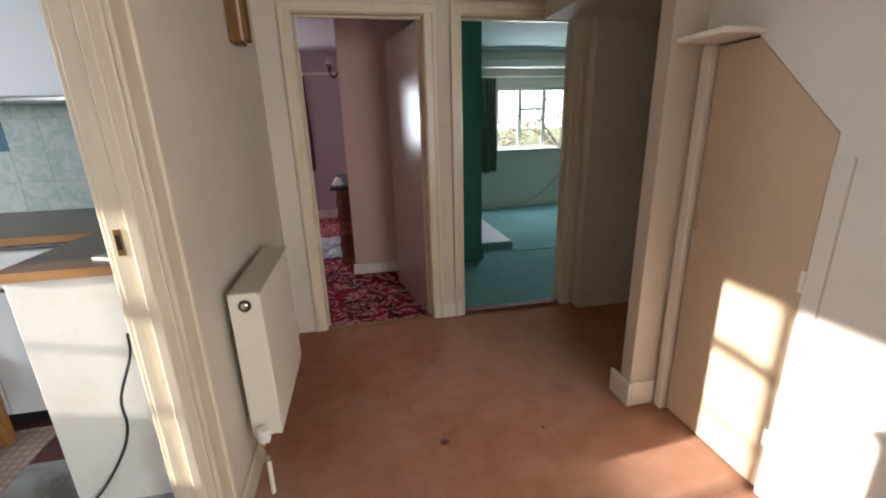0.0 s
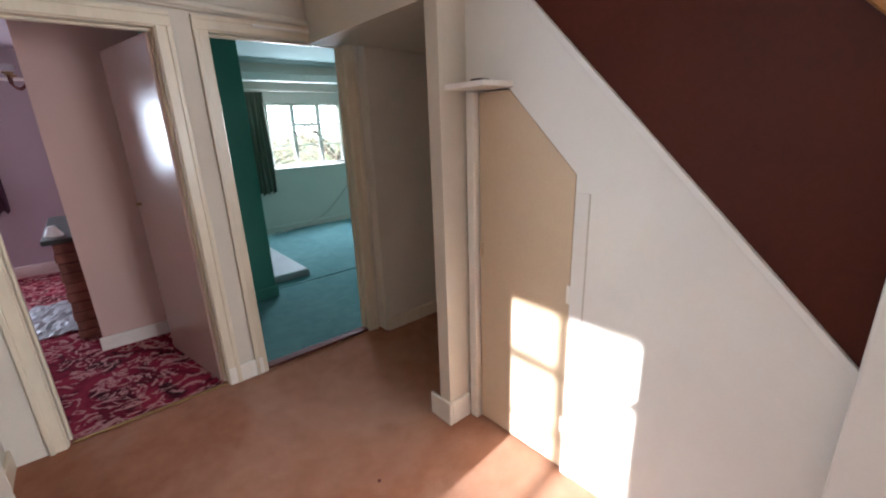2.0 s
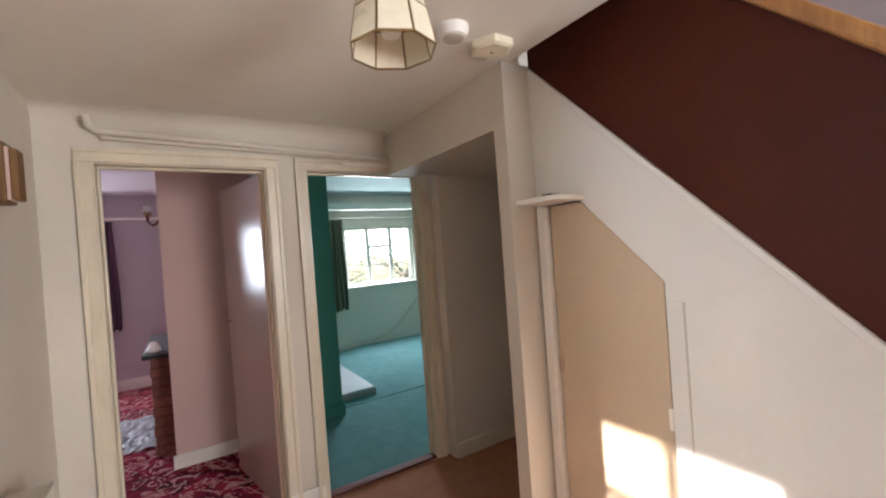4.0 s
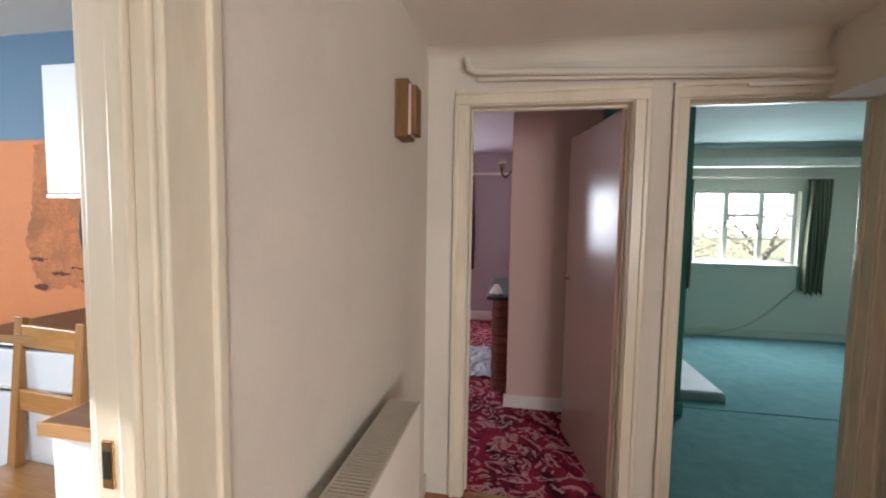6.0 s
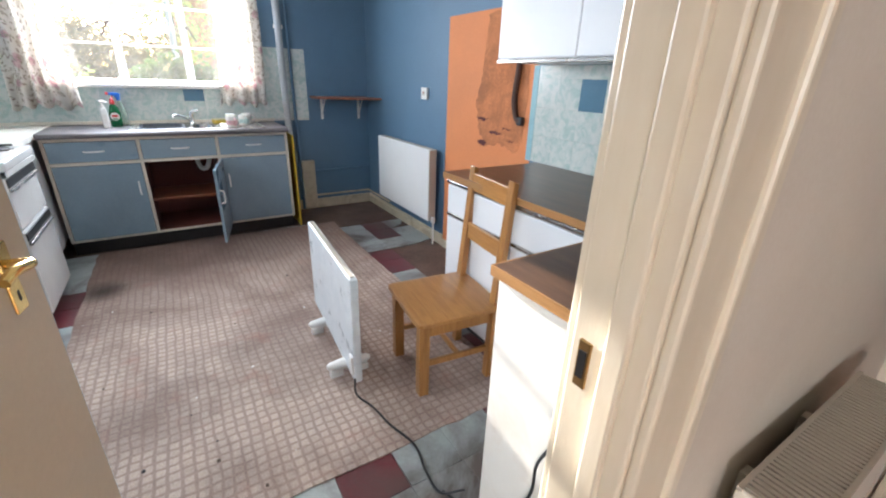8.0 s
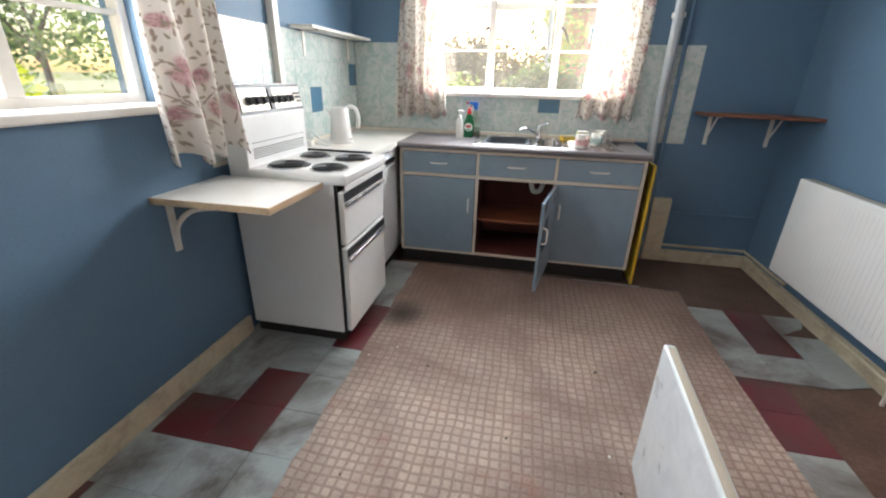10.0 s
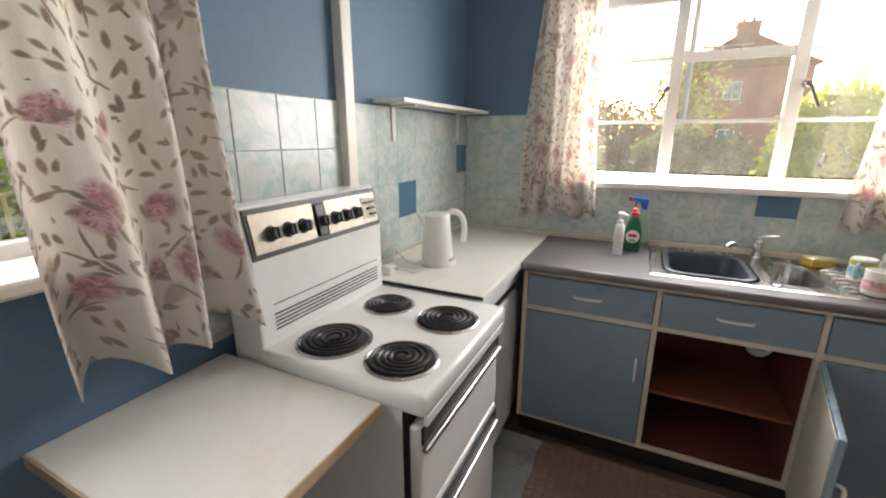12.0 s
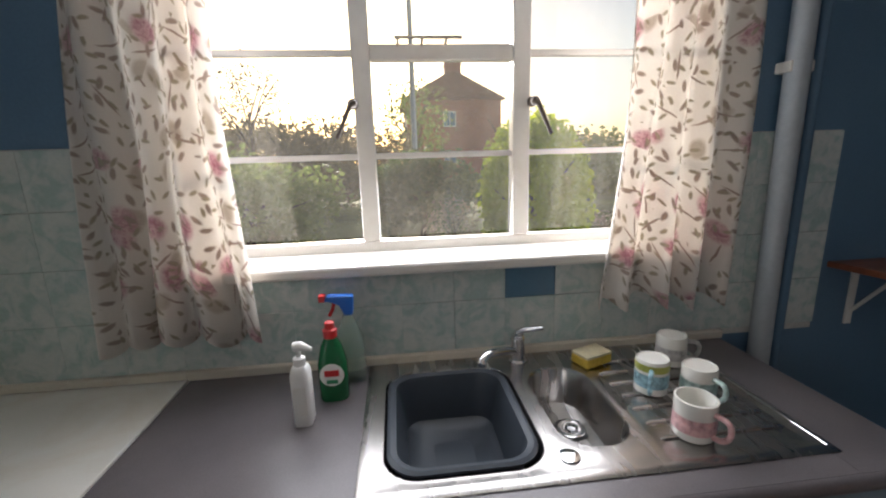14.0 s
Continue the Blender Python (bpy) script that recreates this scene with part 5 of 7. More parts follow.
for nm, h, dp in (("main_bowl", holes[0], 0.16), ("half_bowl", holes[1], 0.105)):
    lp = [rr3(h[0], h[1], h[2] + 0.001, h[3] + 0.001, h[4], 0.9475)]
    for k, (ins, z) in enumerate(((0.004, 0.940), (0.010, 0.93 - dp * 0.6), (0.020, 0.945 - dp * 0.92), (0.042, 0.945 - dp))):
        lp.append(rr3(h[0], h[1], h[2] - ins, h[3] - ins, min(max(0.02, h[4] - ins * 0.8), h[2] - ins - 0.002, h[3] - ins - 0.002), z))
    part(nm, loft(B(), lp), STEEL, sk, smooth=True)
part("rim", tube(B(), [(-4.455, 1.876, 0.9495), (-3.972, 1.876, 0.9495)], 0.0035, 8), CHROME, sk, "bright raised rim", smooth=True)
part("waste_gap", lathe(B(), [(0.045, 0.0), (0.045, 0.0012), (0.030, 0.0012)], (-4.240, 1.455, 0.8405), 26, False), BLACK, sk, "dark gap round the strainer")
pw = part("waste", lathe(B(), [(0.036, 0.0), (0.036, 0.003), (0.028, 0.005), (0.020, 0.002), (0.0, 0.002)], (-4.240, 1.455, 0.8415), 26, False), CHROME, sk, "chrome plug strainer", smooth=True)
for k in range(8):
    a = k * math.pi / 4
    part("strainer_hole", lathe(B(), [(0.0035, 0), (0.0035, 0.001)], (-4.240 + 0.014 * math.cos(a), 1.455 + 0.014 * math.sin(a), 0.8440), 8), BLACK, pw)
part("plug_cover", lathe(B(), [(0.022, 0), (0.021, 0.004), (0.012, 0.006)], (-4.02, 1.352, 0.948), 20), CHROME, sk, "round chrome knob", smooth=True)
for k in range(7):
    x = -4.375 + k * 0.055
    part("drainer_rib", tube(B(), [(x, 1.565, 0.9445), (x, 1.575, 0.9468), (x, 1.842, 0.9462), (x, 1.852, 0.944)], [0.003, 0.0055, 0.0055, 0.003], 8), STEEL, sk, smooth=True)
tp = thing("mixer_tap", (-4.425, 1.365, 0.946), "chrome single-lever kitchen mixer tap", "tap")
part("body", lathe(B(), [(0.026, 0), (0.026, 0.006), (0.021, 0.012), (0.020, 0.066), (0.022, 0.070), (0.020, 0.088), (0.008, 0.094)], (-4.425, 1.365, 0.946), 22), CHROME, tp, smooth=True)
part("spout", tube(B(), curve_pts([(-4.425, 1.365, 0.975), (-4.39, 1.325, 1.002), (-4.34, 1.265, 1.024), (-4.315, 1.238, 1.018), (-4.312, 1.234, 1.004)], 20), [0.012] * 17 + [0.013] * 4, 12), CHROME, tp, smooth=True)
part("lever", tube(B(), [(-4.425, 1.365, 1.038), (-4.415, 1.380, 1.050), (-4.395, 1.430, 1.060)], [0.012, 0.009, 0.006], 10), CHROME, tp, smooth=True)
bs = thing("washing_up_bowl", (-4.205, 1.145, 0.80), "slate grey plastic washing-up bowl in the sink", "bowl")
h = (-4.203, 1.145, 0.186, 0.151, 0.065)
lp = [rr3(h[0], h[1], h[2] - i, h[3] - i, h[4] - i * 0.5, z) for i, z in ((0.045, 0.806), (0.03, 0.812), (0.012, 0.93), (-0.006, 0.944), (-0.008, 0.951), (0.0, 0.955), (0.012, 0.951), (0.020, 0.93), (0.036, 0.83), (0.055, 0.815))]
part("shell", loft(B(), lp, True, True), BASIN, bs, smooth=True)
part("base_mark", loft(B(), [rr3(h[0], h[1], 0.07, 0.05, 0.02, z) for z in (0.8152, 0.8165)], True), BASIN, bs)

# ---- kitchen: small things on the worktops ----
ZW = 0.945
sp = thing("soap_dispenser", (-4.232, 0.793, ZW), "white pump soap bottle with a faint label", "bottle")
part("bottle", loft(B(), [rr3(-4.232, 0.793, a, b, r, z, 4) for a, b, r, z in ((0.026, 0.020, 0.012, ZW), (0.027, 0.021, 0.012, ZW + 0.005), (0.027, 0.021, 0.012, ZW + 0.125), (0.022, 0.018, 0.012, ZW + 0.138), (0.014, 0.013, 0.010, ZW + 0.144))], True, True), PLASTW, sp, smooth=True)
part("label", bx(-4.2058, -4.2044, 0.779, 0.807, ZW + 0.03, ZW + 0.10), LAMIN, sp, "pale printed label")
part("collar", lathe(B(), [(0.014, 0), (0.014, 0.018), (0.006, 0.022), (0.005, 0.04)], (-4.232, 0.793, ZW + 0.143), 16), PLASTW, sp, smooth=True)
part("pump_head", tube(B(), [(-4.234, 0.785, ZW + 0.187), (-4.230, 0.80, ZW + 0.190), (-4.222, 0.825, ZW + 0.184)], [0.012, 0.011, 0.005], 10), PLASTW, sp, smooth=True)
wu = thing("washing_up_liquid", (-4.325, 0.850, ZW), "green washing-up liquid bottle with a red cap", "bottle")
LIQ, LBL = clear_plastic("green_liquid", (0.01, 0.16, 0.05)), surf("label_white", (0.75, 0.75, 0.70), 0.4, 0.05, 9, 60, 0)
REDP = surf("red_plastic", (0.55, 0.02, 0.02), 0.35, 0.05, 5, 60, 0)
BLUEP = surf("blue_plastic", (0.02, 0.16, 0.62), 0.3, 0.05, 5, 60, 0)
GREENP = surf("green_label", (0.03, 0.22, 0.10), 0.4, 0.05, 9, 60, 0)
part("bottle", loft(B(), [rr3(-4.325, 0.850, a, b, r, z, 5) for a, b, r, z in ((0.024, 0.034, 0.020, ZW), (0.026, 0.037, 0.022, ZW + 0.006), (0.026, 0.037, 0.022, ZW + 0.10), (0.020, 0.026, 0.018, ZW + 0.145), (0.013, 0.014, 0.012, ZW + 0.168))], True, True), surf("green_bottle", (0.012, 0.13, 0.045), 0.18, 0.1, 6, 60, 0), wu, smooth=True)
lb = lathe(B(), [(0.030, 0), (0.030, 0.0012)], (0, 0, 0), 24)
lb.transform(pose(-4.2992, 0.850, ZW + 0.075, 0, 90, 0))
part("label", lb, LBL, wu, "round white label")
part("label_bar", bx(-4.2980, -4.2968, 0.832, 0.868, ZW + 0.072, ZW + 0.088), REDP, wu, "red lettering bar")
part("label_bar", bx(-4.2980, -4.2968, 0.836, 0.864, ZW + 0.052, ZW + 0.062), GREENP, wu, "green lettering bar")
part("cap", lathe(B(), [(0.017, 0), (0.018, 0.02), (0.013, 0.024), (0.012, 0.038), (0.006, 0.042)], (-4.325, 0.850, ZW + 0.167), 18), REDP, wu, "red cap", smooth=True)
sy = thing("spray_bottle", (-4.415, 0.885, ZW), "clear spray bottle with a blue trigger head", "bottle")
part("bottle", loft(B(), [rr3(-4.415, 0.885, a, b, r, z, 5) for a, b, r, z in ((0.030, 0.038, 0.018, ZW), (0.031, 0.040, 0.02, ZW + 0.006), (0.029, 0.037, 0.02, ZW + 0.12), (0.016, 0.018, 0.014, ZW + 0.17), (0.013, 0.013, 0.012, ZW + 0.19))], True, True), clear_plastic("clear_bottle", (0.75, 0.88, 0.80)), sy, smooth=True)
part("trigger_head", prism(B(), [(0.900, ZW + 0.19), (0.905, ZW + 0.245), (0.835, ZW + 0.248), (0.825, ZW + 0.232), (0.870, ZW + 0.225), (0.875, ZW + 0.19)], 'x', -4.428, -4.402, 0.005), BLUEP, sy, "blue trigger head", smooth=True)
part("nozzle", bx(-4.427, -4.403, 0.812, 0.830, ZW + 0.230, ZW + 0.249, 0.003), REDP, sy, "red nozzle")
part("trigger", tube(B(), [(-4.415, 0.852, ZW + 0.228), (-4.415, 0.846, ZW + 0.205), (-4.415, 0.836, ZW + 0.188)], 0.005, 8), REDP, sy, "red trigger")
spg = thing("sponge", (-4.385, 1.575, 0.948), "yellow sponge scourer on the sink edge", "sponge")
YEL = surf("yellow_sponge", (0.62, 0.42, 0.06), 0.9, 0.15, 30, 140, 0.5)
bm = bx(-0.032, 0.032, -0.048, 0.048, 0.0, 0.028, 0.005)
bm.transform(pose(-4.382, 1.572, 0.950, 0, 0, 20))
part("foam", bm, YEL, spg)
bm = bx(-0.032, 0.032, -0.048, 0.048, 0.028, 0.036, 0.003)
bm.transform(pose(-4.382, 1.572, 0.950, 0, 0, 20))
part("scourer", bm, surf("cream_scourer", (0.66, 0.58, 0.38), 0.95, 0.15, 30, 160, 0.4), spg, "pale scouring pad")


def mug(loc, up, r, h, body, band, label, rz):
    """A mug, standing upright or upside down, with a handle and a printed band."""
    mg = thing("mug", loc, label, "mug", rz=rz, group="mugs on the drainer")
    if up:
        prof = [(r * 0.9, 0), (r, 0.006), (r, h), (r - 0.004, h + 0.001), (r - 0.006, h - 0.004), (r - 0.007, 0.012), (0.001, 0.010)]
    else:
        prof = [(r - 0.004, 0.0), (r, 0.002), (r, h - 0.006), (r * 0.93, h), (r * 0.86, h - 0.003), (0.001, h - 0.003)]
    bd = part("body", lathe(B(), prof, seg=28, cap=False), body, mg, local=True, smooth=True)
    part("handle", tube(B(), curve_pts([(r - 0.004, 0, h * 0.78), (r + 0.026, 0, h * 0.74), (r + 0.032, 0, h * 0.45), (r + 0.018, 0, h * 0.22), (r - 0.004, 0, h * 0.18)], 18), 0.006, 8), band, mg, local=True, smooth=True)
    part("printed_band", lathe(B(), [(r + 0.0006, h * 0.22), (r + 0.0006, h * 0.62)], seg=28, cap=False), band, bd, local=True, smooth=True)
    return mg


CHINA = surf("white_china", (0.78, 0.76, 0.70), 0.2, 0.03, 8, 60, 0)
mug((-4.050, 1.640, 0.948), True, 0.042, 0.086, CHINA, surf("pink_print", (0.62, 0.36, 0.36), 0.3, 0.35, 40, 90, 0), "white china mug with a pink pattern and handle", 20)
mg2 = mug((-4.225, 1.655, 0.948), False, 0.040, 0.088, CHINA, surf("blue_green_print", (0.25, 0.42, 0.48), 0.3, 0.4, 45, 90, 0), "upturned white mug with a blue-green picture", -35)
part("top_band", lathe(B(), [(0.0406, 0.062), (0.0406, 0.080)], seg=28, cap=False), surf("yellow_green_print", (0.42, 0.44, 0.10), 0.3, 0.2, 40, 90, 0), mg2, "yellow-green printed band", local=True, smooth=True)
mug((-4.180, 1.750, 0.948), False, 0.040, 0.082, CHINA, surf("teal_print", (0.42, 0.55, 0.52), 0.3, 0.3, 45, 90, 0), "upturned pale mug with teal bands", 10)
mug((-4.350, 1.795, 0.948), False, 0.040, 0.085, CHINA, surf("grey_print", (0.52, 0.50, 0.48), 0.3, 0.2, 45, 90, 0), "upturned plain white mug", 70)

kt = thing("kettle", (-3.715, 0.10, 0.949), "white plastic jug kettle with its lead", "kettle")
KX, KY, KZ = -3.715, 0.105, 0.949
part("base", lathe(B(), [(0.078, 0), (0.080, 0.006), (0.076, 0.018)], (KX, KY, KZ), 30), PLASTW, kt, smooth=True)
part("jug", lathe(B(), [(0.072, 0.018), (0.074, 0.024), (0.060, 0.17), (0.056, 0.212), (0.050, 0.218), (0.020, 0.222)], (KX, KY, KZ), 32, True, 1.0, 0.92), PLASTW, kt, smooth=True)
part("spout", loft(B(), [[(KX + 0.043, KY - 0.045, KZ + 0.205), (KX + 0.012, KY - 0.062, KZ + 0.205), (KX + 0.03, KY - 0.045, KZ + 0.14)], [(KX + 0.052, KY - 0.070, KZ + 0.222), (KX + 0.045, KY - 0.075, KZ + 0.222), (KX + 0.045, KY - 0.070, KZ + 0.205)]], True, True), PLASTW, kt)
part("handle", tube(B(), curve_pts([(KX - 0.6 * d_, KY + 0.8 * d_, KZ + z_) for d_, z_ in ((0.040, 0.212), (0.075, 0.222), (0.108, 0.195), (0.118, 0.14), (0.112, 0.09))], 21), 0.0125, 10), PLASTW, kt, smooth=True)
part("switch", bx(KX - 0.02, KX + 0.02, KY + 0.066, KY + 0.073, KZ + 0.022, KZ + 0.032, 0.002), GRILLE, kt)
part("lead", tube(B(), curve_pts([(KX + 0.07, KY - 0.03, KZ + 0.008), (KX + 0.12, KY - 0.08, KZ + 0.03), (KX + 0.10, KY - 0.15, KZ + 0.07), (KX + 0.15, KY - 0.12, KZ + 0.02), (KX + 0.17, KY - 0.03, KZ + 0.006), (KX + 0.13, KY + 0.0, KZ + 0.012)], 40), 0.004, 8), PLASTW, kt, "white kettle lead", smooth=True)
so = thing("cooker_socket", (-3.47, -0.085, 1.07), "white cooker switch and sockets with red switches", "socket")
part("plate", bx(-3.545, -3.415, -0.095, -0.078, 1.085, 1.20, 0.004), PLASTW, so)
part("plate", bx(-3.555, -3.415, -0.095, -0.078, 0.995, 1.078, 0.004), PLASTW, so)
part("red_switch", bx(-3.47, -3.445, -0.079, -0.073, 1.02, 1.05, 0.002), REDP, so, "red rocker switch")
part("red_switch", bx(-3.52, -3.495, -0.079, -0.073, 1.02, 1.05, 0.002), REDP, so, "red rocker switch")
for i, (x, z) in enumerate(((-3.50, 1.155), (-3.51, 1.135), (-3.49, 1.135))):
    part("pin_hole", bx(x - 0.003, x + 0.003, -0.079, -0.0765, z - 0.004, z + 0.004), BLACK, so)
pg = thing("plug", (-3.50, 0.03, 0.949), "white mains plug lying on the worktop", "plug")
part("body", bx(-3.52, -3.475, -0.03, 0.02, 0.949, 0.985, 0.008), PLASTW, pg, smooth=True)
part("pin", bx(-3.505, -3.499, 0.02, 0.038, 0.972, 0.976), BRASS, pg)


# ---- kitchen: curtains, shelves, pipes ----
# curtains hang inside the sink window and the side window
curtain("curtain", pose(-4.425, 0.335, 0, 0, 0, 90), 0.30, 0.40, 2.19, 1.085, 4, 0.032, FLORAL, "faded floral cotton curtain beside the sink window", lean=-0.085, seed=3)
curtain("curtain", pose(-4.425, 1.665, 0, 0, 0, 90), 0.345, 0.385, 2.19, 1.105, 4, 0.032, FLORAL, "faded floral cotton curtain over the drainer", lean=-0.045, seed=5)
curtain("curtain", pose(-2.465, 0.008, 0, 0, 0, 180), 0.345, 0.368, 2.16, 1.03, 3, 0.045, FLORAL, "faded floral cotton curtain beside the cooker", lean=0.02, seed=8)
for nm, pts in (("curtain_rail_west", [(-4.43, 0.28, 2.205), (-4.43, 2.06, 2.205)]), ("curtain_rail_south", [(-2.95, 0.010, 2.175), (-1.1, 0.010, 2.175)])):
    solid("curtain_rail", tube(B(), pts, 0.009, 10), PLASTW, "thin white curtain rail above the window", "curtain rail", smooth=True)

ws = thing("wall_shelf", (-4.0, -0.03, 1.60), "narrow white shelf on the tiled wall", "shelf")
part("board", bx(-4.49, -3.572, -0.10, 0.042, 1.600, 1.616, 0.002), GLOSSW, ws)
for x in (-3.70, -4.35):
    part("bracket", bx(x - 0.012, x + 0.012, -0.094, -0.086, 1.46, 1.60), GLOSSW, ws)
    part("bracket_arm", bx(x - 0.012, x + 0.012, -0.09, 0.02, 1.592, 1.600), GLOSSW, ws)
bs2 = thing("corner_shelf", (-4.35, 2.75, 1.16), "brown wooden shelf on white brackets", "shelf")
part("board", prism(B(), [(-4.49, 2.42), (-4.30, 2.44), (-4.12, 3.028), (-4.49, 3.028)], 'z', 1.158, 1.178, 0.003), SHELFW, bs2)
for y in (2.53, 2.92):
    part("bracket", bx(-4.49, -4.483, y - 0.012, y + 0.012, 0.955, 1.158), GLOSSW, bs2)
    part("bracket_arm", bx(-4.49, -4.33, y - 0.012, y + 0.012, 1.150, 1.158), GLOSSW, bs2)
    part("bracket_brace", tube(B(), [(-4.482, y, 1.0), (-4.37, y, 1.15)], 0.006, 6), GLOSSW, bs2)
bp1 = thing("boxed_pipe", (-3.385, -0.08, 0.95), "white boxed-in pipe up the tiled wall", "pipe")
part("casing", bx(-3.414, -3.362, -0.102, -0.062, 1.30, CK, 0.004), GLOSSW, bp1)
vp = thing("vertical_pipes", (-4.45, 2.19, KF), "pair of painted vertical pipes by the sink", "pipe")
part("pipe", tube(B(), [(-4.452, 2.185, KF), (-4.452, 2.170, CK)], 0.031, 14), surf("grey_pipe_paint", (0.40, 0.43, 0.45), 0.45, 0.08, 5, 60, 0.03), vp, "grey painted waste pipe", smooth=True)
part("pipe", tube(B(), [(-4.47, 2.262, KF), (-4.47, 2.255, CK)], 0.014, 12), BLUE, vp, smooth=True)
for z in (0.6, 1.75):
    part("clip", bx(-4.492, -4.44, 2.14, 2.215, z, z + 0.03, 0.003), GLOSSW, vp)
hp = thing("low_heating_pipe", (-4.0, 3.0, 0.5), "painted heating pipes along the wall foot", "pipe")
part("pipe", tube(B(), [(-4.47, 2.26, 0.44), (-4.47, 3.00, 0.44)], 0.010, 10), BLUE, hp, smooth=True)
part("pipe", tube(B(), [(-4.46, 2.26, 0.18), (-4.46, 2.99, 0.18), (-3.90, 2.99, 0.18)], 0.010, 10), SKIRTK, hp, "grimy cream pipe", smooth=True)
part("pipe", tube(B(), [(-4.40, 2.985, 0.13), (-3.0, 2.985, 0.13)], 0.010, 10), SKIRTK, hp, "grimy cream pipe", smooth=True)
solid("meter_board", bx(-4.49, -4.44, 2.27, 2.40, 0.06, 0.55, 0.006), SKIRTK, "grimy boxed panel beside the sink cabinet", "panel")
yb = solid("yellow_board", bx(-4.30, -3.945, 2.085, 2.10, KF, 0.875, 0.003), surf("yellow_paint", (0.62, 0.40, 0.03), 0.5, 0.15, 5, 60, 0.1, stain=(0.3, 0.16, 0.03), stain_amt=0.5), "yellow painted board leaning by the sink cabinet", "board")

kr = thing("kitchen_radiator", (-3.48, 2.97, 0.24), "white panel radiator on the blue wall", "radiator")
part("panel", bx(-3.985, -2.985, 2.920, 2.940, 0.245, 0.845, 0.006), RADW, kr)
for i in range(30):
    x = -3.96 + i * 0.0325
    part("flute", bx(x, x + 0.012, 2.9185, 2.921, 0.30, 0.80, 0.001, 1), RADW, kr)

part("top_grille", bx(-3.985, -2.985, 2.935, 2.990, 0.832, 0.845, 0.002), GRILLE, kr)
# grille grey on this end puts its shade into the colour
part("side_cover", bx(-2.992, -2.980, 2.922, 2.990, 0.25, 0.84, 0.003), GRILLE, kr, "side cover coloured grey for its shaded side")
part("side_cover", bx(-3.990, -3.978, 2.922, 2.990, 0.25, 0.84, 0.003), RADW, kr)
part("valve", lathe(B(), [(0.016, 0), (0.02, 0.01), (0.018, 0.05)], (-2.955, 2.955, 0.235), 14), PLASTW, kr, smooth=True)
part("pipe", tube(B(), [(-2.955, 2.955, 0.24), (-2.955, 2.955, KF)], 0.0085, 10), GLOSSW, kr, smooth=True)
for x in (-3.8, -3.2):
    part("bracket", bx(x, x + 0.03, 2.985, 3.03, 0.35, 0.75), RADW, kr)
th = thing("fused_switch", (-3.24, 3.02, 1.24), "white wall switch with a red indicator", "switch")
part("plate", bx(-3.285, -3.195, 3.008, 3.03, 1.215, 1.305, 0.004), PLASTW, th)
part("rocker", bx(-3.255, -3.225, 3.002, 3.009, 1.245, 1.275, 0.002), GRILLE, th)
part("indicator", bx(-3.246, -3.236, 3.000, 3.004, 1.262, 1.270), REDP, th, "small red indicator")

# bare plaster patches and the hanging lead in the orange recess
rng = random.Random(11)


def patch(name, outline, y, t, material, label):
    return solid(name, prism(B(), outline, 'y', y, y - t), material, label, "plaster patch", "structure")


def ragged(pts, n, amp, seed):
    r2 = random.Random(seed)
    out = []
    for a, b in zip(pts, pts[1:] + pts[:1]):
        for k in range(n):
            t = k / n
            out.append((a[0] + (b[0] - a[0]) * t + r2.uniform(-amp, amp), a[1] + (b[1] - a[1]) * t + r2.uniform(-amp, amp)))
    return out


patch("trim_bare_plaster", ragged([(-2.42, 0.955), (-2.25, 0.985), (-2.09, 0.955), (-2.03, 1.05), (-2.03, 1.76), (-2.44, 1.76), (-2.47, 1.45), (-2.53, 1.22), (-2.49, 1.08)], 8, 0.011, 4), 3.026, 0.002, SCORCH, "scorched bare plaster patch in the recess")
for i, (cx, cz, w, h) in enumerate(((-2.30, 1.055, 0.07, 0.010), (-2.19, 1.09, 0.045, 0.007), (-2.44, 0.975, 0.05, 0.022), (-2.14, 1.02, 0.03, 0.006), (-2.45, 1.13, 0.06, 0.010))):
    patch("trim_plaster_hole", ragged([(cx - w, cz), (cx - w * 0.3, cz + h), (cx + w, cz + h * 0.3), (cx + w * 0.5, cz - h), (cx - w * 0.5, cz - h * 0.8)], 4, 0.006, 20 + i), 3.024, 0.002, INSIDE, "dark chipped hole in the plaster")
solid("trim_paint_edge", bx(-1.990, -1.946, 3.0225, 3.031, 0.93, 1.46), surf("pale_blue_paint", (0.27, 0.47, 0.52), 0.5, 0.12, 6, 60, 0.05), "pale blue painted strip beside the tiles", "paint strip", "structure")
hl = thing("hanging_lead", (-2.06, 3.07, 1.2), "dark cooker lead hanging in the recess", "cable")
part("lead", tube(B(), curve_pts([(-2.105, 3.006, 1.785), (-2.10, 3.006, 1.50), (-2.12, 3.006, 1.28), (-2.09, 3.006, 1.17), (-2.05, 3.006, 1.15)], 24), 0.018, 8), surf("brown_lead", (0.075, 0.030, 0.016), 0.6, 0.2, 9, 60, 0.1), hl, smooth=True)
part("end", bx(-2.075, -2.03, 2.992, 3.026, 1.125, 1.175, 0.008), BLACK, hl)

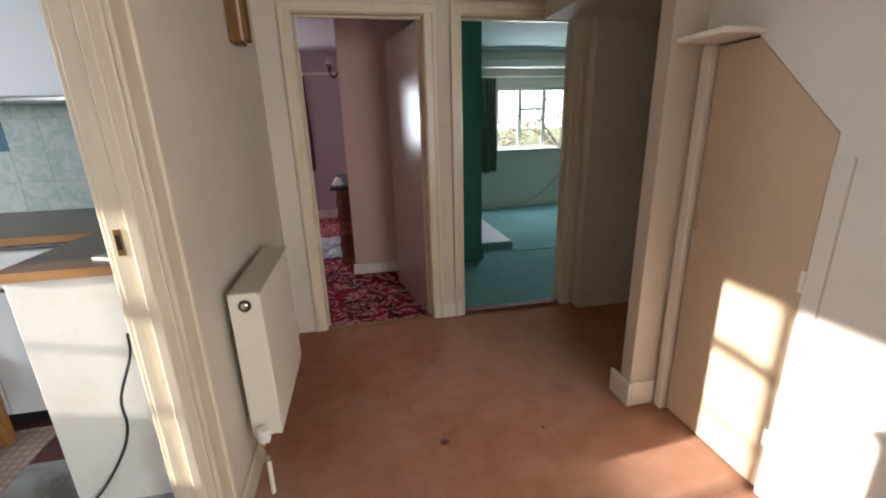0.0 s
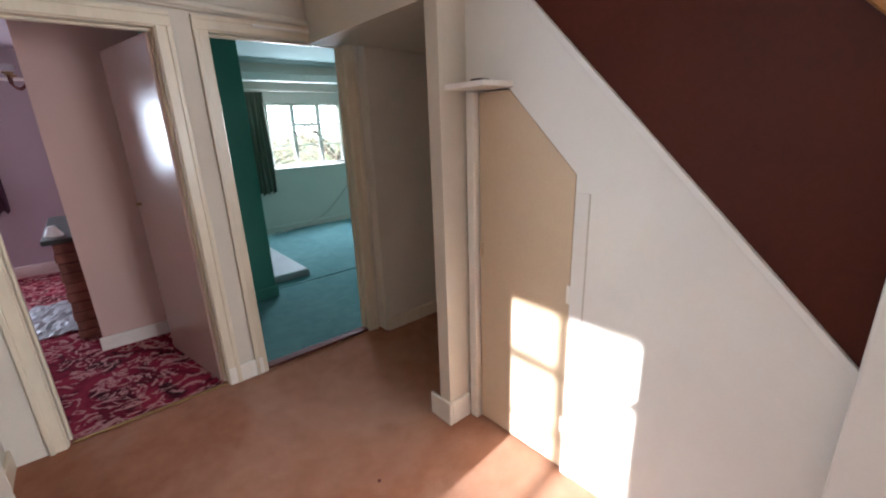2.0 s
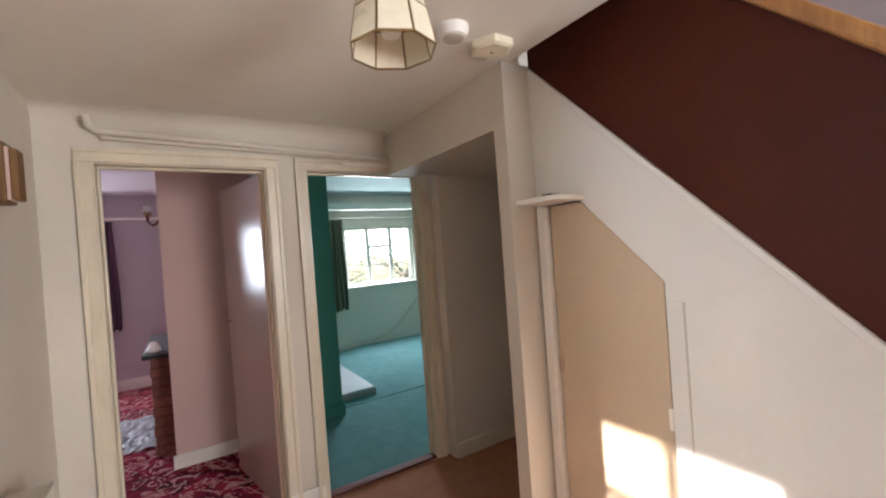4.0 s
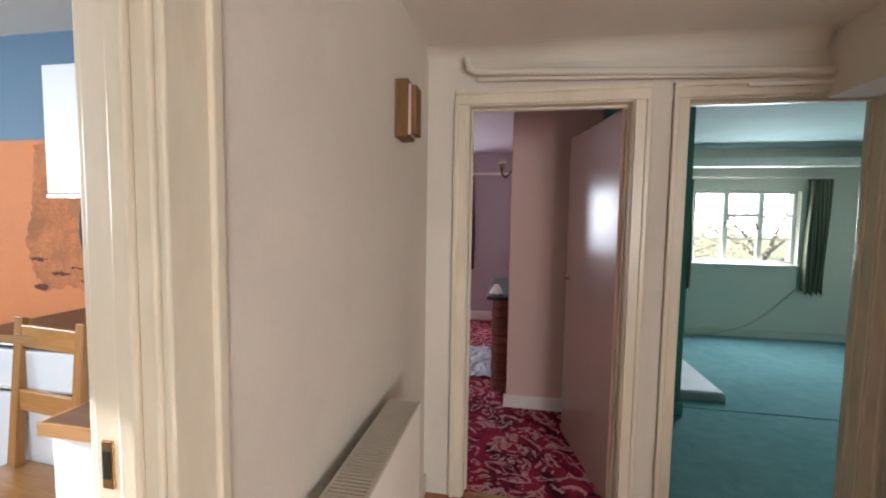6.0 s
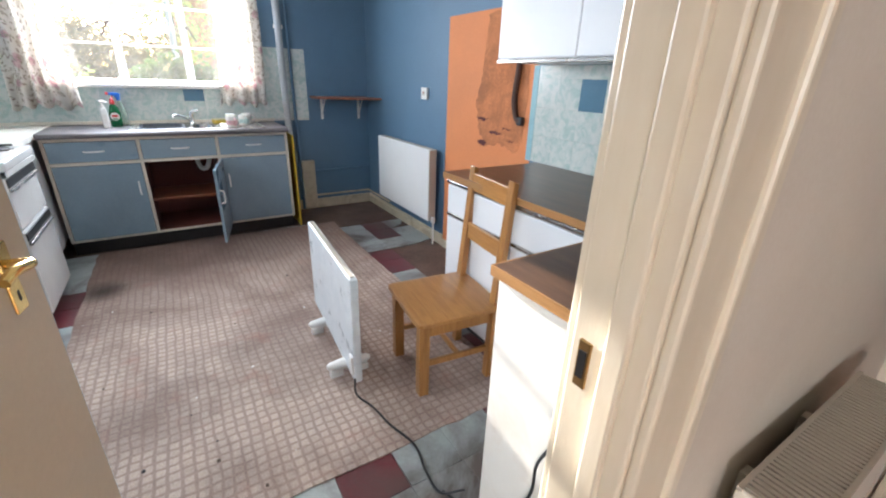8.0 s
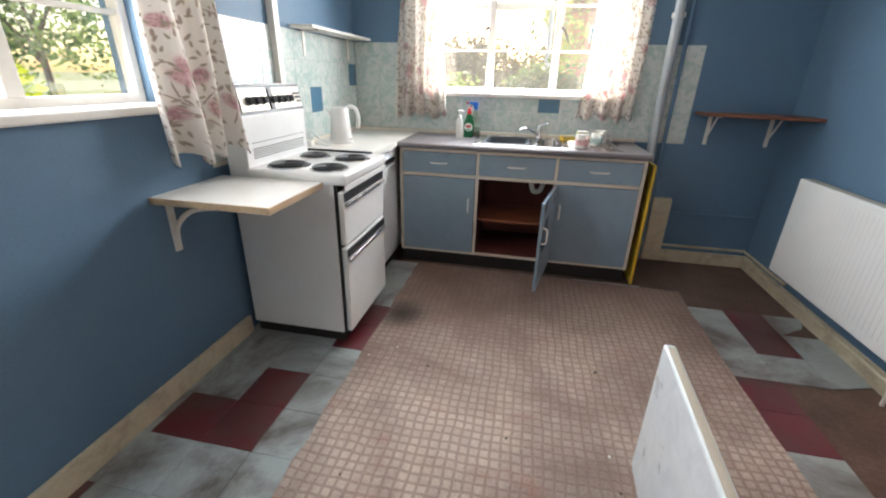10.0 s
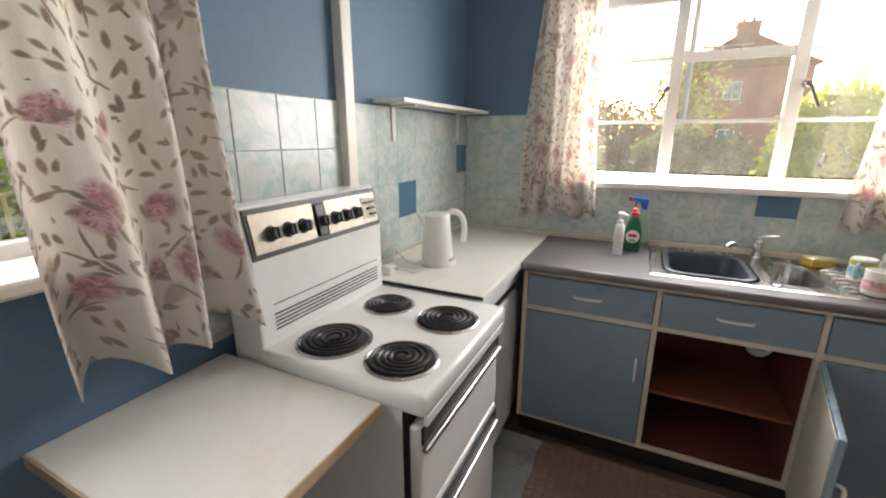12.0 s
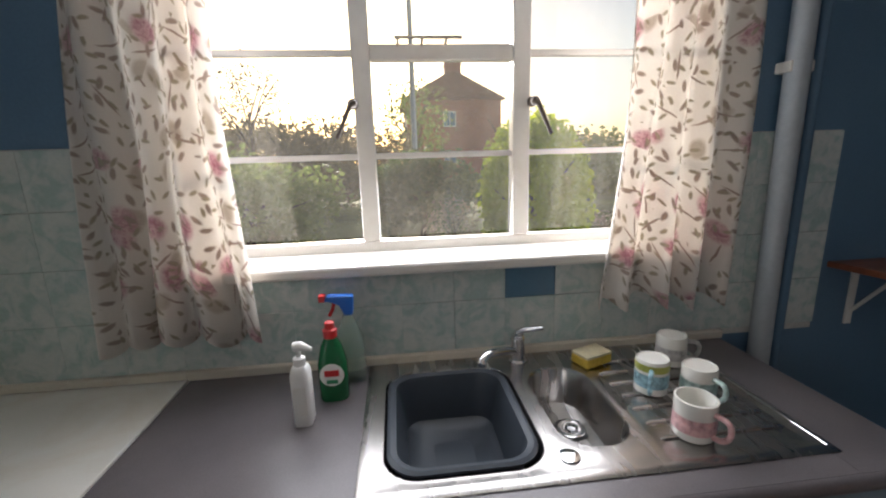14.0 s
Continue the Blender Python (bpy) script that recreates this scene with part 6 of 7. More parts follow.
# ---- kitchen: north base units, corner unit, wall cabinet ----
nb = thing("north_base_cabinet", (-1.36, 2.7, KF), "white base cabinet with drawers and steel trim", "cabinet")
part("body", bx(-1.87, -0.845, 2.405, 3.02, KF + 0.08, 0.898), CABWHITE, nb)
part("plinth", bx(-1.85, -0.845, 2.45, 3.0, KF - 0.004, KF + 0.08), PLINTH, nb)
for i, (xa, xb) in enumerate(((-1.865, -1.36), (-1.35, -0.848))):
    d = part("drawer_front", bx(xa, xb, 2.384, 2.405, 0.720, 0.868, 0.004), CABWHITE, nb)
    part("steel_grip", bx(xa + 0.01, xb - 0.01, 2.372, 2.386, 0.710, 0.724, 0.003), STEEL, d, "steel grip strip")
    part("door", bx(xa, xb, 2.384, 2.405, KF + 0.09, 0.700, 0.004), CABWHITE, nb)
part("steel_trim", bx(-1.868, -0.848, 2.378, 2.404, 0.876, 0.892, 0.003), STEEL, nb, "steel trim below the worktop")
nw = thing("brown_worktop", (-1.3, 2.7, 0.9), "dark brown wood-effect worktop with pine edge", "worktop")
part("top", bx(-1.885, -0.36, 2.372, 3.028, 0.900, 0.930, 0.002), WTOPB, nw)
part("edging", bx(-1.885, -0.842, 2.367, 2.372, 0.900, 0.930), EDGEW, nw, "worn pine edge strip")
part("edging", bx(-1.890, -1.885, 2.367, 3.02, 0.900, 0.930), EDGEW, nw, "worn pine edge strip")
cb = thing("corner_cabinet", (-0.6, 2.1, KF), "tall-sided white corner base cabinet", "cabinet")
part("body", bx(-0.815, -0.362, 1.885, 2.36, KF + 0.0, 0.898, 0.003), CABWHITE, cb)
part("end_panel", bx(-0.822, -0.362, 1.872, 1.886, KF, 0.898, 0.002), LAMIN, cb)
part("door", bx(-0.832, -0.816, 1.90, 2.36, KF + 0.09, 0.86, 0.003), CABWHITE, cb)
part("red_label", bx(-0.834, -0.831, 1.93, 1.945, 0.70, 0.80), REDP, cb, "small red label strip")
cw = thing("corner_worktop", (-0.6, 2.1, 0.9), "brown wood worktop on the corner cabinet", "worktop")
part("top", bx(-0.842, -0.36, 1.866, 2.3715, 0.8995, 0.9285, 0.002), WTOPB, cw)
part("edging", bx(-0.842, -0.362, 1.861, 1.866, 0.8995, 0.9285), EDGEW, cw, "worn pine edge strip")
part("edging", bx(-0.847, -0.842, 1.861, 2.367, 0.8995, 0.9285), EDGEW, cw, "worn pine edge strip")
mz = thing("magazine", (-0.55, 2.0, 0.9285), "glossy magazine with green and grey pictures", "magazine")
bm = bx(-0.13, 0.13, -0.10, 0.10, 0, 0.006, 0.001)
MM = pose(-0.465, 1.985, 0.9285, 0, 0, -28)
bm.transform(MM)
part("booklet", bm, LBL, mz)
for i, (a, b, c, d, m_) in enumerate(((-0.12, -0.02, -0.09, 0.08, GREENP), (0.01, 0.12, -0.09, 0.0, LEAFO), (0.01, 0.12, 0.015, 0.09, GRILLE))):
    bm = bx(a, b, c, d, 0.0062, 0.0068)
    bm.transform(MM)
    part("picture", bm, GRILLE if i == 2 else surf("magazine_green_%d" % i, (0.20, 0.24, 0.06) if i else (0.30, 0.32, 0.14), 0.4, 0.5, 18, 60, 0), mz)
wc = thing("wall_cabinet", (-1.4, 2.85, 1.45), "white wall cabinet over the brown worktop", "cabinet")
part("body", bx(-1.905, -0.365, 2.702, 3.028, 1.462, 2.04, 0.003), CABWHITE, wc)
for xa, xb in ((-1.903, -1.40), (-1.395, -0.89), (-0.885, -0.367)):
    part("door", bx(xa, xb, 2.682, 2.702, 1.475, 2.035, 0.004), CABWHITE, wc)
part("bottom_rail", bx(-1.906, -0.367, 2.680, 2.702, 1.455, 1.471, 0.002), STEEL, wc, "steel rail under the doors")

# ---- kitchen: chair, heater, door, rug ----
ch = thing("pine_chair", (-1.520, 2.158, KF), "pine kitchen chair with a ladder back", "chair", rz=-6.6)
bm = B()
prism(bm, rrect(0, 0.0, 0.204, 0.212, 0.024, 4), 'z', 0.372, 0.396, 0.006)
part("seat", bm, PINEX, ch, local=True, smooth=True)
for sx in (-1, 1):
    part("front_leg", box(B(), sx * 0.158 - 0.023, sx * 0.158 + 0.023, -0.194, -0.148, 0.0, 0.373, 0.004), PINE, ch, local=True)
    bm = B()
    prism(bm, [(0.150, 0.0), (0.188, 0.0), (0.192, 0.40), (0.232, 0.945), (0.206, 0.955), (0.160, 0.40)], 'x', sx * 0.162 - 0.021, sx * 0.162 + 0.021, 0.004)
    part("back_post", bm, PINE, ch, local=True)
    part("side_rail", box(B(), sx * 0.155 - 0.010, sx * 0.155 + 0.010, -0.142, 0.155, 0.300, 0.371, 0.003), PINE, ch, local=True)
    part("stretcher", box(B(), sx * 0.155 - 0.010, sx * 0.155 + 0.010, -0.142, 0.153, 0.145, 0.172, 0.004), PINE, ch, local=True)
part("front_rail", box(B(), -0.136, 0.136, -0.170, -0.150, 0.300, 0.371, 0.003), PINEX, ch, local=True)
part("back_rail", box(B(), -0.145, 0.145, 0.165, 0.185, 0.300, 0.371, 0.003), PINEX, ch, local=True)
for z0, z1, y in ((0.84, 0.925, 0.213), (0.605, 0.685, 0.195)):
    bm = B()
    box(bm, -0.146, 0.146, y - 0.009, y + 0.009, z0, z1, 0.004)
    part("back_slat", bm, PINEX, ch, local=True)
part("cross_stretcher", box(B(), -0.145, 0.145, 0.0, 0.018, 0.148, 0.170, 0.003), PINEX, ch, local=True)

ht = thing("panel_heater", (-1.925, 1.752, KF), "white electric panel heater standing on feet", "heater", rz=-3.7)
part("panel", box(B(), -0.402, 0.402, -0.018, 0.018, 0.060, 0.572, 0.008), surf("heater_white", (0.74, 0.78, 0.80), 0.3, 0.10, 7, 60, 0, stain=(0.45, 0.52, 0.56), stain_amt=0.4, stain_scale=7), ht, local=True)
part("top_grille", box(B(), -0.38, 0.38, -0.010, 0.010, 0.570, 0.575), GRILLE, ht, local=True)
for x in (-0.16, 0.24):
    for s in (-1, 1):
        bm = lathe(B(), [(0.034, 0), (0.032, 0.03), (0.020, 0.105), (0.012, 0.118)], seg=16)
        bm.transform(pose(x, s * 0.016, 0.062, 90 * s, 0, 0) @ Matrix.Diagonal((1, 0.85, 1, 1)))
        part("foot", bm, PLASTW, ht, "white moulded foot", local=True, smooth=True)
        part("foot_pad", box(B(), x - 0.018, x + 0.018, s * 0.06 - 0.03, s * 0.06 + 0.03, 0.0, 0.04, 0.006), PLASTW, ht, local=True)
part("control_box", box(B(), 0.36, 0.398, -0.030, -0.018, 0.10, 0.20, 0.004), PLASTW, ht, local=True)
hc = solid("heater_cable", tube(B(), curve_pts([(-1.53, 1.71, 0.13), (-1.49, 1.70, KF + 0.03), (-1.40, 1.74, KF + 0.012), (-1.28, 1.76, KF + 0.012), (-1.14, 1.80, KF + 0.010), (-1.02, 1.78, KF + 0.010), (-0.92, 1.78, KF + 0.010), (-0.86, 1.84, KF + 0.05)], 50), 0.0045, 8), BLACK, "thin dark heater cable across the floor", "cable", smooth=True)
wcab = solid("wall_cable", tube(B(), curve_pts([(-0.53, 1.862, 0.70), (-0.54, 1.862, 0.62), (-0.60, 1.862, 0.47), (-0.605, 1.862, 0.36), (-0.645, 1.862, 0.25), (-0.74, 1.855, 0.11), (-0.82, 1.83, KF + 0.012), (-0.92, 1.79, KF + 0.010)], 40), 0.0045, 8), BLACK, "thin black cable down the cabinet end", "cable", smooth=True)

kd = thing("kitchen_door", (-0.372, 0.803, KF), "cream flush kitchen door standing open with brass handle", "door", rz=170.5)
part("leaf", box(B(), 0.0, 0.765, -0.019, 0.019, 0.012, 1.90, 0.003), DOORC, kd, local=True)
part("leaf_edge", box(B(), 0.765, 0.768, -0.017, 0.017, 0.012, 1.90), surf("pale_blue_edge", (0.35, 0.45, 0.52), 0.4, 0.1, 5, 60, 0), kd, "pale blue painted door edge", local=True)
for s in (-1, 1):
    pl = part("handle_plate", box(B(), 0.655, 0.693, s * 0.019, s * 0.025, 0.915, 1.045, 0.003), BRASS, kd, "polished brass lever plate", local=True)
    bm = tube(B(), curve_pts([(0.674, s * 0.022, 1.005), (0.674, s * 0.052, 1.005), (0.660, s * 0.060, 1.007), (0.620, s * 0.058, 1.012), (0.588, s * 0.054, 1.004)], 20), 0.0095, 10)
    part("lever", bm, BRASS, pl, "brass lever", local=True, smooth=True)
    part("keyhole", box(B(), 0.671, 0.677, s * 0.0245, s * 0.0255, 0.935, 0.955), BLACK, pl, local=True)
for z in (0.22, 1.62):
    part("hinge", box(B(), -0.004, 0.03, 0.018, 0.023, z, z + 0.09), DIRTYBRASS, kd, local=True)

pts = ragged([(-3.935, 0.565), (-1.165, 0.565), (-1.165, 2.385), (-3.90, 2.385)], 26, 0.007, 2)
bm = B()
prism(bm, pts, 'z', KF - 0.002, KF + 0.006)
rug = solid("checked_rug", bm, RUG, "worn beige carpet square with a small check", "rug")
RUG.node_tree.nodes["soot"].inputs[1].default_value = Vector((-3.19, 0.66, 0)) - rug.location + Vector((0.01, 0.01, 0))
rng = random.Random(77)
for i in range(26):
    x, y = rng.uniform(-2.9, -1.2), rng.uniform(0.6, 2.3)
    s = rng.uniform(0.003, 0.008)
    bm = bmesh.new()
    bmesh.ops.create_icosphere(bm, subdivisions=1, radius=s)
    for v in bm.verts:
        v.co = Vector((v.co.x * rng.uniform(0.7, 1.6), v.co.y * rng.uniform(0.7, 1.5), max(-0.001, v.co.z * 0.5) + 0.001))
    bm.transform(Matrix.Translation((x, y, KF + 0.006)))
    solid("crumb", bm, (PLINTH, LAMIN, BARK)[i % 3], "tiny crumb of debris on the rug", "debris", group="crumbs on the rug")
for x, y, s in ((0.502, 1.941, 0.022), (0.95, 1.93, 0.010), (0.28, 2.32, 0.006)):
    o = [(x + s * (0.6 + 0.5 * rng.random()) * math.cos(k * 0.785), y + s * (0.6 + 0.5 * rng.random()) * math.sin(k * 0.785)) for k in range(8)]
    solid("carpet_stain", prism(B(), o, 'z', -0.001, 0.0022), INSIDE, "small dark stain on the hall carpet", "stain")

# ---- bedroom beyond the first doorway ----
fp = thing("brick_fireplace", (0.06, 5.0, 0.0), "dark red brick fireplace side with a white top", "fireplace")
part("core", bx(0.0, 0.13, 4.52, 5.60, 0.0, 0.74), INSIDE, fp)
for r in range(10):
    for c in range(5):
        y = 4.515 + c * 0.222 + (0.11 if r % 2 else 0.0)
        part("brick", bx(-0.008, 0.006, y, min(y + 0.213, 5.60), 0.006 + r * 0.074, 0.070 + r * 0.074, 0.003, 1), BRICKM, fp)
    part("brick", bx(0.0, 0.128, 4.508, 4.521, 0.006 + r * 0.074, 0.070 + r * 0.074, 0.003, 1), BRICKM, fp)
part("mantel", bx(-0.05, 0.13, 4.48, 5.65, 0.742, 0.775, 0.006), PLINTH, fp, "dark mantel slab")
solid("mantel_ornament", lathe(B(), [(0.05, 0), (0.055, 0.01), (0.028, 0.06), (0.02, 0.075)], (0.02, 4.62, 0.775), 20), SKYB, "small white ornament on the fireplace", "ornament", smooth=True)
bm = B()
gr = {}
rng = random.Random(5)
for i in range(13):
    for j in range(19):
        gr[i, j] = bm.verts.new((-0.33 + 0.33 * i / 12 + 0.02 * math.sin(j * 0.7), 4.72 + 0.85 * j / 18, 0.010 + 0.022 * rng.random()))
for i in range(12):
    for j in range(18):
        bm.faces.new((gr[i, j], gr[i + 1, j], gr[i + 1, j + 1], gr[i, j + 1]))
solid("plastic_sheet", bm, surf("grey_sheet", (0.42, 0.44, 0.46), 0.35, 0.25, 7, 60, 0.1), "crumpled grey-white plastic sheet on the carpet", "sheet")
curtain("curtain", pose(-0.62, 6.76, 0, 0, 0, 0), 0.22, 0.24, 1.98, 0.72, 3, 0.022, PURPLE, "dark plum curtain in the bedroom", seed=12)
solid("curtain_rail", tube(B(), [(-0.95, 6.74, 2.01), (0.12, 6.74, 2.01)], 0.016, 10), GLOSSW, "white bedroom curtain rail", "curtain rail", smooth=True)


def wall_lamp(loc, rz, label):
    wl2 = thing("wall_lamp", loc, label, "wall light", rz=rz)
    bm = lathe(B(), [(0.045, 0), (0.04, 0.012), (0.015, 0.02)], seg=18)
    bm.transform(pose(0, 0, 0, 0, 90, 0))
    part("back_plate", bm, DIRTYBRASS, wl2, local=True, smooth=True)
    for s in (-1, 1):
        part("arm", tube(B(), curve_pts([(0.01, 0, 0), (0.06, s * 0.04, -0.06), (0.10, s * 0.09, -0.03), (0.10, s * 0.10, 0.03)], 18), 0.007, 8), INSIDE, wl2, local=True, smooth=True)
        part("cup", lathe(B(), [(0.008, 0.02), (0.03, 0.03), (0.034, 0.04)], (0.10, s * 0.10, 0.0), 16), DIRTYBRASS, wl2, local=True, smooth=True)
        part("glass_shade", lathe(B(), [(0.020, 0.04), (0.034, 0.070), (0.042, 0.10)], (0.10, s * 0.10, 0.0), 18, False), GLASS, wl2, local=True, smooth=True)
    return wl2


wall_lamp((0.13, 4.95, 1.84), 180, "brown two-arm wall lamp with glass shades")

# ---- lounge beyond the second doorway ----
he = thing("lounge_hearth", (1.6, 5.1, 0.0), "pale stone hearth slab before the fireplace", "hearth")
part("slab", bx(1.375, 1.80, 4.62, 5.85, 0.004, 0.075, 0.008), SLAB, he)
part("slab_edge", bx(1.375, 1.81, 4.612, 4.62, 0.004, 0.062, 0.004), surf("hearth_edge", (0.30, 0.31, 0.33), 0.6, 0.1, 6, 60, 0.05), he, "grey hearth edge")
part("fire_back", bx(1.372, 1.455, 4.70, 5.50, 0.075, 0.36, 0.01), BLACK, he, "black fire opening")
wall_lamp((1.37, 5.85, 1.93), 0, "dark metal wall lamp on the teal breast")
curtain("curtain", pose(2.06, 6.70, 0, 0, 0, 0), 0.25, 0.24, 1.93, 0.58, 4, 0.022, STRIPE, "olive striped curtain beside the lounge window", seed=21)
curtain("curtain", pose(3.52, 6.70, 0, 0, 0, 0), 0.25, 0.24, 1.93, 0.58, 4, 0.022, STRIPE, "olive striped curtain beside the lounge window", seed=22)
solid("curtain_rail", tube(B(), [(1.95, 6.71, 1.95), (3.75, 6.71, 1.95)], 0.010, 10), GLOSSW, "thin lounge curtain rail", "curtain rail", smooth=True)
solid("aerial_cable", tube(B(), curve_pts([(3.50, 6.745, 0.62), (3.25, 6.735, 0.36), (3.0, 6.73, 0.16), (2.7, 6.72, 0.06), (2.3, 6.66, 0.012), (1.9, 6.62, 0.012)], 30), 0.008, 8), GRILLE, "loose cable along the lounge wall", "cable", smooth=True)
solid("carpet_seam", bx(1.39, 3.2, 4.455, 4.468, 0.002, 0.010, 0.002), CARPT, "ridge of a carpet seam in the lounge", "carpet seam")

# ---- outdoors ----
solid("ground", bx(-220, 220, -220, 220, -0.35, -0.15), GRASS, "rough garden grass reaching the horizon", "ground", "structure")


def leaves(bm, n, centre, rad, size, rng, hollow=0.55, droop=0.0, lump=1.0):
    """Scatters small bent leaf quads through an uneven crown."""
    ph = [rng.uniform(0, 6.28) for _ in range(4)]
    for _ in range(n):
        a, u = rng.uniform(0, 2 * math.pi), rng.uniform(-0.85, 1)
        k = 0.78 + lump * (0.16 * math.sin(3 * a + ph[0] + 3 * u) + 0.12 * math.sin(7 * a + ph[1] - 5 * u) + 0.07 * math.sin(13 * a + 9 * u + ph[2]))
        q = k * (hollow + (1 - hollow) * rng.random() ** 0.5)
        c = math.sqrt(max(0.0, 1 - u * u))
        p = Vector((centre[0] + rad[0] * q * c * math.cos(a), centre[1] + rad[1] * q * c * math.sin(a), centre[2] + rad[2] * q * u))
        s = size * rng.uniform(0.6, 1.5)
        d = Vector((rng.gauss(0, 1), rng.gauss(0, 1), rng.gauss(0, 0.7) - droop * 2)).normalized()
        e = d.cross(Vector((rng.gauss(0, 1), rng.gauss(0, 1), rng.gauss(0, 1)))).normalized()
        v = [bm.verts.new(w) for w in (p, p + d * s * 0.5 + e * s * 0.3, p + d * s, p + d * s * 0.5 - e * s * 0.3)]
        bm.faces.new(v)
    return bm


def shrub(name, centre, rad, n, size, material, label, seed, category="bush", droop=0.0, lump=1.0):
    rng = random.Random(seed)
    t = thing(name, (centre[0], centre[1], -0.15), label, category)
    bm = leaves(B(), n, centre, rad, size, rng, droop=droop, lump=lump)
    me_ob = part("crown" if category == "tree" else "foliage", bm, material, t)
    tr = B()
    base = Vector((centre[0], centre[1], -0.16))
    top = Vector((centre[0], centre[1], centre[2]))
    r0 = 0.035 * max(rad)
    tube(tr, [base, base.lerp(top, 0.5) + Vector((0.05, 0.04, 0)), top], [r0 * 1.4, r0, r0 * 0.6], 8)
    for k in range(7):
        a = k * 0.9 + seed
        s = base.lerp(top, 0.45 + 0.08 * k)
        e = top + Vector((rad[0] * 0.7 * math.cos(a), rad[1] * 0.7 * math.sin(a), rad[2] * (0.15 + 0.1 * k)))
        tube(tr, [s, s.lerp(e, 0.5) + Vector((0, 0, 0.1)), e], [r0 * 0.6, r0 * 0.4, r0 * 0.12], 6)
    part("trunk", tr, BARK, t)
    return t


shrub("bush", (-11.5, -1.8, 0.70), (1.5, 2.1, 1.0), 6500, 0.13, LEAFM, "low fresh green garden shrub", 1)
shrub("bush", (-13.8, -3.6, 0.9), (1.6, 2.0, 1.2), 6000, 0.14, LEAFM, "low fresh green garden shrub", 2)
shrub("bush", (-12.5, 1.6, 0.75), (1.2, 1.5, 1.05), 6000, 0.12, LEAFD, "dark leafy garden shrub", 3)
shrub("bush", (-10.4, 2.0, 0.40), (0.5, 0.6, 0.55), 900, 0.06, LEAFP, "pale pink blossoming shrub", 4)
shrub("bush", (-9.0, 2.95, 0.95), (0.9, 0.98, 1.5), 9000, 0.085, LEAFG, "rounded bright green garden conifer", 5, droop=0.5, lump=0.3)
shrub("bush", (-11.2, 5.9, 0.1), (0.7, 1.1, 0.45), 1600, 0.07, LEAFP, "pale dry garden shrub", 6)
shrub("bush", (-22.0, 9.0, 1.0), (3.0, 4.5, 1.9), 7000, 0.24, LEAFO, "far olive hedge shrub", 7)
shrub("bush", (-20.0, -3.0, 1.4), (2.0, 5.5, 1.9), 26000, 0.16, LEAFB, "bare brown garden hedge", 8)
shrub("tree", (-21.5, 1.9, 2.9), (1.8, 1.7, 2.4), 2000, 0.14, LEAFO, "spreading olive-brown tree before the house", 9, "tree")
shrub("tree", (-18.0, -3.6, 3.2), (1.8, 1.6, 1.9), 1500, 0.10, LEAFB, "thin twiggy garden tree", 10, "tree")
shrub("tree", (-24.0, -9.0, 3.8), (2.0, 2.0, 4.2), 5000, 0.16, LEAFD, "tall dark garden conifer", 11, "tree")
shrub("tree", (-27.0, 19.0, 2.2), (3.0, 5.0, 2.6), 4200, 0.2, LEAFO, "far olive-leaved tree beyond hedge", 12, "tree")
shrub("bush", (-6.0, -7.0, 0.6), (1.6, 1.2, 1.1), 5500, 0.13, LEAFG, "leafy green shrub on the bank", 13)
shrub("bush", (-3.6, -6.2, 0.5), (1.5, 1.1, 0.9), 5200, 0.13, LEAFO, "olive shrub behind the fence", 14)
shrub("tree", (-7.0, -12.0, 2.6), (2.6, 2.0, 2.2), 3600, 0.16, LEAFO, "olive tree on the bank", 15, "tree")
shrub("tree", (-2.0, -13.0, 2.4), (2.6, 2.0, 2.2), 5000, 0.2, LEAFB, "brown-twigged tree on the bank", 16, "tree")
shrub("tree", (-12.0, -13.0, 2.8), (2.6, 2.2, 2.6), 3200, 0.17, LEAFD, "dark tree on the bank", 17, "tree")
shrub("tree", (3.6, 12.5, 0.4), (2.2, 1.6, 1.9), 1300, 0.12, LEAFP, "pale leafy tree outside the lounge", 18, "tree")
shrub("tree", (7.0, 14.0, 0.6), (2.6, 1.8, 2.0), 1300, 0.13, LEAFP, "pale leafy tree outside the lounge", 19, "tree")

fe = thing("garden_fence", (-4.5, -4.6, -0.15), "pale yellow wooden garden fence with curved rails", "fence")
for i in range(34):
    x = -7.6 + i * 0.16
    h = 0.92 + 0.16 * math.sin((i % 12) / 12 * math.pi)
    part("picket", bx(x, x + 0.035, -4.62, -4.60, -0.15, h, 0.004, 1), FENCEW, fe)
for k in range(3):
    x0 = -7.6 + k * 1.92
    part("curved_rail", tube(B(), [(x0 + 1.92 * t / 8, -4.585, 0.90 + 0.16 * math.sin(t / 8 * math.pi)) for t in range(9)], 0.022, 8), FENCEW, fe)
    part("post", bx(x0 - 0.05, x0 + 0.05, -4.66, -4.56, -0.15, 1.18, 0.006), FENCEW, fe)
part("rail", bx(-7.6, -2.2, -4.60, -4.575, 0.25, 0.31), FENCEW, fe)

hs = thing("brick_house", (-44, 6.3, -0.15), "far red brick house with tiled roof and chimney", "house")
HY0, HY1, HX0, HX1 = 2.2, 10.4, -48.6, -40.0
part("wall", bx(HX0, HX1, HY0, HY1, -0.16, 6.5), HOUSEB, hs)
bm = B()
prism(bm, [(HY0 - 0.4, 6.4), (HY1 + 0.4, 6.4), (6.55, 8.6), (5.9, 8.6)], 'x', HX0 - 0.3, HX1 + 0.3)
rf = part("roof", bm, ROOFT, hs)
bm = B()
box(bm, -43.4, -42.2, 5.9, 7.3, 7.7, 9.75, 0.02)
box(bm, -43.47, -42.13, 5.83, 7.37, 9.6, 9.82, 0.02)
cm = part("chimney", bm, HOUSEB, rf)
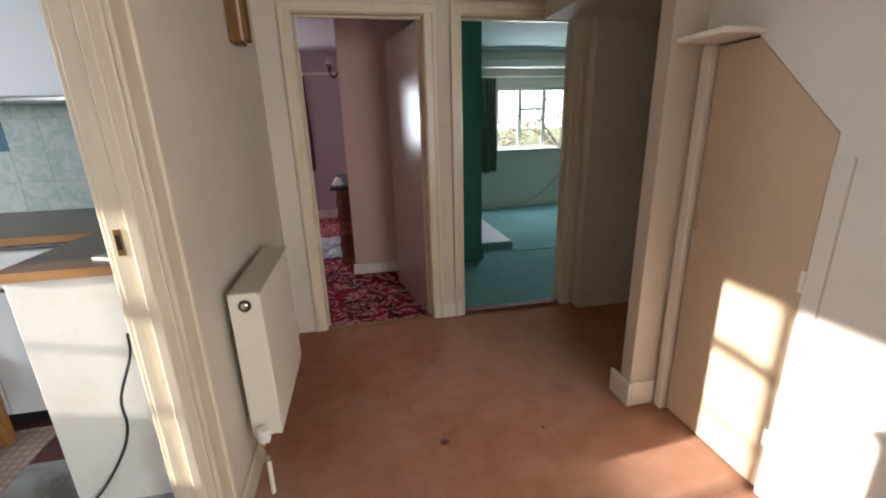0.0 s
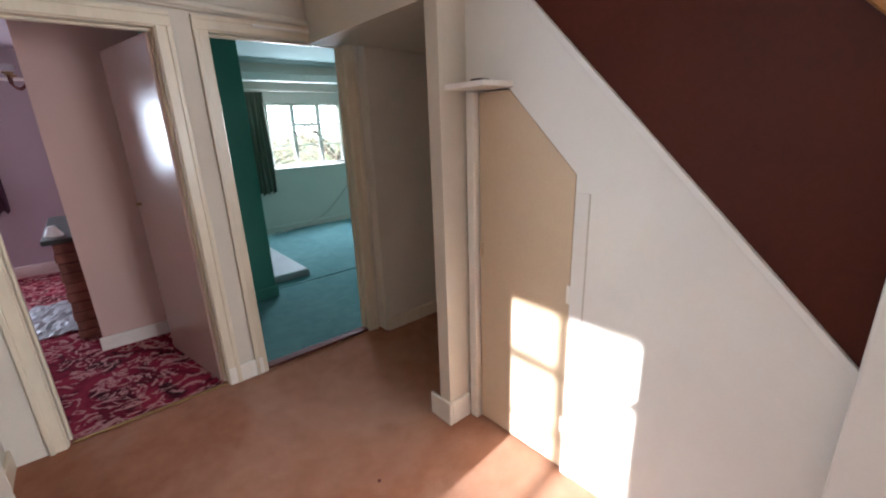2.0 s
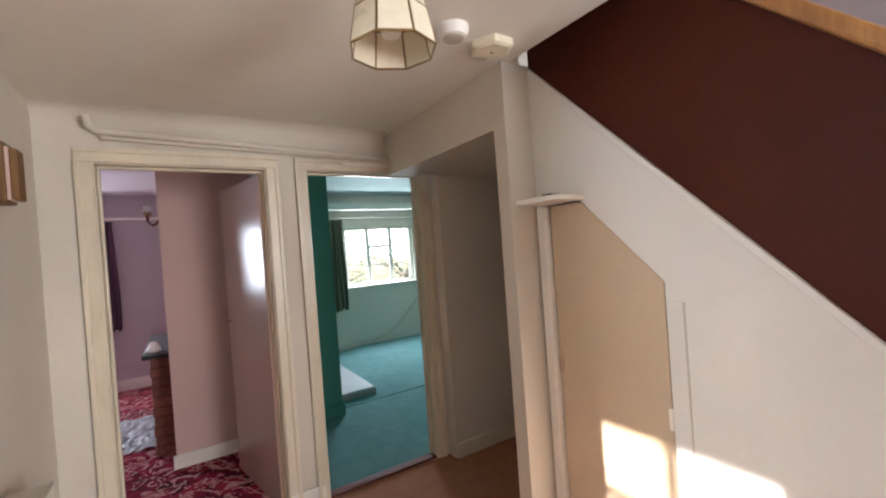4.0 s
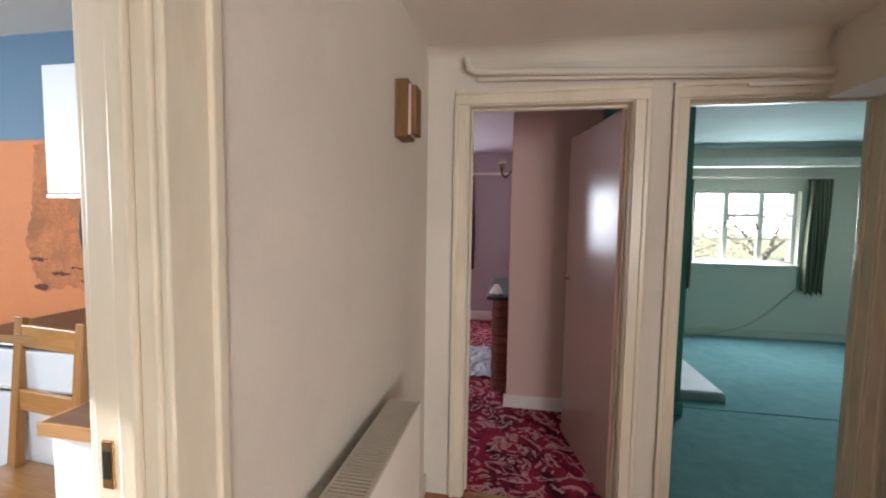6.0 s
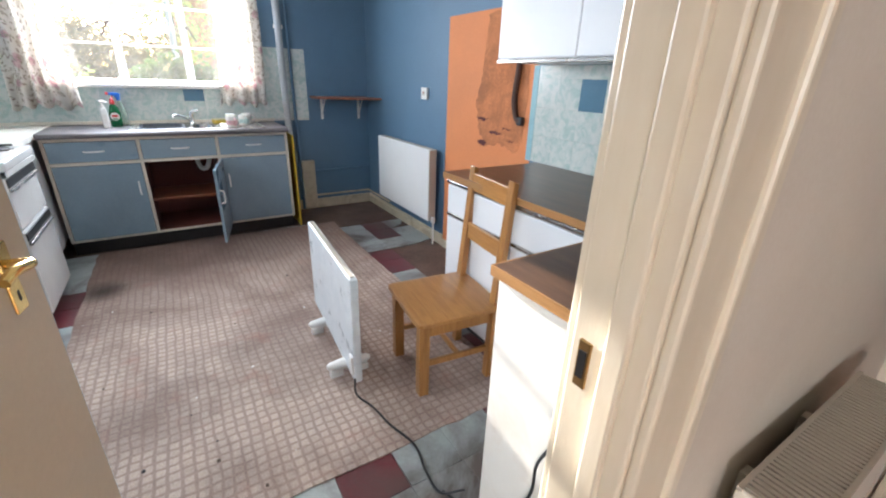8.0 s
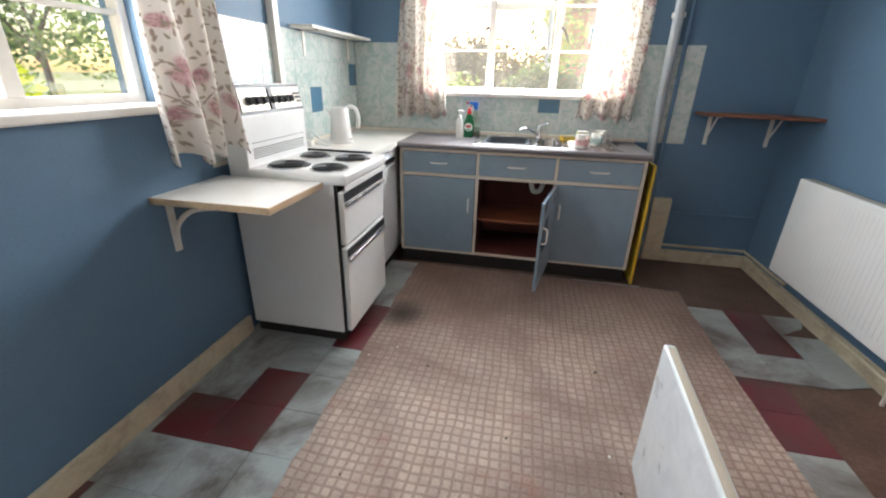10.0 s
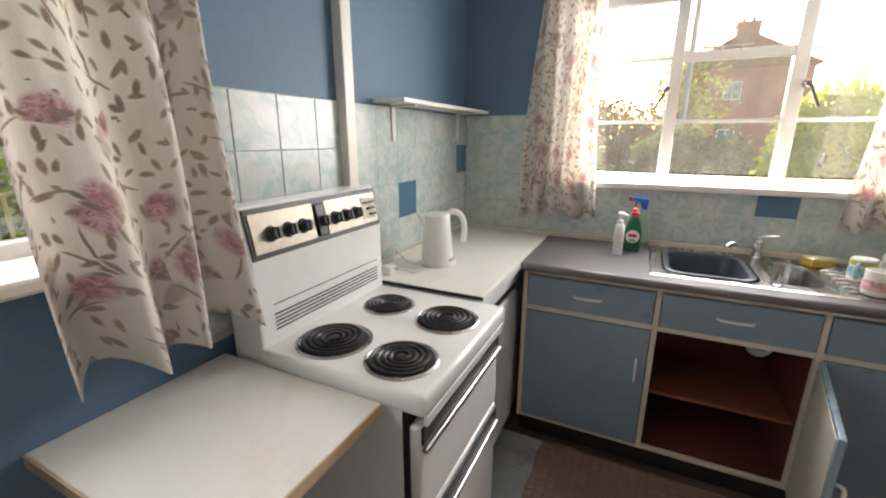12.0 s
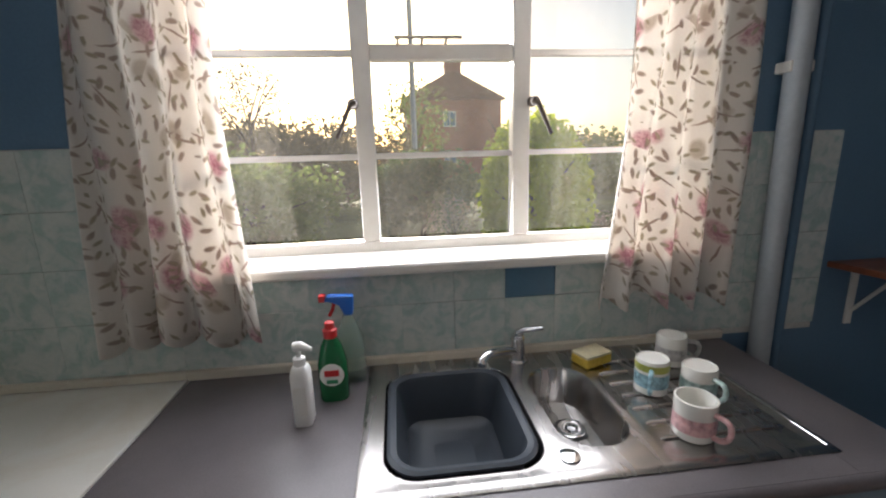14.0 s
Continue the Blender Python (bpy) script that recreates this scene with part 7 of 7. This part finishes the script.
for y in (6.3, 6.9):
    part("chimney_pot", lathe(B(), [(0.12, 0), (0.10, 0.35), (0.12, 0.38)], (-42.8, y, 9.82), 12), HOUSEB, cm)
for y in (5.9,):
    for z in (0.9, 4.2):
        w = part("window", bx(HX1, HX1 + 0.05, y - 0.55, y + 0.55, z, z + 1.25), GLOSSW, hs)
        part("pane", bx(HX1 + 0.05, HX1 + 0.06, y - 0.48, y - 0.03, z + 0.08, z + 1.17), TILEB, w)
        part("pane", bx(HX1 + 0.05, HX1 + 0.06, y + 0.03, y + 0.48, z + 0.08, z + 1.17), TILEB, w)
def glow_backdrop():
    """An added glowing sheet, far off, that whitens the lounge and bedroom window views."""
    m = bpy.data.materials.new("backdrop_glow")
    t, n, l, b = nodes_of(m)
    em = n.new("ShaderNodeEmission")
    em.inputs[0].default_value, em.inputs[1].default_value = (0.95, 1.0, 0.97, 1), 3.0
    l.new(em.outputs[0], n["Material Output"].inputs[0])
    return solid("backdrop", bx(-60, 80, 90, 90.2, -0.2, 26), m, "glowing white sheet added behind the garden to whiten the window view", "backdrop", "structure")


glow_backdrop()
solid("telegraph_pole", tube(B(), [(-16.0, 1.65, -0.16), (-16.0, 1.65, 8.5)], [0.09, 0.06], 10), SLAB, "tall pale telegraph pole in the garden", "pole", smooth=True)

# ---- tiles: wall and floor ----
TP = 0.1545


def tile_mesh(w, h, name, gap):
    bm = bx(gap, w - gap, 0, 0.006, 0.0006, h - 0.0006, min(0.0014, gap * 2), 1)
    me = bpy.data.meshes.new(name)
    bm.to_mesh(me)
    bm.free()
    return me


TMESH = {}


def lay_tile(parent, m, w, h, material, gap=0.0003):
    key = (round(w, 3), round(h, 3), material.name, gap)
    if key not in TMESH:
        TMESH[key] = tile_mesh(w, h, "tile", gap)
        TMESH[key].materials.append(material)
    ob = new("tile", TMESH[key])
    ob.parent = parent
    ob.matrix_local = WORLD[parent].inverted() @ m
    return ob


tb = thing("tiling_south", (-3.7, -0.10, 0.97), "mottled green wall tiles by the cooker", "tiles", kind="structure")
part("grout", bx(-4.49, -2.785, -0.101, -0.0985, 0.95, 1.592), GROUT, tb)
for c in range(4):
    for r in range(4):
        lay_tile(tb, pose(-2.785 - (c + 1) * 0.1545, -0.0988, 0.972 + r * TP), 0.1545, TP, TILEG, 0.0012)
for c in range(3, 10):
    for r in range(4):
        x0 = -2.962 - (c + 1) * TP
        w = TP if x0 > -4.488 else x0 + TP + 4.488
        x0 = max(x0, -4.488)
        blue = (c, r) in ((5, 1), (9, 2))
        lay_tile(tb, pose(x0, -0.0988, 0.972 + r * TP), w, TP, TILEB if blue else TILEG)
tw = thing("tiling_west", (-4.49, 1.0, 0.97), "mottled green wall tiles round the sink", "tiles", kind="structure")
part("grout", bx(-4.4915, -4.489, -0.09, 0.455, 0.95, 1.592), GROUT, tw)
part("grout", bx(-4.4915, -4.489, 0.455, 1.915, 0.95, 1.222), GROUT, tw)
part("grout", bx(-4.4915, -4.489, 1.915, 2.395, 0.95, 1.592), GROUT, tw)
for c in range(17):
    y0 = -0.2030 + c * TP
    ya, yb2 = max(y0, -0.09), min(y0 + TP, 2.395)
    if yb2 - ya < 0.02:
        continue
    for r in range(4):
        z0 = 0.972 + r * TP
        h = TP
        if ya < 1.91 and yb2 > 0.46:
            if z0 > 1.2:
                if not (ya < 0.46 or yb2 > 1.915):
                    continue
            elif z0 + TP > 1.223:
                h = 1.223 - z0
        a, b = ya, yb2
        if z0 > 1.2:
            if a < 0.46 < b:
                b = 0.45
            if a < 1.915 < b:
                a = 1.92
        lay_tile(tw, pose(-4.4892, a, z0, 0, 0, 90) @ Matrix.Diagonal((1, -1, 1, 1)), b - a, h, TILEB if (c == 10 and r == 1) else TILEG)
tn = thing("tiling_north", (-1.2, 3.03, 0.93), "mottled green wall tiles over the brown worktop", "tiles", kind="structure")
part("grout", bx(-1.945, -0.36, 3.0285, 3.031, 0.93, 1.46), GROUT, tn)
for c in range(10):
    for r in range(4):
        x0 = -1.945 + c * TP
        z0 = 0.931 + r * TP
        h = min(TP, 1.460 - z0)
        lay_tile(tn, pose(x0, 3.0288, z0) @ Matrix.Diagonal((1, -1, 1, 1)), TP, h, TILEB if (c, r) in ((2, 2), (7, 0), (6, 3)) else TILEG)

FTX, FTY = 0.226, 0.220   # nine-inch vinyl tiles, slightly shrunk
ft = thing("vinyl_tiling", (-2.4, 1.4, KF - 0.008), "red and grey vinyl floor tiles round the rug", "floor tiles", kind="structure")
FM = {}
for mt in (VRED, VGREY):
    for var in range(3):
        bm = bx(0.0008, FTX - 0.0008, 0.0008, FTY - 0.0008, 0, 0.008, 0.0012, 1)
        if var:
            for v in bm.verts:
                if v.co.x > FTX * 0.6 and v.co.y > FTY * 0.6:
                    v.co.x -= 0.05 * var
                    v.co.y -= 0.03 * var
        me = bpy.data.meshes.new("floor_tile")
        bm.to_mesh(me)
        bm.free()
        me.materials.append(mt)
        FM[mt, var] = me
rng = random.Random(9)
RED_TILES = {(0, -1), (1, -1), (1, -2), (3, 0), (-2, 0), (-3, 0), (-5, 10), (-4, 10), (-2, 9), (-1, 9), (4, 9), (5, 9), (6, 8), (6, 5)}
for i in range(-9, 10):
    for j in range(-3, 12):
        x, y = -2.578 + i * FTX, 0.39 + j * FTY
        xc, yc = x + FTX / 2, y + FTY / 2
        if x > -0.50 or y + FTY > 3.05 or x < -4.49 or y < -0.31:
            continue
        if -3.8 < xc < -1.35 and 0.75 < yc < 2.2:
            continue
        if xc < -3.95 and yc < 2.1:
            continue
        if xc < -3.75 and yc > 2.2:
            continue
        if yc > 2.6 and -3.1 < xc < -1.9:
            continue
        red = (i, j) in RED_TILES
        if xc > -1.9 and yc < 0.4 or xc > -0.9 and yc < 1.4:
            red = rng.random() < 0.3
        var = rng.choice((0, 0, 1, 2)) if yc > 2.5 and not red else 0
        ob = new("floor_tile", FM[VRED if red else VGREY, var])
        ob.parent = ft
        ob.matrix_local = WORLD[ft].inverted() @ pose(x, y, KF - 0.0079 + rng.uniform(0, 0.0008), 0, 0, rng.uniform(-0.3, 0.3))
